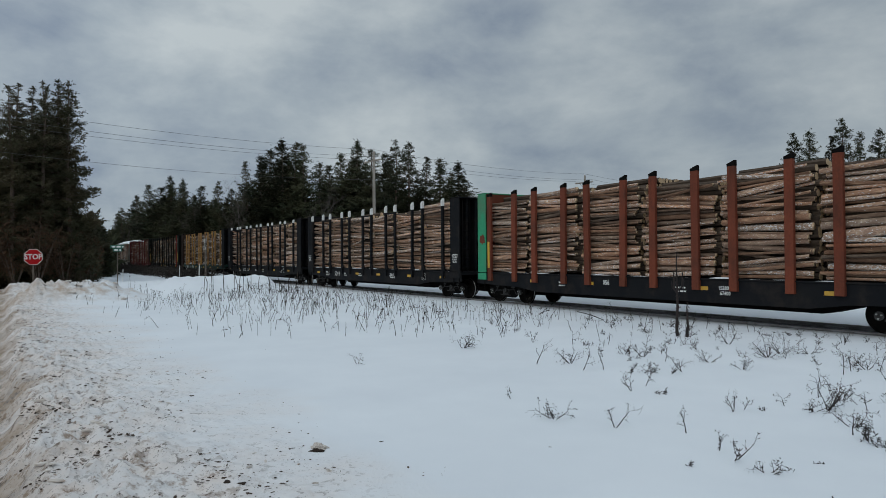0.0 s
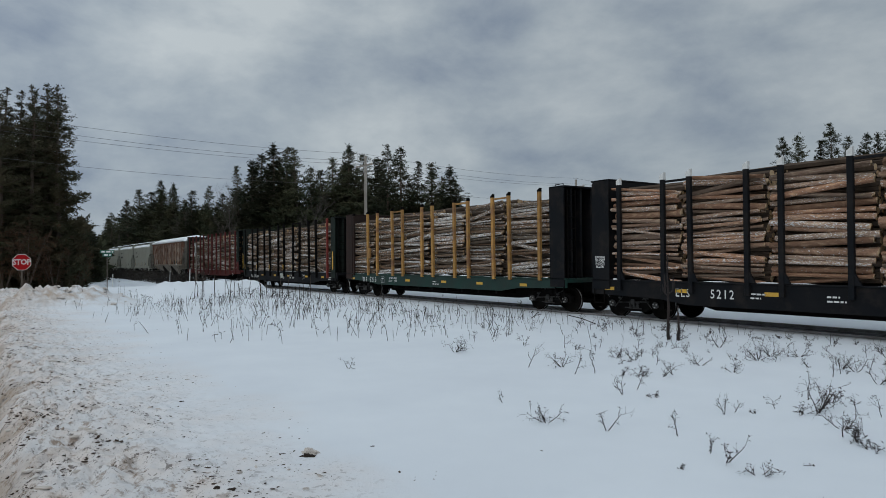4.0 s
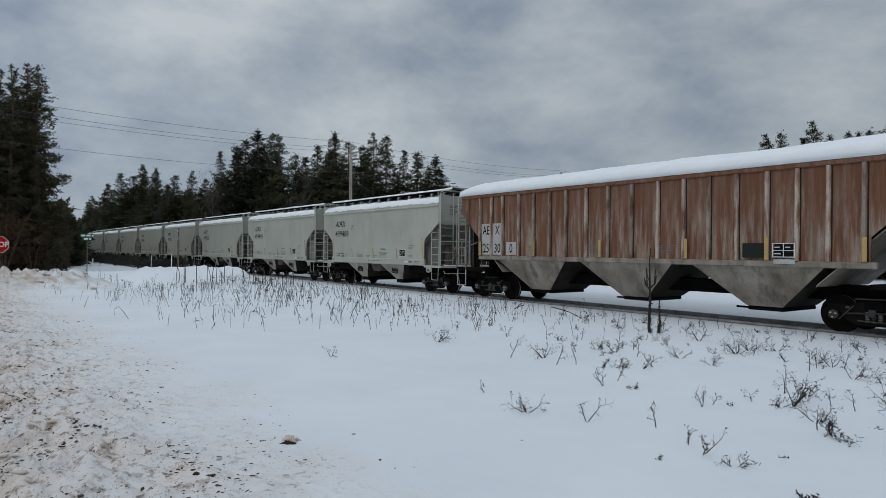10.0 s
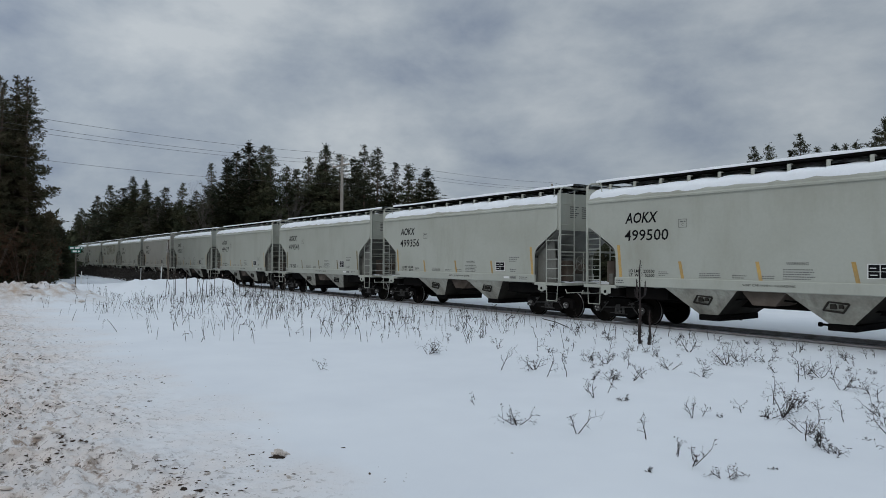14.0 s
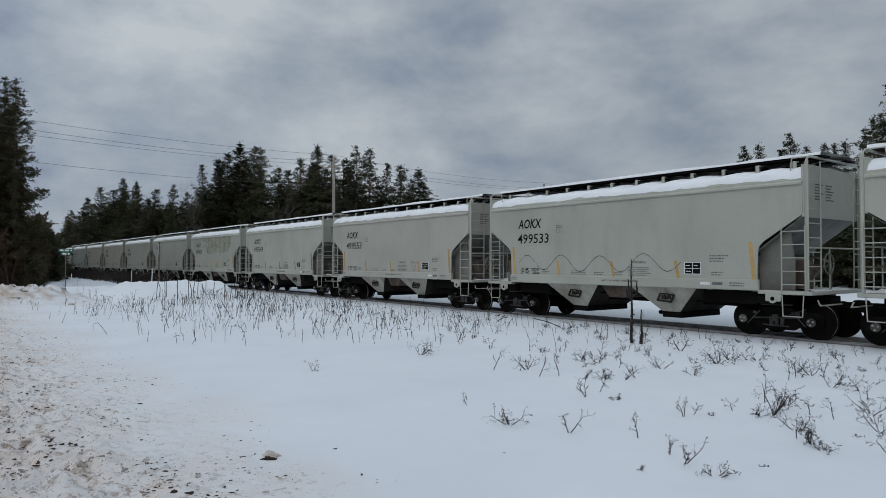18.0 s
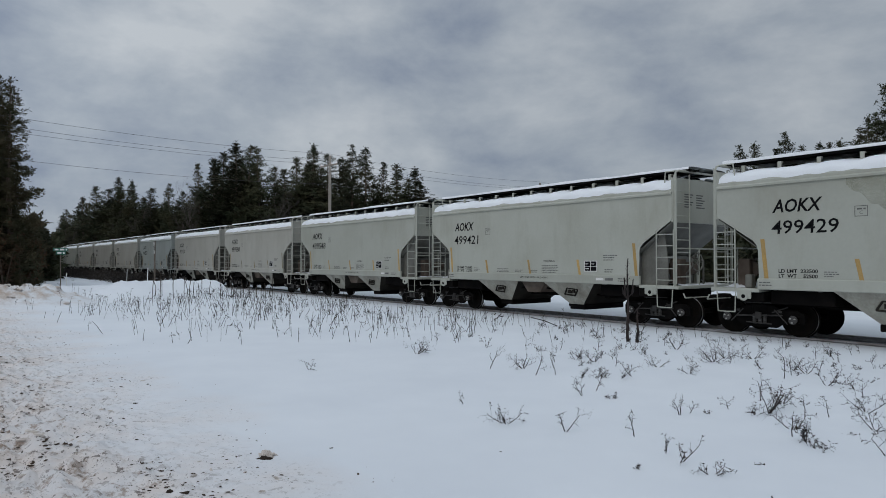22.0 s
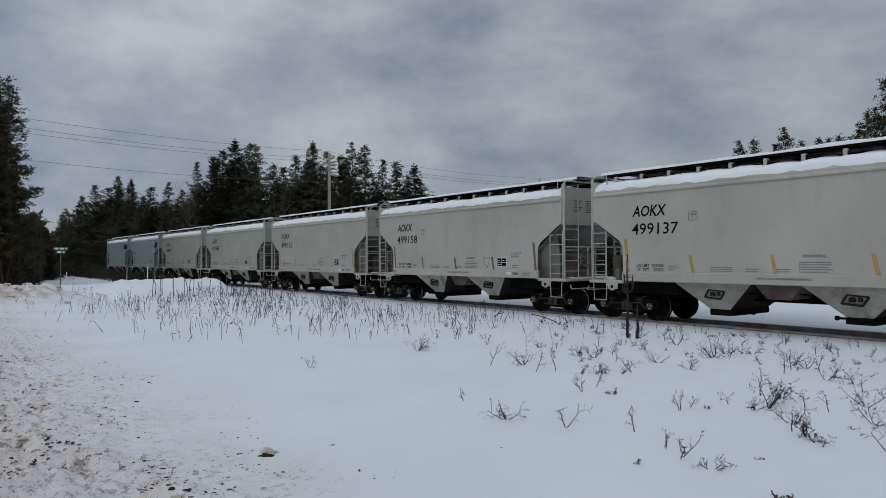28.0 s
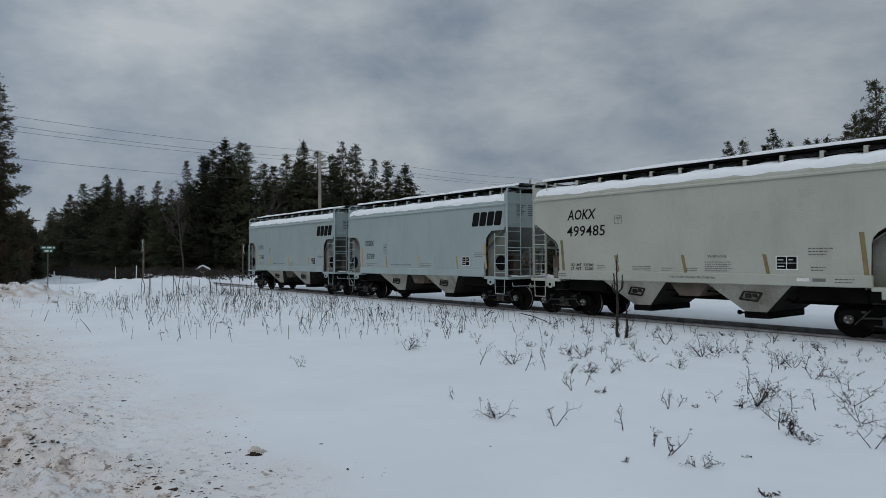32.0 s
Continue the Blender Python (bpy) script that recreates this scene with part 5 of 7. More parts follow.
def stack_logs(car, x, half_w, z0, top, kind, rng, spec_tilt, girth):
    """One bolt stack: logs laid lengthwise, piled from the deck to an uneven top."""
    inner = Geo()
    z = z0
    tilt0 = rng.uniform(-2.4, 2.4)
    out = rng.uniform(-0.05, 0.07)
    while z < top - 0.05:
        rmean = rng.choice((0.042, 0.048, 0.055, 0.063, 0.072, 0.086)) if rng.random() < 0.95 else 0.115
        r = rmean * girth * rng.uniform(0.9, 1.15)
        if rng.random() < 0.02:
            r = 0.14
        zc = z + r
        frac = (zc - z0) / (top - z0)
        part("log", rng.choice(LOGS[kind]), None, car,
             at=Matrix.LocRotScale((x + rng.gauss(0, 0.06), -half_w + r + out + rng.uniform(-0.02, 0.14), zc),
                                       Euler((rng.uniform(0, 6.28), radians(rng.gauss(0, 2.1 if rng.random() < 0.68 else 5.0) + tilt0 * math.sin(frac * 5) + spec_tilt * frac), radians(rng.gauss(0, 0.7) + (180 if rng.random() < 0.5 else 0)))), (rng.uniform(0.96, 1.025), r, r)))
        z += 2 * r * rng.uniform(0.93, 1.10)
    # the logs behind, coarser
    z = z0
    while z < top + 0.12:
        r = rng.uniform(0.07, 0.10)
        y = -half_w + (0.46 if z < top - 0.06 else 0.95)
        while y < half_w - 0.08 and (z < top - 0.06 or y < half_w - 0.4):
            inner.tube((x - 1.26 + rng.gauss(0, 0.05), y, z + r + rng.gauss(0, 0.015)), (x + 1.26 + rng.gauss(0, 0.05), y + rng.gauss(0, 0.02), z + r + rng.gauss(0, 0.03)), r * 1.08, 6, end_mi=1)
            y += 2 * r * rng.uniform(0.93, 1.05)
        z += 2 * r * 0.9
    return inner


CROSS_BEARER = Geo().box(-0.06, 0.06, -SIDE + 0.12, SIDE - 0.12, 0.55, 1.10, 0.008).mesh("cross_bearer", "dark")


def log_car(spec):
    """Bulkhead flat with stake pairs and six stacks of pulpwood."""
    car = thing(spec["name"], spec["label"], "log car", "log cars of the train")
    H = 8.95
    rng = random.Random(spec["seed"])
    body, stake_m, bulk_l, bulk_r = spec["body"], spec["stakes"], spec["bulk_rear"], spec["bulk_front"]
    z0, zd = spec.get("sill", 0.56), 1.27
    for s in (-1, 1):
        ring = [(-H, zd), (H, zd), (H, z0 + 0.22), (6.2, z0 + 0.14), (5.2, z0), (-5.2, z0), (-6.2, z0 + 0.14), (-H, z0 + 0.22)]
        part("side_sill", Geo().prism(ring, "y", *sorted((s * (SIDE - 0.10), s * (SIDE - 0.04)))), body, car)
        part("sill_flange", Geo().box(-H, H, *sorted((s * (SIDE - 0.12), s * SIDE)), zd - 0.05, zd, 0.01), body, car)
    part("deck", Geo().box(-H, H, -SIDE + 0.1, SIDE - 0.1, 1.10, zd - 0.01, 0.01), body, car)
    part("center_sill", Geo().prism([(-H + 0.2, 1.1), (H - 0.2, 1.1), (H - 0.2, 0.72), (6.3, 0.68), (5.0, 0.36), (-5.0, 0.36), (-6.3, 0.68), (-H + 0.2, 0.72)], "y", -0.45, 0.45), "dark", car)
    for i in range(9):
        part("cross_bearer", CROSS_BEARER, None, car, at=pose(-4.8 + 1.2 * i, 0, 0))
    part("brake_rigging", Geo().tube((-1.4, -0.85, 0.78), (-0.5, -0.85, 0.78), 0.2, 10).tube((0.5, -0.9, 0.8), (3.2, -0.9, 0.75), 0.03, 6).box(1.0, 1.5, -1.0, -0.6, 0.6, 1.0, 0.03), "dark", car)
    # bulkheads: plate, side flanges and outer ribs
    for s, m in ((-1, bulk_l), (1, bulk_r)):
        zt, wing, low = spec.get("bulk_top", 4.62), spec.get("wing", 0.80) if s < 0 else 0.80, spec.get("low", 0.95)
        cheek = spec.get("cheek", 0.74) if s > 0 else min(wing, spec.get("cheek_rear", 0.74))
        b = part("bulkhead", Geo().box(*sorted((s * (H - wing), s * (H - wing + 0.08))), -SIDE + 0.04, SIDE - 0.04, zd, zt), spec.get("inner", m) if s < 0 else m, car, spec.get("bulk_label", "tall steel end bulkhead"))
        for y in (-1, 1):
            part("bulkhead_side", Geo().prism([(s * (H - wing), low), (s * (H - wing + cheek), low), (s * (H - wing + cheek), zt - 0.12), (s * (H - wing + cheek - 0.08), zt), (s * (H - wing), zt)], "y", *sorted((y * (SIDE - 0.06), y * (SIDE - 0.0)))), m, b)
        for y in (-1.05, -0.55, 0.0, 0.55, 1.05):
            part("bulkhead_rib", Geo().box(*sorted((s * (H - wing + 0.08), s * (H - 0.2))), y - 0.05, y + 0.05, zd, zt - 0.03, 0.01), m, b)
        part("bulkhead_cap", Geo().box(*sorted((s * (H - wing - 0.02), s * (H - 0.02))), -SIDE, SIDE, zt - 0.03, zt + 0.02, 0.008), m, b)
        if s > 0 and "foot_paint" in spec:
            part("bulkhead_foot", Geo().box(H - wing, H - wing + cheek, -SIDE - 0.004, -SIDE + 0.01, low, 1.98), spec["foot_paint"], b, "oxide-red foot of the bulkhead")
        if s > 0:
            ladder(car, -1.45, -1.05, s * (H - 0.02), 1.2, zt - 0.15, 8, "y", "dark", 0.022, "end_ladder")
            part("top_grab", Geo().path([(H - 0.5, -1.55, zt + 0.02), (H - 0.5, -1.55, zt + 0.08), (H - 0.1, -1.55, zt + 0.08), (H - 0.1, -1.55, zt + 0.02)], 0.015, 5), "dark", b)
        add_coupler(car, s * (H - 0.05), s)
        add_truck(car, s * 7.55)
        part("sill_step", Geo().path([(s * (H - 0.55), -SIDE + 0.02, 0.95), (s * (H - 0.55), -SIDE + 0.02, 0.48), (s * (H - 0.12), -SIDE + 0.02, 0.48), (s * (H - 0.12), -SIDE + 0.02, 0.95)], 0.02, 5), "dark", car)
    # stakes and stacks
    first, period, pairs = spec.get("first", -7.0), spec.get("period", 2.765), 6
    w = spec.get("stake_w", 0.14)
    st = spec.get("stake_top", 4.62)
    sm = Geo().box(-w / 2, w / 2, -0.06, 0.06, spec.get("foot", 0.92), st - spec.get("tip", 0), 0.01)
    if spec.get("gusset"):
        sm.prism([(w / 2, zd), (w / 2 + 0.16, zd), (w / 2, zd + 0.3)], "y", -0.04, 0.04)
    base = sm.mesh("stake", stake_m)
    tip = None
    if spec.get("tip"):
        tip = Geo().prism([(-w / 2, st - spec["tip"]), (w / 2, st - spec["tip"]), (w / 2, st), (-w / 2, st - 0.09)], "y", -0.06, 0.06).mesh("stake_tip", spec["tip_mat"])
    inner = Geo()
    for i in range(pairs):
        xc = first + period * i
        top = spec.get("log_top", 4.2) + rng.uniform(-0.12, 0.12)
        for dx in (-spec.get("pair", 0.87), spec.get("pair", 0.87)):
            x = xc + dx + rng.uniform(-0.03, 0.03)
            for y in (-1, 1):
                k = spec.get("odd", {}).get((i, dx > 0)) if y < 0 else None
                me = base
                if k:
                    me = sm.mesh("stake", k)
                o = part("stake", me, None, car, at=pose(x, y * (SIDE + 0.005), 0, rng.uniform(-0.4, 0.4), rng.uniform(-0.5, 0.5), 0))
                if tip:
                    part("stake_tip", tip, None, o)
        got = stack_logs(car, xc, SIDE - 0.10, zd + 0.03, top, spec["logs"], rng, rng.uniform(-2.2, 2.2), spec.get("girths", (0.84, 0.9, 0.8, 0.88, 0.82, 0.92))[i])
        n = len(inner.v)
        inner.v += got.v
        inner.f += [tuple(q + n for q in f) for f in got.f]
        inner.m += got.m
        if i + 1 < pairs and (i in spec.get("ties", ()) or rng.random() < spec.get("straps", 0)):
            x0, x1 = xc + 0.87, xc + period - 0.87
            part("stake_tie", Geo().box(x0, x1, -SIDE - 0.05, -SIDE + 0.05, st - spec.get("tip", 0) - 0.1, st - spec.get("tip", 0) - 0.04), stake_m, car)
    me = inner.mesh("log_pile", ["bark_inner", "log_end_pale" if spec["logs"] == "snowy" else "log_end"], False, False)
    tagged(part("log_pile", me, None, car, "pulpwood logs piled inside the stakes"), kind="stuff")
    # snow left along the deck edge
    rows = []
    for i in range(60):
        x = -8.0 + 16 * i / 59
        d = max(-0.006, -0.005 + 0.10 * noise.noise((x * 1.3, spec["seed"], 0)))
        rows.append([(x, -SIDE + 0.005, zd - 0.008), (x, -SIDE + 0.03, zd + d), (x, -SIDE + 0.16, zd + d), (x, -SIDE + 0.25, zd - 0.008)])
    part("deck_snow", Geo().loft(rows, closed=False), "clean_snow", car, smooth=True)
    y = -SIDE + 0.036
    for x in spec.get("reflect", (-8.4, -5.6, -2.8, 0.2, 3.1, 6.2)):
        decal(car, "reflector", x, x + 0.42, 0.92, 1.03, y, "yellow")
    for x in spec.get("strips", ()):
        decal(car, "yellow_strip", x - 0.07, x + 0.07, 1.45, 2.55, -SIDE - 0.095, "yellow")
    for body_, size, x, z in spec.get("texts", ()):
        letters("lettering", body_, size, "white", car, x, y, z, 0, 0.004, 0.85, "", 1.3 if size > 0.25 else 1.05)
    for x in spec.get("print", ()):
        bars(car, "print_line", x, x + 0.5, y, 0.80, 1.02, 2, "white", int(x * 7) + 90)
    for x, m in spec.get("stake_marks", ()):
        decal(car, "stake_mark", x - 0.055, x + 0.055, 1.42, 1.74, -SIDE - 0.08, m)
    if "badge" in spec:
        # a painted-over badge: grey panel between broken white strokes
        x = spec["badge"]
        b = decal(car, "badge", x + 0.14, x + 0.66, 0.80, 1.08, y - 0.003, "buffed", label="dull grey patch over a painted mark")
        g = Geo()
        for a, c, lo, hi in ((0.0, 0.06, 0.76, 1.12), (0.08, 0.20, 1.04, 1.10), (0.70, 0.78, 0.78, 1.10), (0.22, 0.30, 1.10, 1.16), (0.46, 0.56, 1.10, 1.15), (0.62, 0.70, 0.76, 0.82)):
            g.add([(x + a, y, lo), (x + c, y, lo), (x + c + 0.03, y, hi), (x + a + 0.03, y, hi)], [(0, 1, 2, 3)])
        part("badge_strokes", g, "white", b)
    if "panel" in spec:
        x = spec["panel"]
        frame_mark(car, x, x + 0.34, 0.80, 1.12, y, "white", 0.014)
    for x in spec.get("notes", ()):
        letters("notice", "SUPPORTING\nTHE FOREST\nPRODUCTS\nINDUSTRY", 0.105, "white", car, x, -SIDE - 0.004, 1.85, 0, 0.003, 0.72)
    if "block" in spec:
        part("stake_block", Geo().box(spec["block"] - 0.02, spec["block"] + 0.20, -SIDE - 0.09, -SIDE + 0.03, 2.1, 2.65, 0.012), stake_m, car, "ochre block bolted to a stake")
    if "rust_patch" in spec:
        rs = random.Random(3)
        x, z = spec["rust_patch"]
        ring = [(x + 0.20 * math.cos(0.42 * k) * rs.uniform(0.6, 1.2), z + 0.24 * math.sin(0.42 * k) * rs.uniform(0.6, 1.2)) for k in range(15)]
        part("rust_patch", Geo().add([(a, -SIDE - 0.003, c) for a, c in ring], [tuple(range(15))]), "brown_stake", car, "ragged red-brown rusted patch")
    if "end_tie" in spec:
        part("stake_tie", Geo().box(spec["end_tie"], H - 0.78, -SIDE - 0.05, -SIDE + 0.05, st - 0.10, st - 0.02, 0.008), stake_m, car)
    return car


# ---- the train ----
JOINTS = (-23.70, -42.84, -61.95, -81.10, -100.25, -119.15)
TRAIN = []


def place(car, q):
    """A car of the train with its middle at q along the track when the clip starts."""
    car.matrix_basis = pose(q, TRACK_Y, 0)
    TRAIN.append((car, q))
    return car


def build_log_cars():
    specs = [
        dict(name="log_car", label="log flatcar with red-brown stakes, green bulkhead and pulpwood", seed=11, body="black_car", stakes="brown_stake", bulk_rear="bright_green", bulk_front="brown_stake", inner="brown_stake", wing=0.66, cheek_rear=0.56, rust_patch=(-8.52, 2.65),
             first=-7.18, period=2.79, pair=0.79, stake_w=0.24, tip=0.16, tip_mat="dark", stake_top=4.60, logs="plain", log_top=4.2, strips=(-7.98,), print=(-3.9, 1.2), reflect=(-5.5, -2.6, 1.9, 5.6), texts=(("152800\n 67400", 0.15, 2.85, 0.92), ("056", 0.22, -1.6, 1.02))),
        dict(name="log_car", label="black log flatcar with white-tipped stakes, loaded with pulpwood", seed=12, body="black_car", stakes="black_car", bulk_rear="black_car", bulk_front="black_car",
             first=-7.15, tip=0.36, tip_mat="white", stake_top=4.66, logs="plain", log_top=4.22, straps=0.7, gusset=True, panel=5.6, notes=(8.52, -8.55), texts=(("ELS", 0.34, -5.74, 0.91), ("5203", 0.36, -4.3, 0.91), ("WHEN EMPTY\nRETURN TO ELS\nCHANNING MI", 0.088, 2.62, 0.93)), print=(-3.3, -1.4), reflect=(-7.4, -1.75, 0.85, 4.2, 7.2)),
        dict(name="log_car", label="black log flatcar with white-tipped stakes and thick pulpwood logs", seed=13, body="black_car", stakes="black_car", bulk_rear="black_car", bulk_front="black_car",
             first=-6.85, period=2.7, girths=(0.95, 0.95, 1.15, 1.3, 1.25, 1.7), tip=0.22, tip_mat="white", stake_top=4.60, logs="plain", log_top=4.25, straps=0.9, gusset=True, panel=5.2, notes=(-8.55,), texts=(("ELS", 0.34, -5.35, 0.91), ("5212", 0.36, -4.05, 0.91)), print=(-3.2, -1.2, 0.6, 4.6)),
        dict(name="log_car", label="dark green log flatcar with ochre stakes, loaded with snowy pulpwood", seed=14, body="green_car", stakes="yellow_stake", foot=1.17, odd={(0, False): "umber_bulk"}, bulk_rear="umber_bulk", bulk_front="black_car",
             first=-7.03, period=2.75, tip=0.14, tip_mat="dark", stake_top=4.66, logs="snowy", log_top=4.15, straps=0.7, block=-6.05, texts=(("ELS", 0.34, -6.65, 0.94), ("5213", 0.36, -5.7, 0.94), ("LD LMT 147800\nLT WT     72200", 0.14, -3.55, 0.98)), print=(0.2,), reflect=(-8.3, -2.3, 0.9, 3.6, 6.4), panel=-4.8, sill=0.70),
        dict(name="log_car", label="black log flatcar with dark stakes, one red stake, snowy logs", seed=15, body="black_car", cheek=0.56, cheek_rear=0.66, stakes="dark", bulk_rear="olive_bulk", bulk_front="olive_bulk",
             first=-7.4, period=2.84, pair=0.83, stake_top=4.60, logs="snowy", log_top=4.1, odd={(5, True): "dark_red_stake"}, ties=(3,), strips=(-8.68, 8.58), texts=(("WC", 0.30, -6.85, 0.86), ("237749", 0.30, -5.75, 0.86), ("LD LMT 157000\nLT WT     63000", 0.15, 1.62, 0.92)), print=(7.6,), panel=3.6, reflect=(-4.55, -1.85, 0.8, 4.0, 6.6),
             badge=-0.6, stake_marks=((-8.23, "ochre_mark"), (-5.39, "ochre_mark"), (-2.55, "yellow"), (0.29, "yellow"), (1.95, "ochre_mark"))),
        dict(name="log_car", label="oxide-red log flatcar with red stakes, loaded with snow-streaked logs", seed=16, body="red_car", cheek=0.56, foot_paint="red_car", stakes="red_car", bulk_rear="olive_bulk", low=1.28, sill=0.76, bulk_front="olive_bulk",
             first=-7.16, period=2.83, pair=0.78, stake_w=0.15, stake_top=4.62, logs="snowy", log_top=4.18, end_tie=7.77, texts=(("WC", 0.27, -5.75, 0.97), ("237890", 0.27, -4.35, 0.97), ("LD LMT 156300\nLT WT     63700", 0.105, -2.35, 0.98)), print=(6.8,), panel=-0.85, reflect=(-8.2,)),
    ]
    for spec, j in zip(specs, JOINTS):
        place(log_car(spec), j + 9.565)


build_log_cars()
place(rusty_hopper(), -128.7)


def repaint(car, old, tone):
    """Gives a car's parts of one paint another tone, sharing the new meshes between alike parts."""
    for o in car.children_recursive:
        if o.type == "MESH" and MAT[old] in list(o.data.materials):
            key = (o.data.name, tone)
            if key not in REPAINTED:
                me = o.data.copy()
                for i, m in enumerate(me.materials):
                    if m == MAT[old]:
                        me.materials[i] = MAT[tone]
                REPAINTED[key] = me
            o.data = REPAINTED[key]


REPAINTED = {}


def build_hoppers():
    numbers = ("499488", "499496", "499500", "499356", "499546", "499427", "499533", "499553", "499549", "499429",
               "499421", "499548", "499388", "499120", "499557", "499137", "499158", "499130", "499568", "499485")
    kinds = [grey_hopper(3 + 4 * k, "olive_mark" if k == 1 else "ochre_mark") for k in range(4)]
    for k, number in enumerate(numbers):
        car = kinds[k] if k < 4 else copy_thing(kinds[(k * 3 + 1) % 4], pose(0, 0, 0)) if k < 19 else grey_hopper(23, "olive_mark")
        place(car, HOPPER_0 - HOPPER_STEP * k)
    for k, number in enumerate(numbers):
        lettered(TRAIN[-len(numbers) + k][0], "AOKX", number)
    cars = [car for car, q in TRAIN[-len(numbers):]]
    # some cars have weathered warmer, some cooler
    for k, tone in ((7, "grey_warm"), (12, "grey_warm"), (13, "grey_warm"), (14, "grey_cool"), (15, "grey_warm"), (16, "grey_warm"), (17, "grey_warm")):
        repaint(cars[k], "grey", tone)
    repaint(cars[12], "ochre_mark", "olive_mark")
    # blue bearing caps on the rear truck of one car
    blue_cap = TRUCK["cap"].copy()
    blue_cap.materials[0] = MAT["blue_cap"]
    for o in cars[8].children_recursive:
        if o.data == TRUCK["cap"] and o.parent.matrix_basis.translation.x < 0:
            o.data = blue_cap
            tagged(o, "blue-painted bearing cap")
    # dirt washed down from the roof of one car, ragged along its lower edge
    edge = [-2.6 + 0.05 * i for i in range(136)]
    g = Geo()
    low = [2.72 + 0.22 * noise.noise((x * 0.8, 3, 1)) - 0.30 * max(0.0, noise.noise((x * 3.1, 8, 2))) + 0.5 * max(0.0, x - 3.0) ** 2 + 1.0 * max(0.0, -1.5 - x) for x in edge]
    for (x0, z0), (x1, z1) in zip(zip(edge, low), zip(edge[1:], low[1:])):
        g.add([(x0, -SIDE - 0.003, z0), (x1, -SIDE - 0.003, z1), (x1, -SIDE - 0.003, 3.94), (x0, -SIDE - 0.003, 3.94)], [(0, 1, 2, 3)])
    part("olive_stain", g, "olive_stain", cars[9], "blotchy olive stain running down the side")
    # a sprayed black line along one car, dull buffed patches along another
    car = TRAIN[-len(numbers) + 6][0]
    pts = [(-4.3 + 0.15 * i, -SIDE - 0.006, 1.95 + 0.27 * math.sin(i * 0.56) + 0.03 * math.sin(i * 0.2)) for i in range(46)]
    g = Geo()
    for p, q in zip(pts, pts[1:]):
        g.add([p, q, (q[0], q[1], q[2] + 0.015), (p[0], p[1], p[2] + 0.015)], [(0, 1, 2, 3)])
    part("spray_line", g, "black", car, "wavy black sprayed line")
    for k in (7, 16):
        # a thin drawn outline beside a stripe
        shape = ((1.74, 2.02), (1.98, 1.96), (2.16, 2.02), (2.10, 1.86), (2.06, 1.72), (1.96, 1.58), (1.90, 1.72), (1.82, 1.80))
        g = Geo()
        for (a, c), (d, e) in zip(shape, shape[1:] + shape[:1]):
            u = Vector((d - a, e - c)).normalized() * 0.009
            g.add([(a - u.y, -SIDE - 0.006, c + u.x), (a + u.y, -SIDE - 0.006, c - u.x), (d + u.y, -SIDE - 0.006, e - u.x), (d - u.y, -SIDE - 0.006, e + u.x)], [(0, 1, 2, 3)])
        part("outline_mark", g, "faint", TRAIN[-len(numbers) + k][0], "thin dark drawn outline")
    car = TRAIN[-1][0]
    rs = random.Random(5)
    for x, z, w, h in ((0.1, 3.05, 0.22, 0.16), (0.95, 3.02, 0.3, 0.14), (2.05, 3.0, 0.2, 0.16), (3.2, 3.06, 0.28, 0.26), (3.3, 3.55, 0.2, 0.16), (1.1, 1.74, 0.4, 0.16)):
        ring = [(x + w * math.cos(a) * rs.uniform(0.7, 1.15), z + h * math.sin(a) * rs.uniform(0.7, 1.15)) for a in [0.4 * k for k in range(16)]]
        part("buffed_patch", Geo().add([(p, -SIDE - 0.003, q) for p, q in ring], [tuple(range(16))]), "buffed", car, "dull grey buffed patch")
    for k, number in enumerate(("5789", "5785")):
        place(blue_hopper(30 + k, number), HOPPER_0 - HOPPER_STEP * (20 + k))


HOPPER_0, HOPPER_STEP = -144.78, 13.127
build_hoppers()


# ---- trees ----
def clump(g, c, size, rng, n=7, flat=0.6):
    """A tuft of needles: small blades about a point."""
    for _ in range(n):
        d = Vector((rng.gauss(0, 1), rng.gauss(0, 1), rng.gauss(0, flat))).normalized()
        s = d.orthogonal().normalized() * size * rng.uniform(0.10, 0.2)
        p = Vector(c) + Vector((rng.gauss(0, 1), rng.gauss(0, 1), rng.gauss(0, 0.7))) * size * 0.35
        q = p + d * size * rng.uniform(0.7, 1.3)
        m = (p + q) / 2
        k = len(g.v)
        g.v += [tuple(p), tuple(m + s), tuple(q), tuple(m - s)]
        g.f.append((k, k + 1, k + 2, k + 3))
        g.m.append(0)


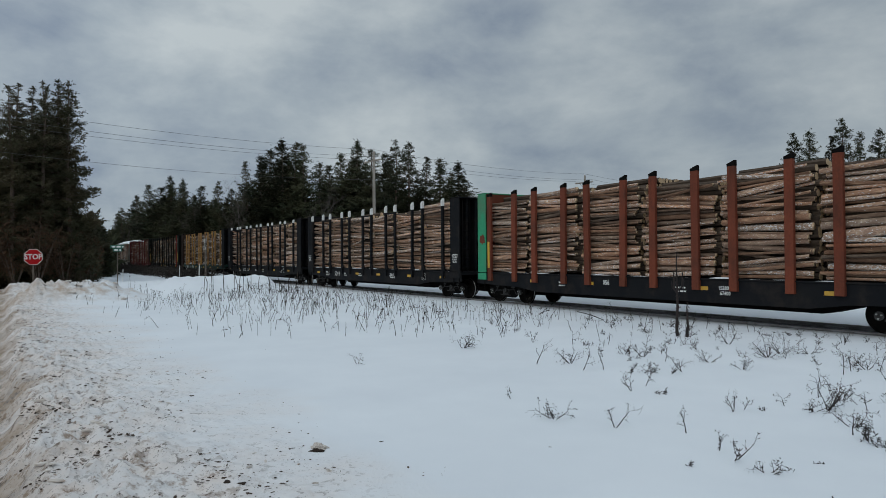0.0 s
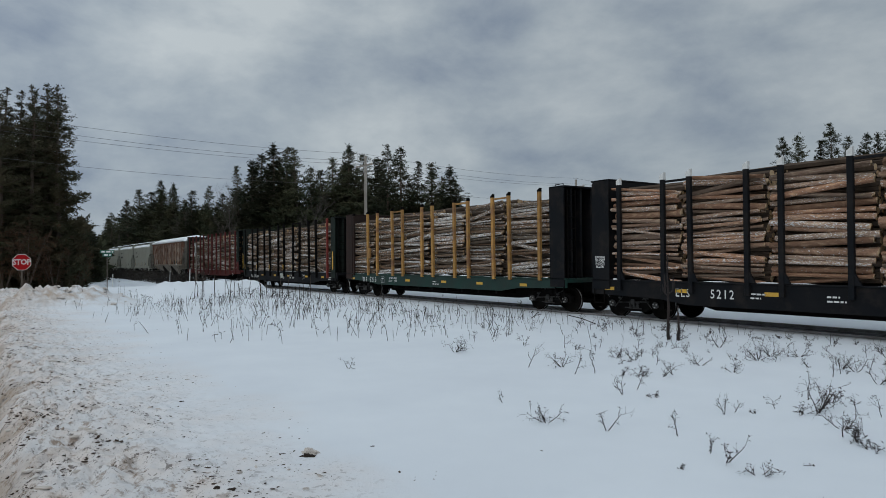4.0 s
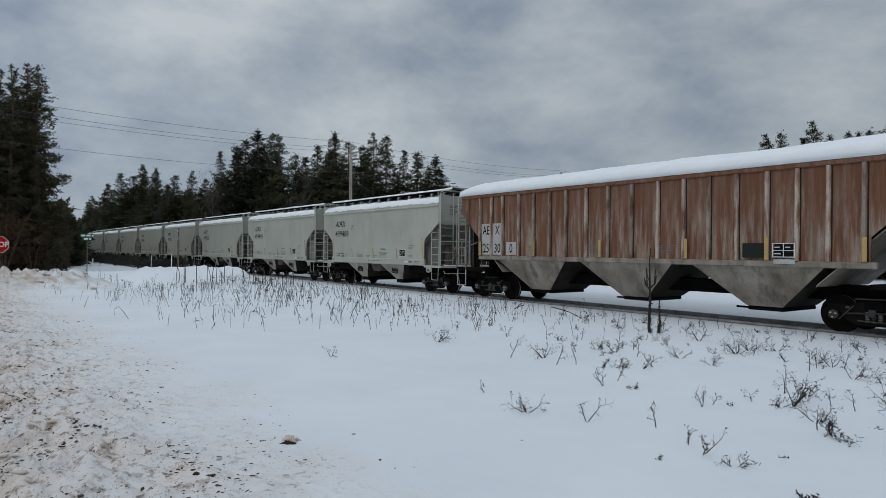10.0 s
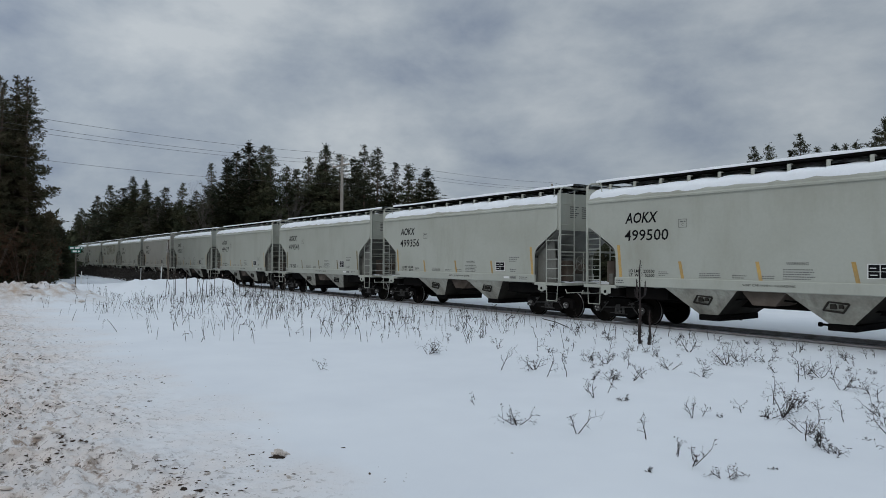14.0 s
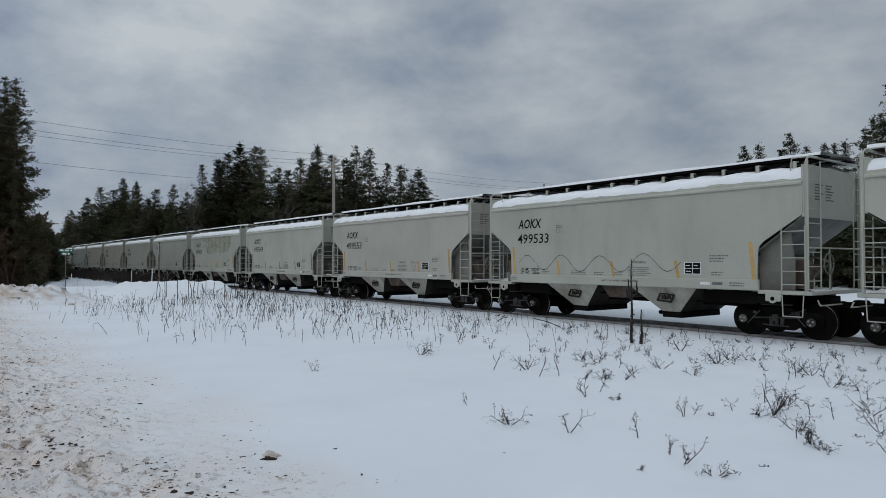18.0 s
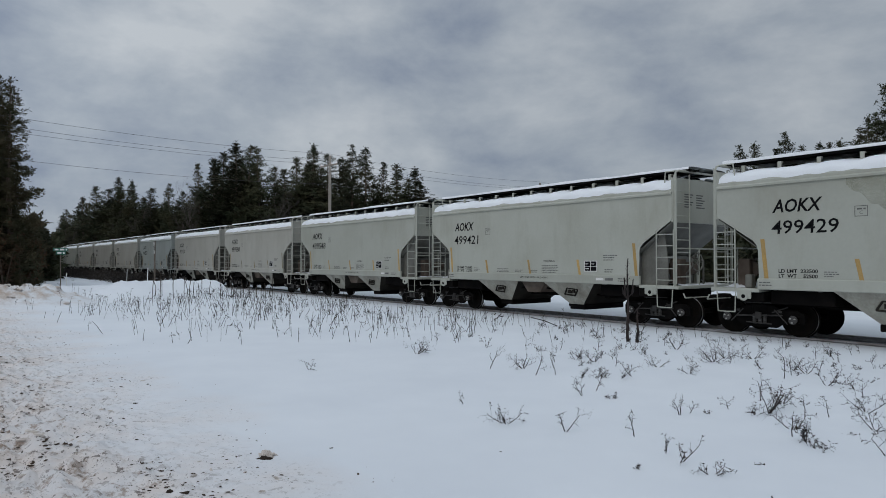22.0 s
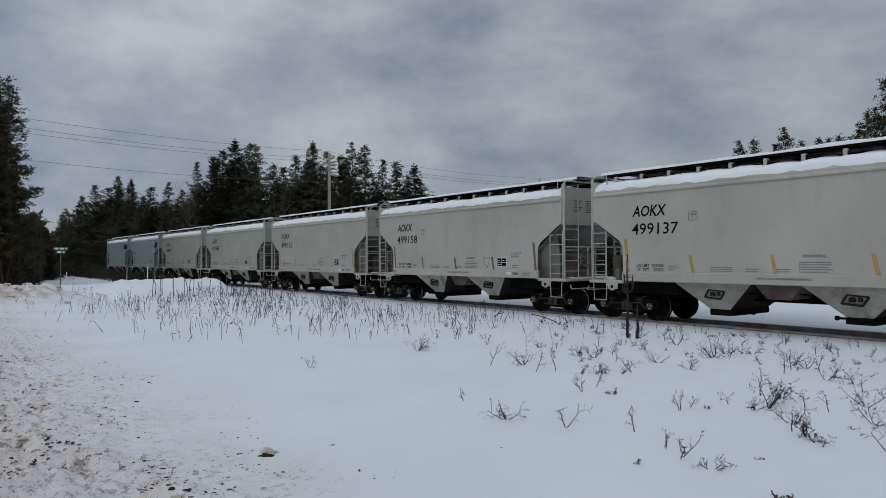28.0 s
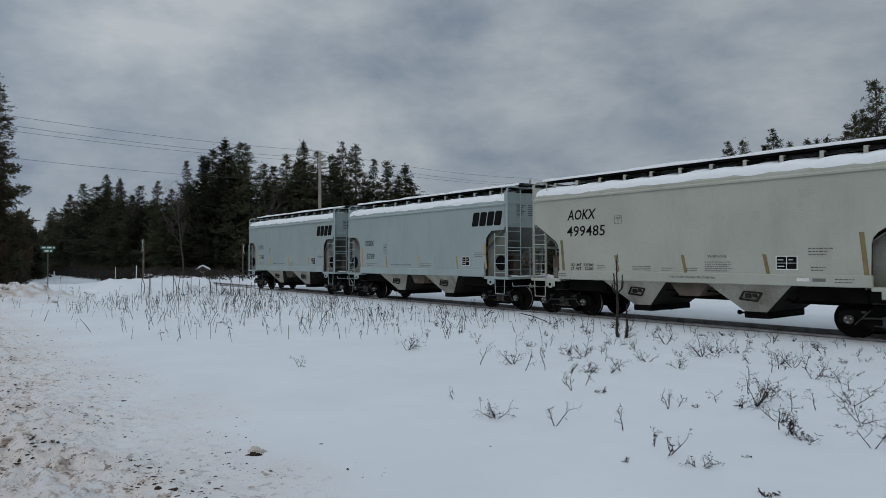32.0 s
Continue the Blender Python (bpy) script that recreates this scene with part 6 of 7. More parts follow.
def pine_meshes(seed, h, spread, bare, dense, droop, tuft=0.44):
    """Trunk with limbs, and a crown of needle tufts; open at the top, ragged in outline."""
    rng = random.Random(seed)
    t, c = Geo(), Geo()
    lean = (rng.uniform(-0.02, 0.02), rng.uniform(-0.02, 0.02))
    at = lambda z: Vector((lean[0] * z + 0.10 * math.sin(z * 0.5 + seed), lean[1] * z + 0.08 * math.sin(z * 0.4 + 2 * seed), z))
    r0 = 0.012 * h + 0.03
    zs = [h * i / 9 for i in range(10)]
    for a, b in zip(zs, zs[1:]):
        t.tube(at(a), at(b), r0 * (1 - a / h) + 0.015, 7, r0 * (1 - b / h) + 0.015, caps=False)
    z = h * bare
    while z < h * 0.985:
        k = (z - h * bare) / (h * (1 - bare))
        reach = spread * min(1.0, (1 - k) * 1.75 + 0.05) * (0.78 + 0.22 * math.sin(8 * k + seed)) * rng.uniform(0.6, 1.15) + 0.12
        for _ in range(rng.randint(3, 5)):
            if rng.random() > dense + 0.25:
                continue
            az = rng.uniform(0, 6.283)
            ln = reach * rng.uniform(0.5, 1.12)
            rise = (0.55 * k - droop * (1 - k)) * ln + rng.uniform(-0.1, 0.15) * ln
            base = at(z)
            tip = base + Vector((math.cos(az) * ln, math.sin(az) * ln, rise))
            mid = base.lerp(tip, 0.5) + Vector((0, 0, -0.06 * ln))
            br = 0.012 + 0.010 * ln
            t.tube(base, mid, br, 4, br * 0.7, caps=False)
            t.tube(mid, tip, br * 0.7, 4, 0.006, caps=False)
            n = max(2, int(ln * 3.9 * dense * 0.44 / tuft))
            for i in range(n):
                f = 0.28 + 0.76 * (i + rng.random()) / n
                p = base.lerp(mid, f * 2) if f < 0.5 else mid.lerp(tip, f * 2 - 1)
                p = p + Vector((rng.gauss(0, 0.14), rng.gauss(0, 0.14), rng.gauss(0.03, 0.10))) * (0.5 + ln * 0.3)
                clump(c, p, tuft * (0.7 + 0.5 * rng.random()) * (0.45 + 0.55 * (1 - k)), rng, 14)
        z += h * 0.0185 * rng.uniform(0.7, 1.3)
    clump(c, at(h * 0.99), 0.28, rng, 8, 1.5)
    crown = c.mesh("crown", "needles", False, False)
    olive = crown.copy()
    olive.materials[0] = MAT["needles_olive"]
    return t.mesh("trunk", "trunk", False, False), crown, olive


PINES = [pine_meshes(1, 16, 2.9, 0.14, 0.95, 0.12), pine_meshes(2, 16, 2.5, 0.10, 1.0, 0.2), pine_meshes(3, 16, 2.8, 0.20, 0.8, 0.05),
         pine_meshes(4, 16, 3.1, 0.06, 1.0, 0.15), pine_meshes(5, 16, 2.4, 0.26, 0.75, 0.0), pine_meshes(6, 16, 3.3, 0.05, 1.05, 0.1),
         pine_meshes(7, 16, 2.5, 0.10, 1.25, -0.05, 0.29), pine_meshes(8, 16, 2.4, 0.06, 1.25, 0.1, 0.29), pine_meshes(9, 16, 2.5, 0.04, 1.15, 0.12, 0.27)]


def tree(kind, x, y, h, turn, label, group, wide=1.0, sort=1):
    k = h / 16
    t = thing("pine_tree", label, "tree", group, Matrix.LocRotScale((x, y, snow_height(x, y) - 0.1), Euler((0, 0, turn)), (k * wide, k * wide, k)))
    part("trunk", PINES[kind][0], None, t)
    part("crown", PINES[kind][sort], None, t)
    return t


def build_trees():
    rng = random.Random(21)
    # the wood beyond the crossing: bearing and height of its tallest trees as seen from the road
    line = ((-101.1, 13.6, 9.0), (-97.5, 15.2, 10.6), (-97.0, 16.6, 12.0), (-93.5, 18.3, 13.0), (-92.0, 19.8, 12.6), (-90.5, 21.5, 11.5), (-88.5, 23.4, 12.0), (-86.5, 24.6, 11.0),
            (-86.0, 26.4, 14.6), (-85.2, 28.3, 15.4), (-83.5, 30.0, 17.6), (-82.0, 31.2, 16.9), (-80.6, 32.2, 16.3), (-80.5, 33.8, 14.4), (-80.0, 35.6, 14.0), (-79.5, 37.2, 15.6),
            (-78.0, 38.6, 17.4), (-76.0, 39.4, 16.0), (-74.5, 42.4, 17.1), (-73.0, 43.0, 16.7), (-71.5, 44.8, 14.8), (-70.0, 46.4, 14.5), (-68.4, 47.6, 14.1), (-67.6, 48.2, 12.2))
    line = [(x * max(1, 26 / y), y * max(1, 26 / y), 2 + (h - 2) * max(1, 26 / y)) for x, y, h in line]
    for i, (x, y, h) in enumerate(line):
        tree(i % 6, x, y, h, rng.uniform(0, 6.28), "tall dark green pine at the edge of the wood", "pines beyond the crossing", rng.uniform(1.0, 1.65))
    for i in range(62):
        t = rng.random()
        x, y = -104 + 36 * t + rng.uniform(-2, 1), 15 + 32 * t
        d = rng.uniform(0.5, 22)
        x, y = x - d * 0.85, y + d * 0.5
        x, y = x * max(1, 26 / y), y * max(1, 26 / y)
        ref = min(line, key=lambda p: abs(math.atan2(p[1], -p[0]) - math.atan2(y, -x)))
        h = (ref[2] - 2) * rng.uniform(0.55, 0.93) * math.hypot(x, y) / math.hypot(ref[0], ref[1]) + 1.5
        tree(rng.choice((0, 1, 3, 3, 5, 5)), x, y, h, rng.uniform(0, 6.28), "dark green pine within the wood", "pines beyond the crossing", 1.6)
    # low young growth along the front of the wood
    for i in range(36):
        t = rng.random()
        x, y = -98 + 32 * t + rng.uniform(-1, 2), 13 + 32 * t
        x, y = x * max(1, 25.5 / y), y * max(1, 25.5 / y)
        tree(rng.choice((3, 5)), x, y, rng.uniform(4.5, 8.0), rng.uniform(0, 6.28), "young pine along the front of the wood", "pines beyond the crossing", 1.5)
    # the stand at the corner of the roads
    for i, (x, y, h) in enumerate(((-56.2, 4.1, 15.3), (-57.5, 2.6, 15.4), (-56.0, 2.3, 14.6), (-58.5, 1.5, 15.0), (-55.5, 0.4, 14.2), (-58.0, -0.7, 15.6), (-60.5, 3.4, 13.8),
                                   (-57.0, 3.0, 15.5), (-58.6, 3.7, 14.8), (-60, -2.2, 15.5), (-62, 0.8, 15.8), (-63, 3.0, 14.6), (-57, -3.6, 15.3), (-66, 3.2, 14.5), (-64, -2, 16))):
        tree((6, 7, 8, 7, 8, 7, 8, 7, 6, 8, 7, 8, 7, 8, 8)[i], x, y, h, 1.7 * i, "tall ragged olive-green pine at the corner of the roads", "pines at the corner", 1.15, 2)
    # the same wood carried on along the road, hidden behind the stand, to shade the line
    for i in range(20):
        x = -68 - 3.2 * i + rng.uniform(-1, 1)
        y = rng.uniform(-3.0, -x * 0.066)
        tree(7 + i % 2, x, y, rng.uniform(13, 16), 1.3 * i, "tall pine along the road, hidden behind the stand to shade the line", "pines at the corner", 1.3, 2)
    # and close beside the line, hidden too, added so that it runs in the shade there
    for i in range(26):
        x = -72 - 5.2 * i + rng.uniform(-1, 1)
        y = -x * rng.uniform(0.035, 0.074) - 0.5
        tree(rng.choice((3, 5, 1)), x, y, rng.uniform(9, 14), 1.9 * i, "tall hidden pine close beside the line, added to shade it", "pines at the corner", 1.25)
    for i in range(26):
        x, y = rng.uniform(-78, -54.5), rng.uniform(-5, 6.2)
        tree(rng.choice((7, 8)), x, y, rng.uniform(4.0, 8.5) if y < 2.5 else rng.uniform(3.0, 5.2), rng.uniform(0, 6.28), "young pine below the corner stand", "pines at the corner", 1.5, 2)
    # the line goes on behind the railway until it meets the wood
    for i in range(30):
        a = radians(rng.uniform(2.8, 6.7))
        d = rng.uniform(76, 108)
        tree(rng.choice((3, 5, 1, 0)), -d * math.cos(a), d * math.sin(a), 2.0 + d * rng.uniform(0.034, 0.058), rng.uniform(0, 6.28), "dark pine along the far line", "pines along the far line", 1.7)
    for i in range(26):
        a = radians(rng.uniform(7.0, 10.0))
        d = 29.0 / math.sin(a) + rng.uniform(0, 14)
        tree(rng.choice((3, 5, 1, 0)), -d * math.cos(a), d * math.sin(a), 2.0 + d * rng.uniform(0.040, 0.066), rng.uniform(0, 6.28), "dark pine along the far line", "pines along the far line", 1.6)
    # low wood behind the railway, below the train's roofs
    for i in range(36):
        a = radians(34 + 42 * i / 35 + rng.uniform(-0.5, 0.5))
        d = rng.uniform(58, 74)
        tree(rng.choice((3, 5, 1)), -d * math.cos(a), d * math.sin(a), rng.uniform(4.2, 6.6), rng.uniform(0, 6.28), "young pine in the low wood behind the railway", "low wood", 1.6)
    # the pines behind the train, near the end of the field
    for i, (x, y, h) in enumerate(((-35.5, 65.6, 14.1), (-35.6, 69.2, 14.9), (-33.5, 68.6, 13.8), (-33.3, 70.7, 15.7), (-32.0, 71.0, 14.1), (-31.7, 75.0, 14.9), (-30.0, 73.8, 14.5), (-27.9, 71.1, 14.3),
                                   (-24.6, 65.6, 14.1), (-22.2, 62.2, 14.3), (-18.1, 54.5, 15.1), (-16.7, 53.0, 14.3), (-18.9, 54.0, 12.9), (-16.4, 55.2, 14.9), (-14.0, 52.0, 15.2), (-12.0, 54.0, 15.6))):
        tree((0, 1, 2, 0, 3, 1, 3, 1, 0, 3, 5, 3, 0, 5, 3, 5)[i], x, y, h, 2.1 * i, "pine standing behind the railway", "pines behind the railway", 1.0)


def bare_tree(x, y, h, seed):
    """A leafless birch or aspen among the pines: a trunk that forks into ever finer limbs."""
    rng = random.Random(seed)
    g, fine = Geo(), Geo()

    def limb(p, d, ln, r, depth):
        for k in range(3):
            d = (d + Vector((rng.gauss(0, 0.10), rng.gauss(0, 0.10), 0.05))).normalized()
            q = p + d * ln / 3
            (g if depth > 1 else fine).tube(p, q, r, 5 if depth > 1 else 3, r * 0.84, caps=False)
            p, r = q, r * 0.84
            if depth and (k or depth < 4):
                for _ in range(2):
                    a = rng.uniform(0, 6.283)
                    out = (d * 1.1 + Vector((math.cos(a), math.sin(a), 0.25)) * rng.uniform(0.45, 0.85)).normalized()
                    limb(p, out, ln * rng.uniform(0.42, 0.62), r * 0.6, depth - 1)

    limb(Vector((0, 0, -0.2)), Vector((0, 0, 1)), h * 0.72, 0.011 * h + 0.02, 4)
    t = thing("bare_tree", "leafless pale grey tree among the pines", "tree", "bare trees of the wood", pose(x, y, snow_height(x, y)))
    part("trunk", g, "bare_wood", t)
    part("crown", fine, "bare_wood", t)


def foliage_bank(name, label, seed, count, where, size=0.55, mat="needles"):
    """Undergrowth of pine boughs, too dense to count; where gives the foot and height of a spot."""
    rng = random.Random(seed)
    g = Geo()
    for _ in range(count):
        x, y, h = where(rng)
        clump(g, (x, y, max(0.15, h * rng.random() ** 0.8)), size * rng.uniform(0.7, 1.3), rng, 7, 0.8)
    tagged(new(name, g.mesh(name, mat, False, False)), label, "undergrowth", kind="stuff")


def build_undergrowth():
    def wood(rng):
        t = rng.random()
        x, y = -105 + 37 * t - rng.uniform(0, 8), 15 + 32 * t + rng.uniform(0, 5)
        k = max(1, 27 / y)
        return x * k, y * k, (5.5 + 4.5 * rng.random()) * k

    def corner(rng):
        x = rng.uniform(-80, -55)
        return x, rng.uniform(-6, 5.7 + (-56 - x) * 0.11), 2.3 + 3.6 * rng.random()

    def far_line(rng):
        x = rng.uniform(-170, -75)
        return x, 6.0 + (-75 - x) * 0.115 + rng.uniform(-3, 2.0), 3.0 + 4.5 * rng.random()

    def gap(rng):
        a = radians(rng.uniform(4.2, 10.2))
        d = rng.uniform(78, 110) if a < radians(6.8) else 28.5 / math.sin(a) + rng.uniform(0, 12)
        return -d * math.cos(a), d * math.sin(a), d * 0.045

    def low_wood(rng):
        a, d = radians(rng.uniform(33, 78)), rng.uniform(60, 75)
        return -d * math.cos(a), d * math.sin(a), 2.0 + 3.2 * rng.random()

    foliage_bank("wood_undergrowth", "dark dense undergrowth below the pines of the wood", 71, 9500, wood, 0.8)
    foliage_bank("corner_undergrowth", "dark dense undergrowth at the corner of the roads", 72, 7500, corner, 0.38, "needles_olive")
    foliage_bank("far_undergrowth", "dark dense undergrowth along the far line", 73, 3500, far_line, 0.7)
    foliage_bank("track_undergrowth", "dark dense undergrowth where the track leaves the wood", 76, 4200, gap, 0.9)
    foliage_bank("low_undergrowth", "dark low growth behind the railway", 74, 3800, low_wood, 0.7)
    def verge(rng):
        x = rng.uniform(-150, -61)
        y = rng.uniform(12.6, 16.4) if rng.random() < 0.6 else rng.uniform(20.9, 27)
        return x, y, 0.35 + 0.7 * rng.random()

    foliage_bank("verge_brush", "low brown brush along both sides of the far track", 78, 3800, verge, 0.30, "weed")
    # oak scrub that has kept its brown leaves
    rng = random.Random(75)
    for i, (x, y, h) in enumerate(((-53.5, 1.9, 5.5), (-53.8, 0.6, 4.8), (-54.5, 3.6, 4.6), (-54.0, -1.0, 5.0), (-56.0, 4.9, 3.6))):
        o = thing("oak_shrub", "scrub oak with dry russet leaves", "shrub", "scrub oaks at the corner", pose(x, y, -0.1))
        t, c = Geo(), Geo()
        for k in range(9):
            a = rng.uniform(0, 6.28)
            tip = Vector((math.cos(a) * h * 0.3, math.sin(a) * h * 0.3, h * rng.uniform(0.6, 1.0)))
            t.tube((0, 0, 0), tip * 0.5 + Vector((0, 0, 0.2)), 0.04, 5, 0.025, caps=False).tube(tip * 0.5 + Vector((0, 0, 0.2)), tip, 0.025, 4, 0.008, caps=False)
            for j in range(26):
                f = rng.uniform(0.3, 1.05)
                clump(c, tip * f + Vector((rng.gauss(0, 0.3), rng.gauss(0, 0.3), rng.gauss(0, 0.3))), 0.22, rng, 5, 1)
        part("trunk", t, "trunk", o)
        part("leaves", c, "needles_brown", o)


build_trees()
for number, (bearing, away, tall) in enumerate(((16.7, 83.0, 8.2), (13.0, 112.0, 8.5), (11.0, 132.0, 8.0), (22.5, 76.0, 7.5), (8.2, 180.0, 9.0))):
    bare_tree(-away * math.cos(radians(bearing)), away * math.sin(radians(bearing)), tall, 900 + number)
build_undergrowth()


# ---- signs and poles ----
def build_signs():
    s = thing("stop_sign", "red octagonal stop sign on a dark metal post", "road sign", at=pose(-35.3, 1.06, 0.05, 0, 0, 88))
    R = 0.36
    ring = [(R / math.cos(math.pi / 8) * math.cos(math.pi / 8 + i * math.pi / 4), 2.0 + R / math.cos(math.pi / 8) * math.sin(math.pi / 8 + i * math.pi / 4)) for i in range(8)]
    part("sign_border", Geo().prism(ring, "y", -0.004, 0.0), "white", s, "white border")
    part("sign_face", Geo().prism([(x * 0.94, 2.0 + (z - 2.0) * 0.94) for x, z in ring], "y", -0.009, -0.0045), "red_sign", s, "red octagonal face")
    letters("word", "STOP", 0.335, "white", s, 0, -0.011, 2.0, 0, 0.008, 0.86)
    part("post", Geo().box(-0.035, 0.035, 0.002, 0.05, -0.4, 2.3, 0.006), "tie", s)
    s = thing("street_sign", "two green street-name blades on a thin post", "street sign", at=pose(-40.45, 5.18, 0.0, 0, 0, 84))
    for z, w in ((2.60, 0.70), (2.42, 0.46)):
        b = part("name_blade", Geo().box(-w / 2, w / 2, -0.012, 0.0, z - 0.085, z + 0.085, 0.004), "green_sign", s, "green blade with white print")
        bars(b, "name_print", -w / 2 + 0.07, w / 2 - 0.05, -0.016, z - 0.05, z + 0.05, 1, "white", int(w * 100), (1, 1), 0.9)
    part("post", Geo().tube((0, 0.02, -0.4), (0, 0.02, 2.72), 0.024, 8), "tie", s)
    for x, y, h, turn in ((-55.5, 13.6, 3.68, -7), (-58.0, 22.6, 3.5, 166)):
        s = thing("crossbuck", "white railroad crossbuck on a post, seen from its edge", "crossing sign", at=pose(x, y, -0.1, 0, 0, turn))
        for a in (-45, 45):
            o = part("crossbuck_blade", Geo().box(-0.6, 0.6, -0.012 + 0.012 * (a > 0), 0.012 * (a > 0), -0.11, 0.11, 0.004), "white", s, at=pose(0, -0.07, h - 0.55, 0, a, 0))
            bars(o, "blade_print", -0.45, 0.45, -0.016, -0.05, 0.05, 1, "black", 3, (1, 1), 0.9)
        part("post", Geo().box(-0.06, 0.06, -0.06, 0.06, -0.3, h, 0.01), "tie", s)
    rng = random.Random(8)
    for x, y, h in ((-47.0, 11.05, 1.75), (-60.5, 12.6, 1.5), (-50.6, 6.8, 1.4)):
        s = thing("marker_post", "thin pale marker post standing in the snow", "marker post", at=pose(x, y, -0.2, rng.uniform(-2, 2), rng.uniform(-2, 2), 0))
        part("post", Geo().box(-0.045, 0.045, -0.02, 0.02, 0, h, 0.006), "white", s)
    s = thing("small_shed", "small dark shed with a snow-covered roof beyond the track", "shed", at=Matrix.LocRotScale((-78.0, 25.6, -0.55), Euler((0, 0, 1.2)), (0.78, 0.78, 0.85)))
    part("wall", Geo().box(-0.85, 0.85, -0.8, 0.8, -0.3, 1.5, 0.02), "tie", s)
    part("roof", Geo().prism([(-1.05, 1.45), (1.05, 1.45), (0, 2.0)], "y", -1.0, 1.0), "tie", s)
    part("roof_snow", Geo().prism([(-1.07, 1.49), (0, 2.04), (1.07, 1.49), (0.9, 1.78), (0, 2.2), (-0.9, 1.78)], "y", -1.02, 1.02), "clean_snow", s)
    part("door", Geo().box(-0.35, 0.35, -0.83, -0.8, -0.2, 1.35, 0.01), "steel_grey", s)


build_signs()

POLES = ((-46.5, 24.3), (-49.25, 50.45), (-43.9, -2.2), (-52.0, 77.0))


def build_poles():
    for i, (x, y) in enumerate(POLES[:2]):
        p = thing("utility_pole", "weathered wooden utility pole with a crossarm and insulators", "utility pole", "poles of the power line", pose(x, y, 0, 0, 0, math.degrees(math.atan2(26.2, -2.7)) - 90))
        part("pole", Geo().tube((0, 0, -0.5), (0, 0, 10.25), 0.155, 10, 0.10), "pole", p)
        part("crossarm", Geo().box(-1.15, 1.15, -0.16, -0.07, 9.42, 9.54, 0.01), "pole", p)
        part("arm_brace", Geo().tube((-0.6, -0.1, 9.45), (0, -0.08, 8.85), 0.02, 5).tube((0.6, -0.1, 9.45), (0, -0.08, 8.85), 0.02, 5), "post", p)
        for dx, z in ((-1.05, 9.54), (1.05, 9.54), (0.0, 10.25)):
            part("insulator", Geo().tube((dx, -0.11 if dx else 0, z), (dx, -0.11 if dx else 0, z + 0.16), 0.05, 8, 0.03), "white", p)
    wires = thing("power_lines", "thin overhead wires strung between the poles", "overhead wires", kind="structure")
    P = [Vector((x, y, 0)) for x, y in (POLES[2], POLES[0], POLES[1], POLES[3])]
    for a, b in zip(P, P[1:]):
        d = (b - a).normalized()
        n = Vector((d.y, -d.x, 0))
        for off, z, sag in ((-1.05, 9.7, 0.35), (1.05, 9.7, 0.45), (0.0, 10.4, 0.4), (0.12, 8.0, 0.4)):
            pts = []
            for i in range(17):
                t = i / 16
                c = a.lerp(b, t) + n * off
                pts.append((c.x, c.y, z - 4 * sag * t * (1 - t)))
            part("wire", Geo().path(pts, 0.011, 4), "wire", wires)


build_poles()


# ---- weeds and clods ----
def shrub_mesh(seed, h, spread, stems, pods=0.0, forks=2):
    """Thin bare winter twigs that zigzag and fork; pods: curled dry leaves and buds left on them."""
    rng = random.Random(seed)
    g = Geo()

    def leaf(p, size):
        d = Vector((rng.gauss(0, 1), rng.gauss(0, 1), rng.gauss(0.2, 0.7))).normalized()
        s = d.orthogonal().normalized() * size * rng.uniform(0.10, 0.24)
        q = p + d * size
        k = len(g.v)
        g.v += [tuple(p), tuple(p.lerp(q, 0.5) + s), tuple(q), tuple(p.lerp(q, 0.5) - s)]
        g.f.append((k, k + 1, k + 2, k + 3))
        g.m.append(0)

    def grow(p, d, ln, r, depth):
        n = 5 if depth else 2
        side = rng.choice((-1, 1))
        across = d.cross(Vector((rng.gauss(0, 1), rng.gauss(0, 1), 0.4))).normalized()
        for i in range(n):
            d = (d + across * side * 0.16 + Vector((rng.gauss(0, 0.10), rng.gauss(0, 0.10), rng.gauss(0.03, 0.06)))).normalized()
            side = -side
            e = p + d * ln / n
            g.tube(p, e, r, 4, r * 0.84, caps=False)
            p, r = e, r * 0.84
            if depth and i and rng.random() < 0.88:
                s = (d * 0.6 + across * side * rng.uniform(0.6, 1.2) + Vector((rng.gauss(0, 0.3), rng.gauss(0, 0.3), 0.0))).normalized()
                grow(p, s, ln * rng.uniform(0.3, 0.6), r * 0.8, depth - 1)
            if rng.random() < pods * 0.6:
                leaf(p, rng.uniform(0.014, 0.030))
        if rng.random() < pods:
            for _ in range(rng.randint(1, 2)):
                leaf(p, rng.uniform(0.018, 0.040))

    for _ in range(stems):
        a = rng.uniform(0, 6.283)
        d = Vector((math.cos(a) * spread, math.sin(a) * spread, 1)).normalized()
        grow(Vector((0, 0, -0.03)), d, h * rng.uniform(0.7, 1.1), 0.0042 + 0.0095 * h, forks)
    return g


def shrub(x, y, seed, h, spread, stems, pods, name="bush", label="bare dry bush poking through the snow", turn=0.0, forks=2):
    g = shrub_mesh(seed, h, spread, stems, pods, forks)
    o = new(name, g.mesh(name, "twig", False, False))
    o.matrix_basis = pose(x, y, snow_height(x, y), 0, 0, turn)
    return tagged(o, label, "dry bush", "bushes in the snow")


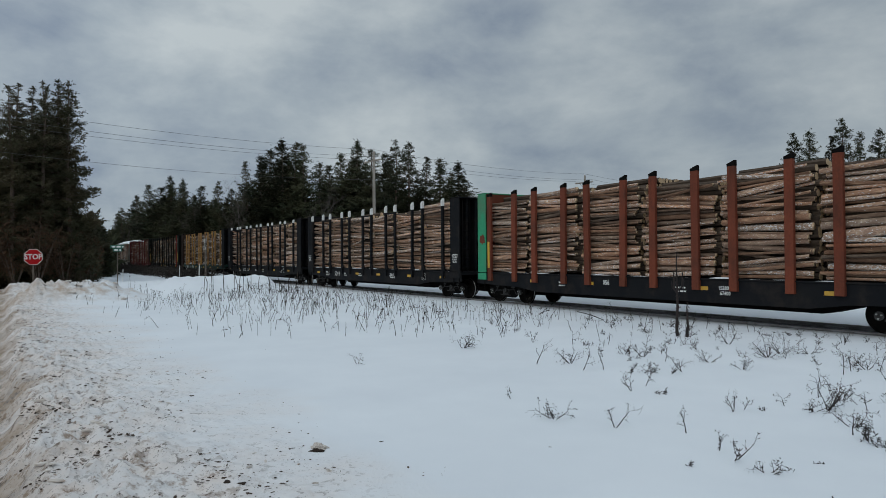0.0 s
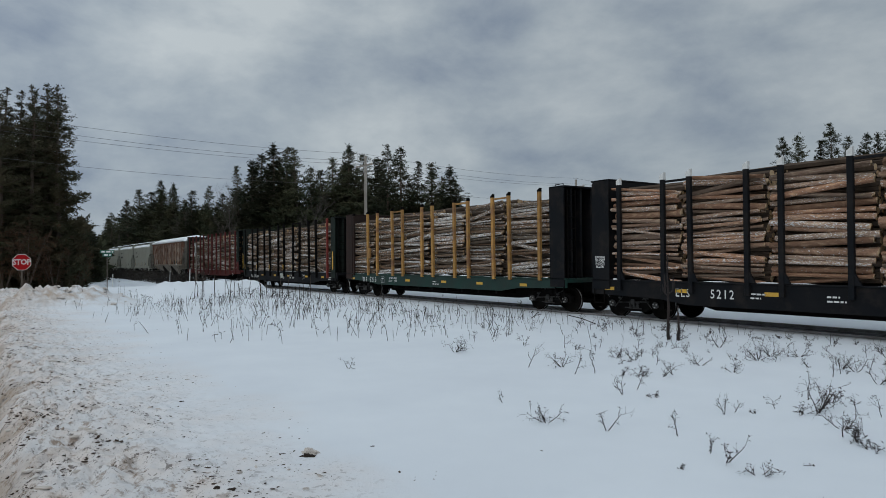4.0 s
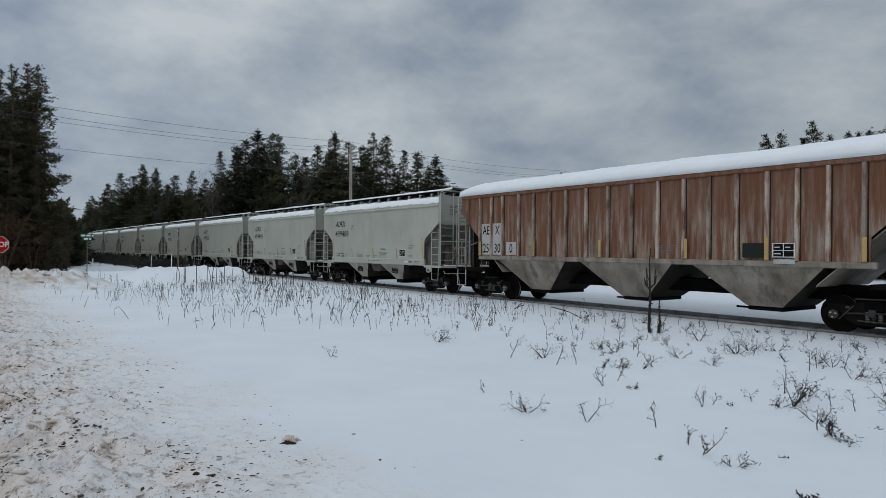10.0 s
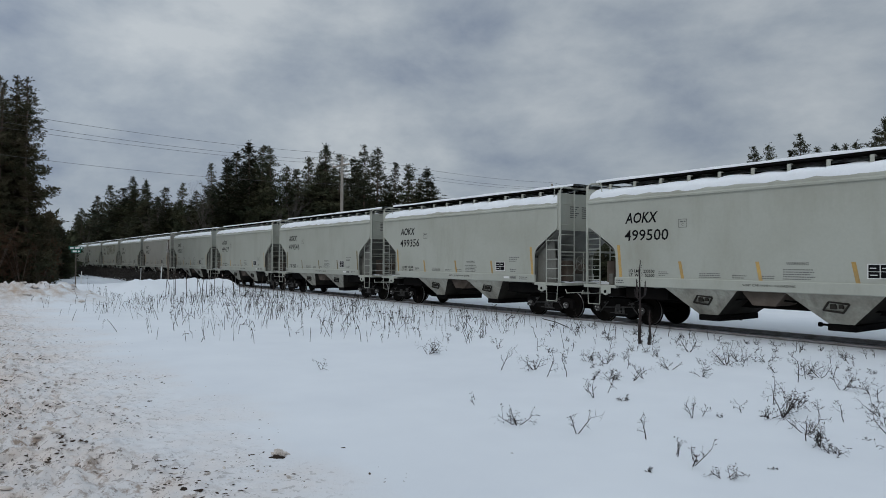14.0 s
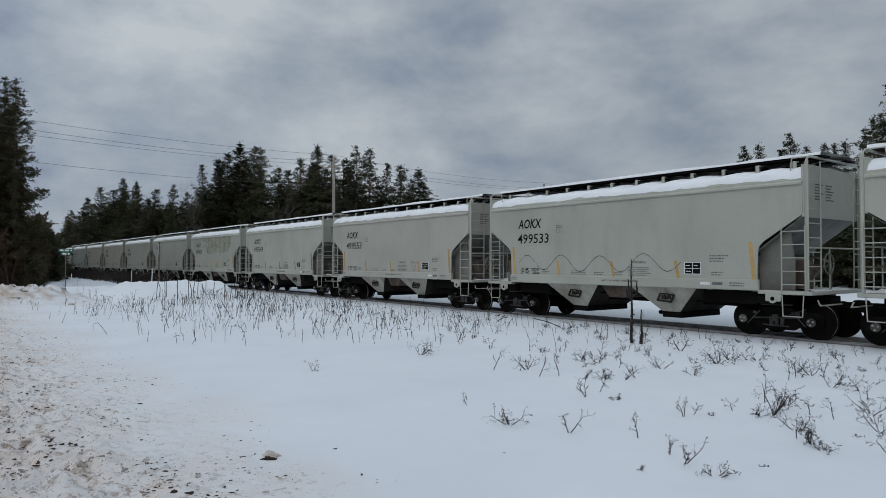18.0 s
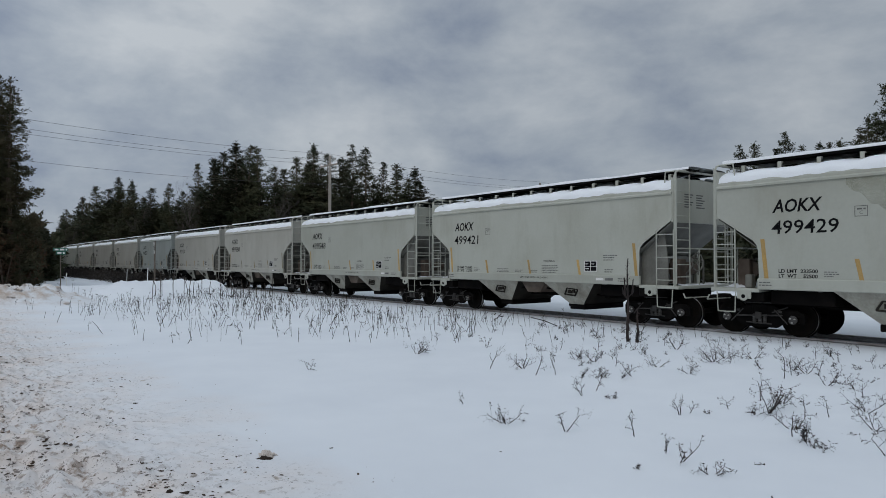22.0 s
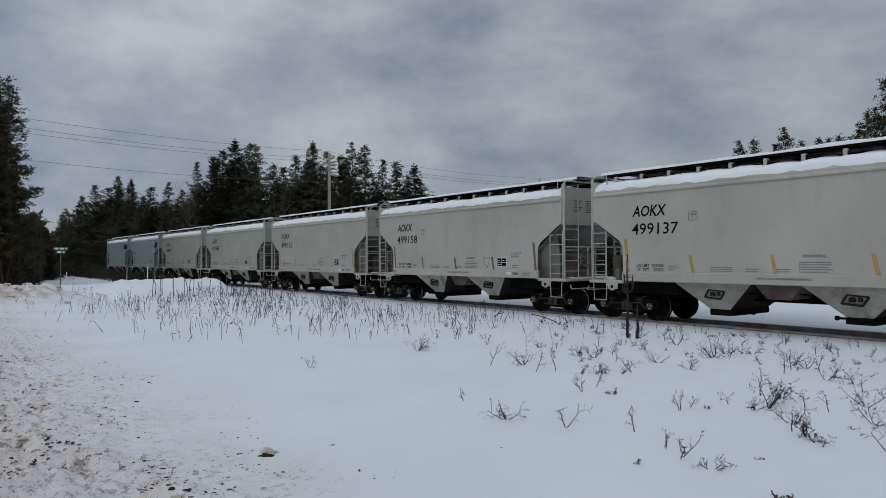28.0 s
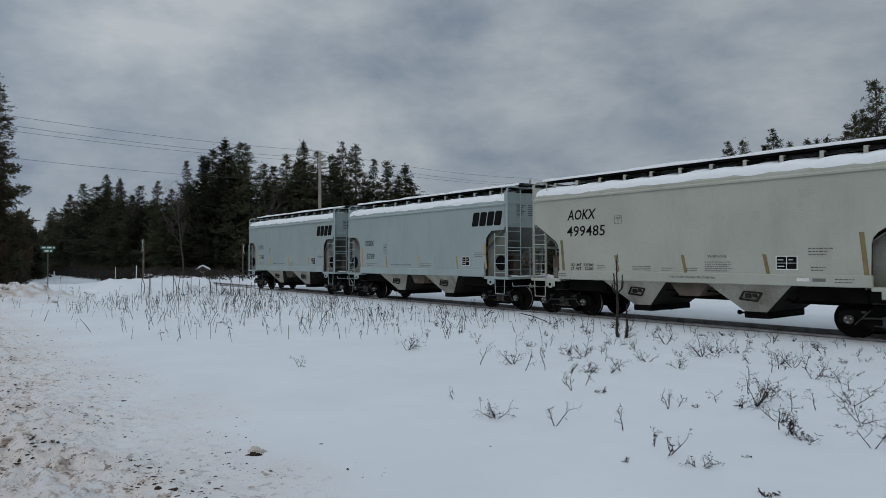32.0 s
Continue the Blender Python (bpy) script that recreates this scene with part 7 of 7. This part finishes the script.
def build_weeds():
    # foot, height, spread, stems and leafiness of the bushes that stand alone
    big = ((-5.27, 5.81, 0.36, 0.55, 2, 0.25), (-4.66, 6.29, 0.37, 0.12, 1, 0.2), (-3.79, 5.81, 0.31, 0.55, 2, 0.35), (-4.06, 5.98, 0.24, 0.2, 1, 0.2), (-3.39, 5.72, 0.17, 1.2, 3, 0.2),
           (-3.92, 5.31, 0.07, 0.4, 1, 0.6), (-6.03, 5.57, 0.27, 1.2, 4, 0.4), (-4.31, 8.62, 0.42, 0.55, 5, 0.5), (-4.40, 8.44, 0.22, 0.9, 3, 0.3), (-4.46, 9.3, 0.27, 0.8, 3, 0.3), (-3.74, 8.03, 0.34, 1.1, 3, 0.3),
           (-3.38, 7.57, 0.20, 0.35, 4, 0.95), (-3.15, 7.35, 0.18, 1.3, 3, 0.3), (-3.55, 9.65, 0.33, 0.9, 3, 0.3), (-6.18, 7.78, 0.10, 1.6, 4, 0.7), (-7.05, 9.14, 0.43, 0.6, 2, 0.3),
           (-7.07, 9.46, 0.35, 0.9, 2, 0.3), (-6.61, 10.44, 0.30, 0.7, 3, 0.35), (-7.05, 11.98, 0.38, 0.9, 6, 0.35), (-7.20, 12.69, 0.33, 0.9, 5, 0.35), (-6.07, 11.95, 0.24, 0.7, 2, 0.4),
           (-4.68, 11.21, 0.30, 0.5, 3, 0.35), (-5.40, 12.14, 0.40, 1.0, 4, 0.3), (-8.96, 10.19, 0.33, 0.5, 3, 0.25), (-8.50, 10.20, 0.28, 0.6, 3, 0.5), (-7.25, 8.86, 0.26, 0.8, 4, 0.25),
           (-6.52, 7.55, 0.31, 0.2, 2, 0.4), (-4.99, 7.66, 0.27, 0.1, 2, 0.15), (-4.98, 7.87, 0.24, 0.3, 1, 0.15), (-4.74, 8.01, 0.11, 1.3, 2, 0.4), (-3.23, 6.31, 0.07, 1.2, 2, 0.2),
           (-3.22, 8.22, 0.07, 1.8, 2, 0.2), (-4.27, 11.21, 0.28, 0.6, 2, 0.3), (-8.61, 13.13, 0.41, 0.6, 3, 0.3), (-7.32, 10.58, 0.32, 0.9, 3, 0.35), (-6.82, 13.03, 0.30, 0.7, 3, 0.3),
           (-4.44, 12.15, 0.20, 1.0, 2, 0.3), (-11.02, 5.36, 0.28, 0.4, 2, 0.2), (-9.09, 8.01, 0.50, 0.12, 1, 0.1), (-11.69, 8.22, 0.40, 0.9, 5, 0.4), (-8.73, 8.51, 0.36, 0.8, 4, 0.3),
           (-7.15, 5.82, 0.26, 0.3, 1, 0.1), (-2.63, 5.46, 0.10, 1.2, 3, 0.3), (-3.1, 8.7, 0.30, 1.1, 3, 0.3), (-2.6, 7.6, 0.3, 0.4, 2, 0.3), (-2.4, 9.6, 0.32, 0.9, 3, 0.3))
    for i, (x, y, h, sp, n, leafy) in enumerate(big):
        shrub(x, y, 100 + i, h * 0.9, sp * 1.45 + 0.1, n + (n > 2), leafy * 1.3)
    rng = random.Random(31)
    # the scattered twigs of the field towards the track
    for i in range(190):
        x = rng.uniform(-15, -1.2)
        y = 15.8 - 8.2 * rng.random() ** 1.3
        if y < 9.5 and x < -9:
            continue
        kind = rng.random()
        if kind < 0.4:
            shrub(x, y, 300 + i, rng.uniform(0.16, 0.4), rng.uniform(0.1, 0.6), 1, 0.35, "dry_weed", "thin dry weed stalk poking through the snow")
        else:
            shrub(x, y, 300 + i, rng.uniform(0.09, 0.24), rng.uniform(0.6, 1.6), rng.randint(1, 3), 0.4, "dry_twig", "small dry twigs with curled leaves poking through the snow")
    # tall mullein stalks
    for x, y, h, n in ((-10.29, 13.61, 2.05, 5), (-10.01, 13.62, 0.82, 0)):
        g = Geo()
        rs = random.Random(int(h * 10))
        pts = [(0.012 * math.sin(5 * k), 0.01 * math.cos(4 * k), -0.1 + (h + 0.1) * k / 8) for k in range(9)]
        for k, (p, q) in enumerate(zip(pts, pts[1:])):
            g.tube(p, q, 0.042 - 0.004 * k, 7, 0.038 - 0.004 * k)
        for k in range(90):
            z = h * rs.random() ** 1.3
            clump(g, (rs.gauss(0, 0.022), rs.gauss(0, 0.022), z), 0.062 if z < h * 0.35 else 0.036, rs, 2, 2.0)
        for k in range(n):
            a = 2.4 * k + rs.uniform(-0.4, 0.4)
            z = h * rs.uniform(0.50, 0.64)
            c, s = 0.125 * math.cos(a), 0.125 * math.sin(a)
            top = z + rs.uniform(0.22, 0.42)
            g.tube((0, 0, z - 0.06), (c, s, z + 0.05), 0.014, 5).tube((c, s, z + 0.05), (c * 1.25, s * 1.25, top), 0.021, 6, 0.009)
            for j in range(12):
                clump(g, (c * 1.1, s * 1.1, rs.uniform(z, top)), 0.03, rs, 2, 2.0)
        o = new("mullein_stalk", g.mesh("mullein_stalk", "twig"))
        o.matrix_basis = pose(x, y, 0)
        tagged(o, "tall dead mullein stalk standing in the snow", "dead plant", "mullein stalks")
    # dry grass of the middle field, too much to count
    g = Geo()
    for i in range(3000):
        x = -36 + 25 * rng.random()
        y = 2.4 + rng.random() * 12.6
        near = 3.6 + max(0.0, x + 17.5) * 0.9 if x > -17.5 else 2.2 + (x + 35) * 0.08
        away = y - near
        if away < 0 or rng.random() > 0.10 + 0.16 * away or noise.noise((x * 0.9, y * 0.9, 5)) < rng.uniform(-0.3, 0.25) or x > -13 and rng.random() < 0.6:
            continue
        h = rng.uniform(0.12, 0.5) * (1.35 if rng.random() < 0.25 else 1.0)
        a, b = rng.gauss(0, 0.30), rng.gauss(0, 0.30)
        z = snow_height(x, y)
        m = (x + a * h * 0.55, y + b * h * 0.55, z + h * 0.6)
        if rng.random() < 0.13:
            e = (m[0] + rng.uniform(-0.25, 0.25), m[1] + rng.uniform(-0.25, 0.25), m[2] - rng.uniform(0.0, 0.2))
        else:
            e = (m[0] + a * h * 0.4 + rng.gauss(0, 0.02), m[1] + b * h * 0.4, z + h)
        r = rng.uniform(0.0038, 0.0092)
        g.tube((x, y, z - 0.03), m, r, 3, r * 0.8, caps=False)
        g.tube(m, e, r * 0.8, 3, r * 0.5, caps=False)
        if rng.random() < 0.5:
            clump(g, e, rng.uniform(0.035, 0.08), rng, 5, 1)
        if rng.random() < 0.3:
            clump(g, m, 0.04, rng, 2, 1)
    tagged(new("dry_grass", g.mesh("dry_grass", "weed", False, False)), "sparse dry grass and weed stalks standing in the snow", "dry grass", kind="stuff")
    # a row of taller canes before the ploughed pile
    for i in range(26):
        y = 8.6 + 6.2 * i / 26 + rng.uniform(-0.1, 0.1)
        x = -36.2 + rng.uniform(-0.5, 0.9) + (y - 8.6) * 0.25
        h = rng.uniform(0.6, 1.25) + max(0.0, 12 - y) * 0.1
        g = Geo().path([(0, 0, -0.1), (rng.gauss(0, 0.03), rng.gauss(0, 0.03), h * 0.5), (rng.gauss(0, 0.07), rng.gauss(0, 0.07), h)], 0.016, 5)
        o = new("dead_cane", g.mesh("dead_cane", "weed"))
        o.matrix_basis = pose(x, y, snow_height(x, y))
        tagged(o, "tall dead weed cane before the snow pile", "dead plant", "canes before the snow pile")
    # dark scrub on the end of the ploughed pile
    for i in range(6):
        y = 11.4 + 2.0 * i / 5
        shrub(-36.3 + 0.25 * i + rng.uniform(-0.2, 0.2), y, 700 + i, rng.uniform(0.45, 0.75), 0.9, 5, 0.5, "brush_clump", "dense dark brush on the end of the snow pile", 40 * i)
    # a fallen branch by the track
    for x, y, a, ln in ((-15.7, 14.2, 150, 1.5), (-16.0, 14.5, 146, 1.0), (-14.1, 14.6, 50, 0.8)):
        g = Geo().path([(-ln / 2, 0, 0.28), (0, 0.02, 0.18), (ln / 2, 0, 0.02)], 0.013, 5)
        o = new("fallen_branch", g.mesh("fallen_branch", "twig"))
        o.matrix_basis = pose(x, y, snow_height(x, y), 0, 0, a)
        tagged(o, "fallen dead branch leaning out of the snow", "branch", "fallen branches")


build_weeds()


def clod_mesh(seed, n=2):
    bm = bmesh.new()
    bmesh.ops.create_icosphere(bm, subdivisions=n, radius=1)
    for v in bm.verts:
        v.co *= 1 + 0.75 * noise.noise(v.co * 1.5 + Vector((seed, 0, 0))) + 0.5 * noise.noise(v.co * 3.7 + Vector((0, seed, 0)))
        v.co.z *= 0.5
    me = bpy.data.meshes.new("clod")
    bm.to_mesh(me)
    bm.free()
    return me


def build_clods():
    rng = random.Random(51)
    kinds = [clod_mesh(i) for i in range(6)]
    for k, me in enumerate(kinds):
        me.materials.append(MAT["bank_snow" if k % 2 else "mud_snow"])
    o = new("snow_clod", clod_mesh(9, 3))
    o.data.materials.append(MAT["bank_snow"])
    o.matrix_basis = Matrix.LocRotScale((-6.42, 2.67, snow_height(-6.42, 2.67) + 0.01), Euler((0, 0, 0.6)), (0.09, 0.06, 0.065))
    tagged(o, "brown-stained clod of snow lying on the field", "snow clod", "clods by the road")
    o = new("snow_clod", clod_mesh(4, 3))
    o.data.materials.append(MAT["mud_snow"])
    o.matrix_basis = Matrix.LocRotScale((-6.31, 2.60, snow_height(-6.31, 2.60) + 0.005), Euler((0, 0, 0.9)), (0.06, 0.035, 0.035))
    tagged(o, "dark muddy clod beside a lump of snow", "snow clod", "clods by the road")
    for i in range(70):
        x = -5.4 - 13 * rng.random() ** 1.5
        y = 0.3 + abs(rng.gauss(0, 1.1))
        s = rng.choice((0.010, 0.013, 0.016, 0.02, 0.026))
        if i > 44:
            x, y = -34.0 + rng.gauss(0, 1.2), rng.uniform(1.0, 5.0)
            s = rng.uniform(0.05, 0.14)
        o = new("snow_clod", kinds[i % 6 if i <= 44 else 1 + 2 * (i % 3)])
        o.matrix_basis = Matrix.LocRotScale((x, y, snow_height(x, y) + s * 0.1), Euler((0, 0, rng.uniform(0, 6))), (s * rng.uniform(0.9, 1.7), s, s * rng.uniform(0.6, 1.0)))
        tagged(o, "small dirty clod of ploughed snow", "snow clod", "clods by the road")

    # the grit and crumbs of the ploughed edge, too many to count
    base = bmesh.new()
    bmesh.ops.create_icosphere(base, subdivisions=1, radius=1)
    base.verts.ensure_lookup_table()
    vs = [v.co.copy() for v in base.verts]
    fs = [tuple(v.index for v in f.verts) for f in base.faces]
    base.free()
    for name, count, mats, big in (("grit", 8000, "mud_snow", 0.66), ("snow_crumbs", 1500, "bank_snow", 1.2)):
        g = Geo()
        for i in range(count):
            x = -5.0 - 24 * rng.random() ** 1.7
            y = 0.1 + abs(rng.gauss(0, 1.2 if name == "grit" else 0.85))
            if noise.noise((x * 0.9, y * 1.5, 2)) < rng.uniform(-0.1, 0.45):
                continue
            s = big * (0.006 + 0.019 * rng.random() ** 2.0) * (1.25 if y < 1.2 else 0.9)
            z = snow_height(x, y) + s * 0.15
            c, q = math.cos(i), math.sin(i)
            ax, ay, az = rng.uniform(0.9, 2.6), rng.uniform(0.5, 1.1), rng.uniform(0.3, 0.7)
            pts = []
            for v in vs:
                k = s * (1 + 0.45 * noise.noise(v * 1.7 + Vector((i, 0, 0))))
                a, b = v.x * ax * k, v.y * ay * k
                pts.append((x + a * c - b * q, y + a * q + b * c, z + v.z * az * k))
            g.add(pts, fs)
        me = g.mesh(name, mats, False, False)
        tagged(new(name, me), "brown grit and crumbs of ploughed snow" if name == "grit" else "crumbled lumps of ploughed snow", "snow crumbs", kind="stuff")


build_clods()


# ---- movement ----
def run(t):
    """Metres that the train has rolled by t seconds."""
    slowing = 0.045 * max(0.0, t - 27) ** 1.75
    uneven = 0.13 * math.exp(-((t - 23) / 4) ** 2) + 0.13 * math.exp(-((t - 24.0) / 2.4) ** 2) - 0.10 * math.exp(-((t - 28.3) / 2) ** 2)
    return 11.2549 * t + 0.6807 * t * t / 32 + 0.0770 * t ** 3 / 1024 + uneven - slowing


def motions():
    times = [0.0, 2.0, 4.0, 6.0, 8.0, 10.0, 12.0, 14.0, 16.0, 18.0, 20.0, 22.0, 24.0, 26.0, 27.0, 28.0, 29.0, 30.0, 31.0, 32.0]
    for car, q in TRAIN:
        walk(car, [(t, pose(q + run(t), TRACK_Y, 0)) for t in times])
    # the wheels roll without slipping: one turn for every 2.87 m
    rolling = {}
    for car, q in TRAIN:
        for o in car.children_recursive:
            if o.name.split(".")[0] != "wheelset":
                continue
            at = o.location.copy()
            side = at.x > 0
            if side not in rolling:
                walk(o, [(k / 30, Matrix.LocRotScale(at, Euler((0, run(k / 30) / 0.457, 0)), None)) for k in range(961)])
                rolling[side] = o
            else:
                o.rotation_mode = "QUATERNION"
                keys = o.animation_data_create()
                keys.action = rolling[side].animation_data.action
                keys.action_slot = rolling[side].animation_data.action_slot


motions()
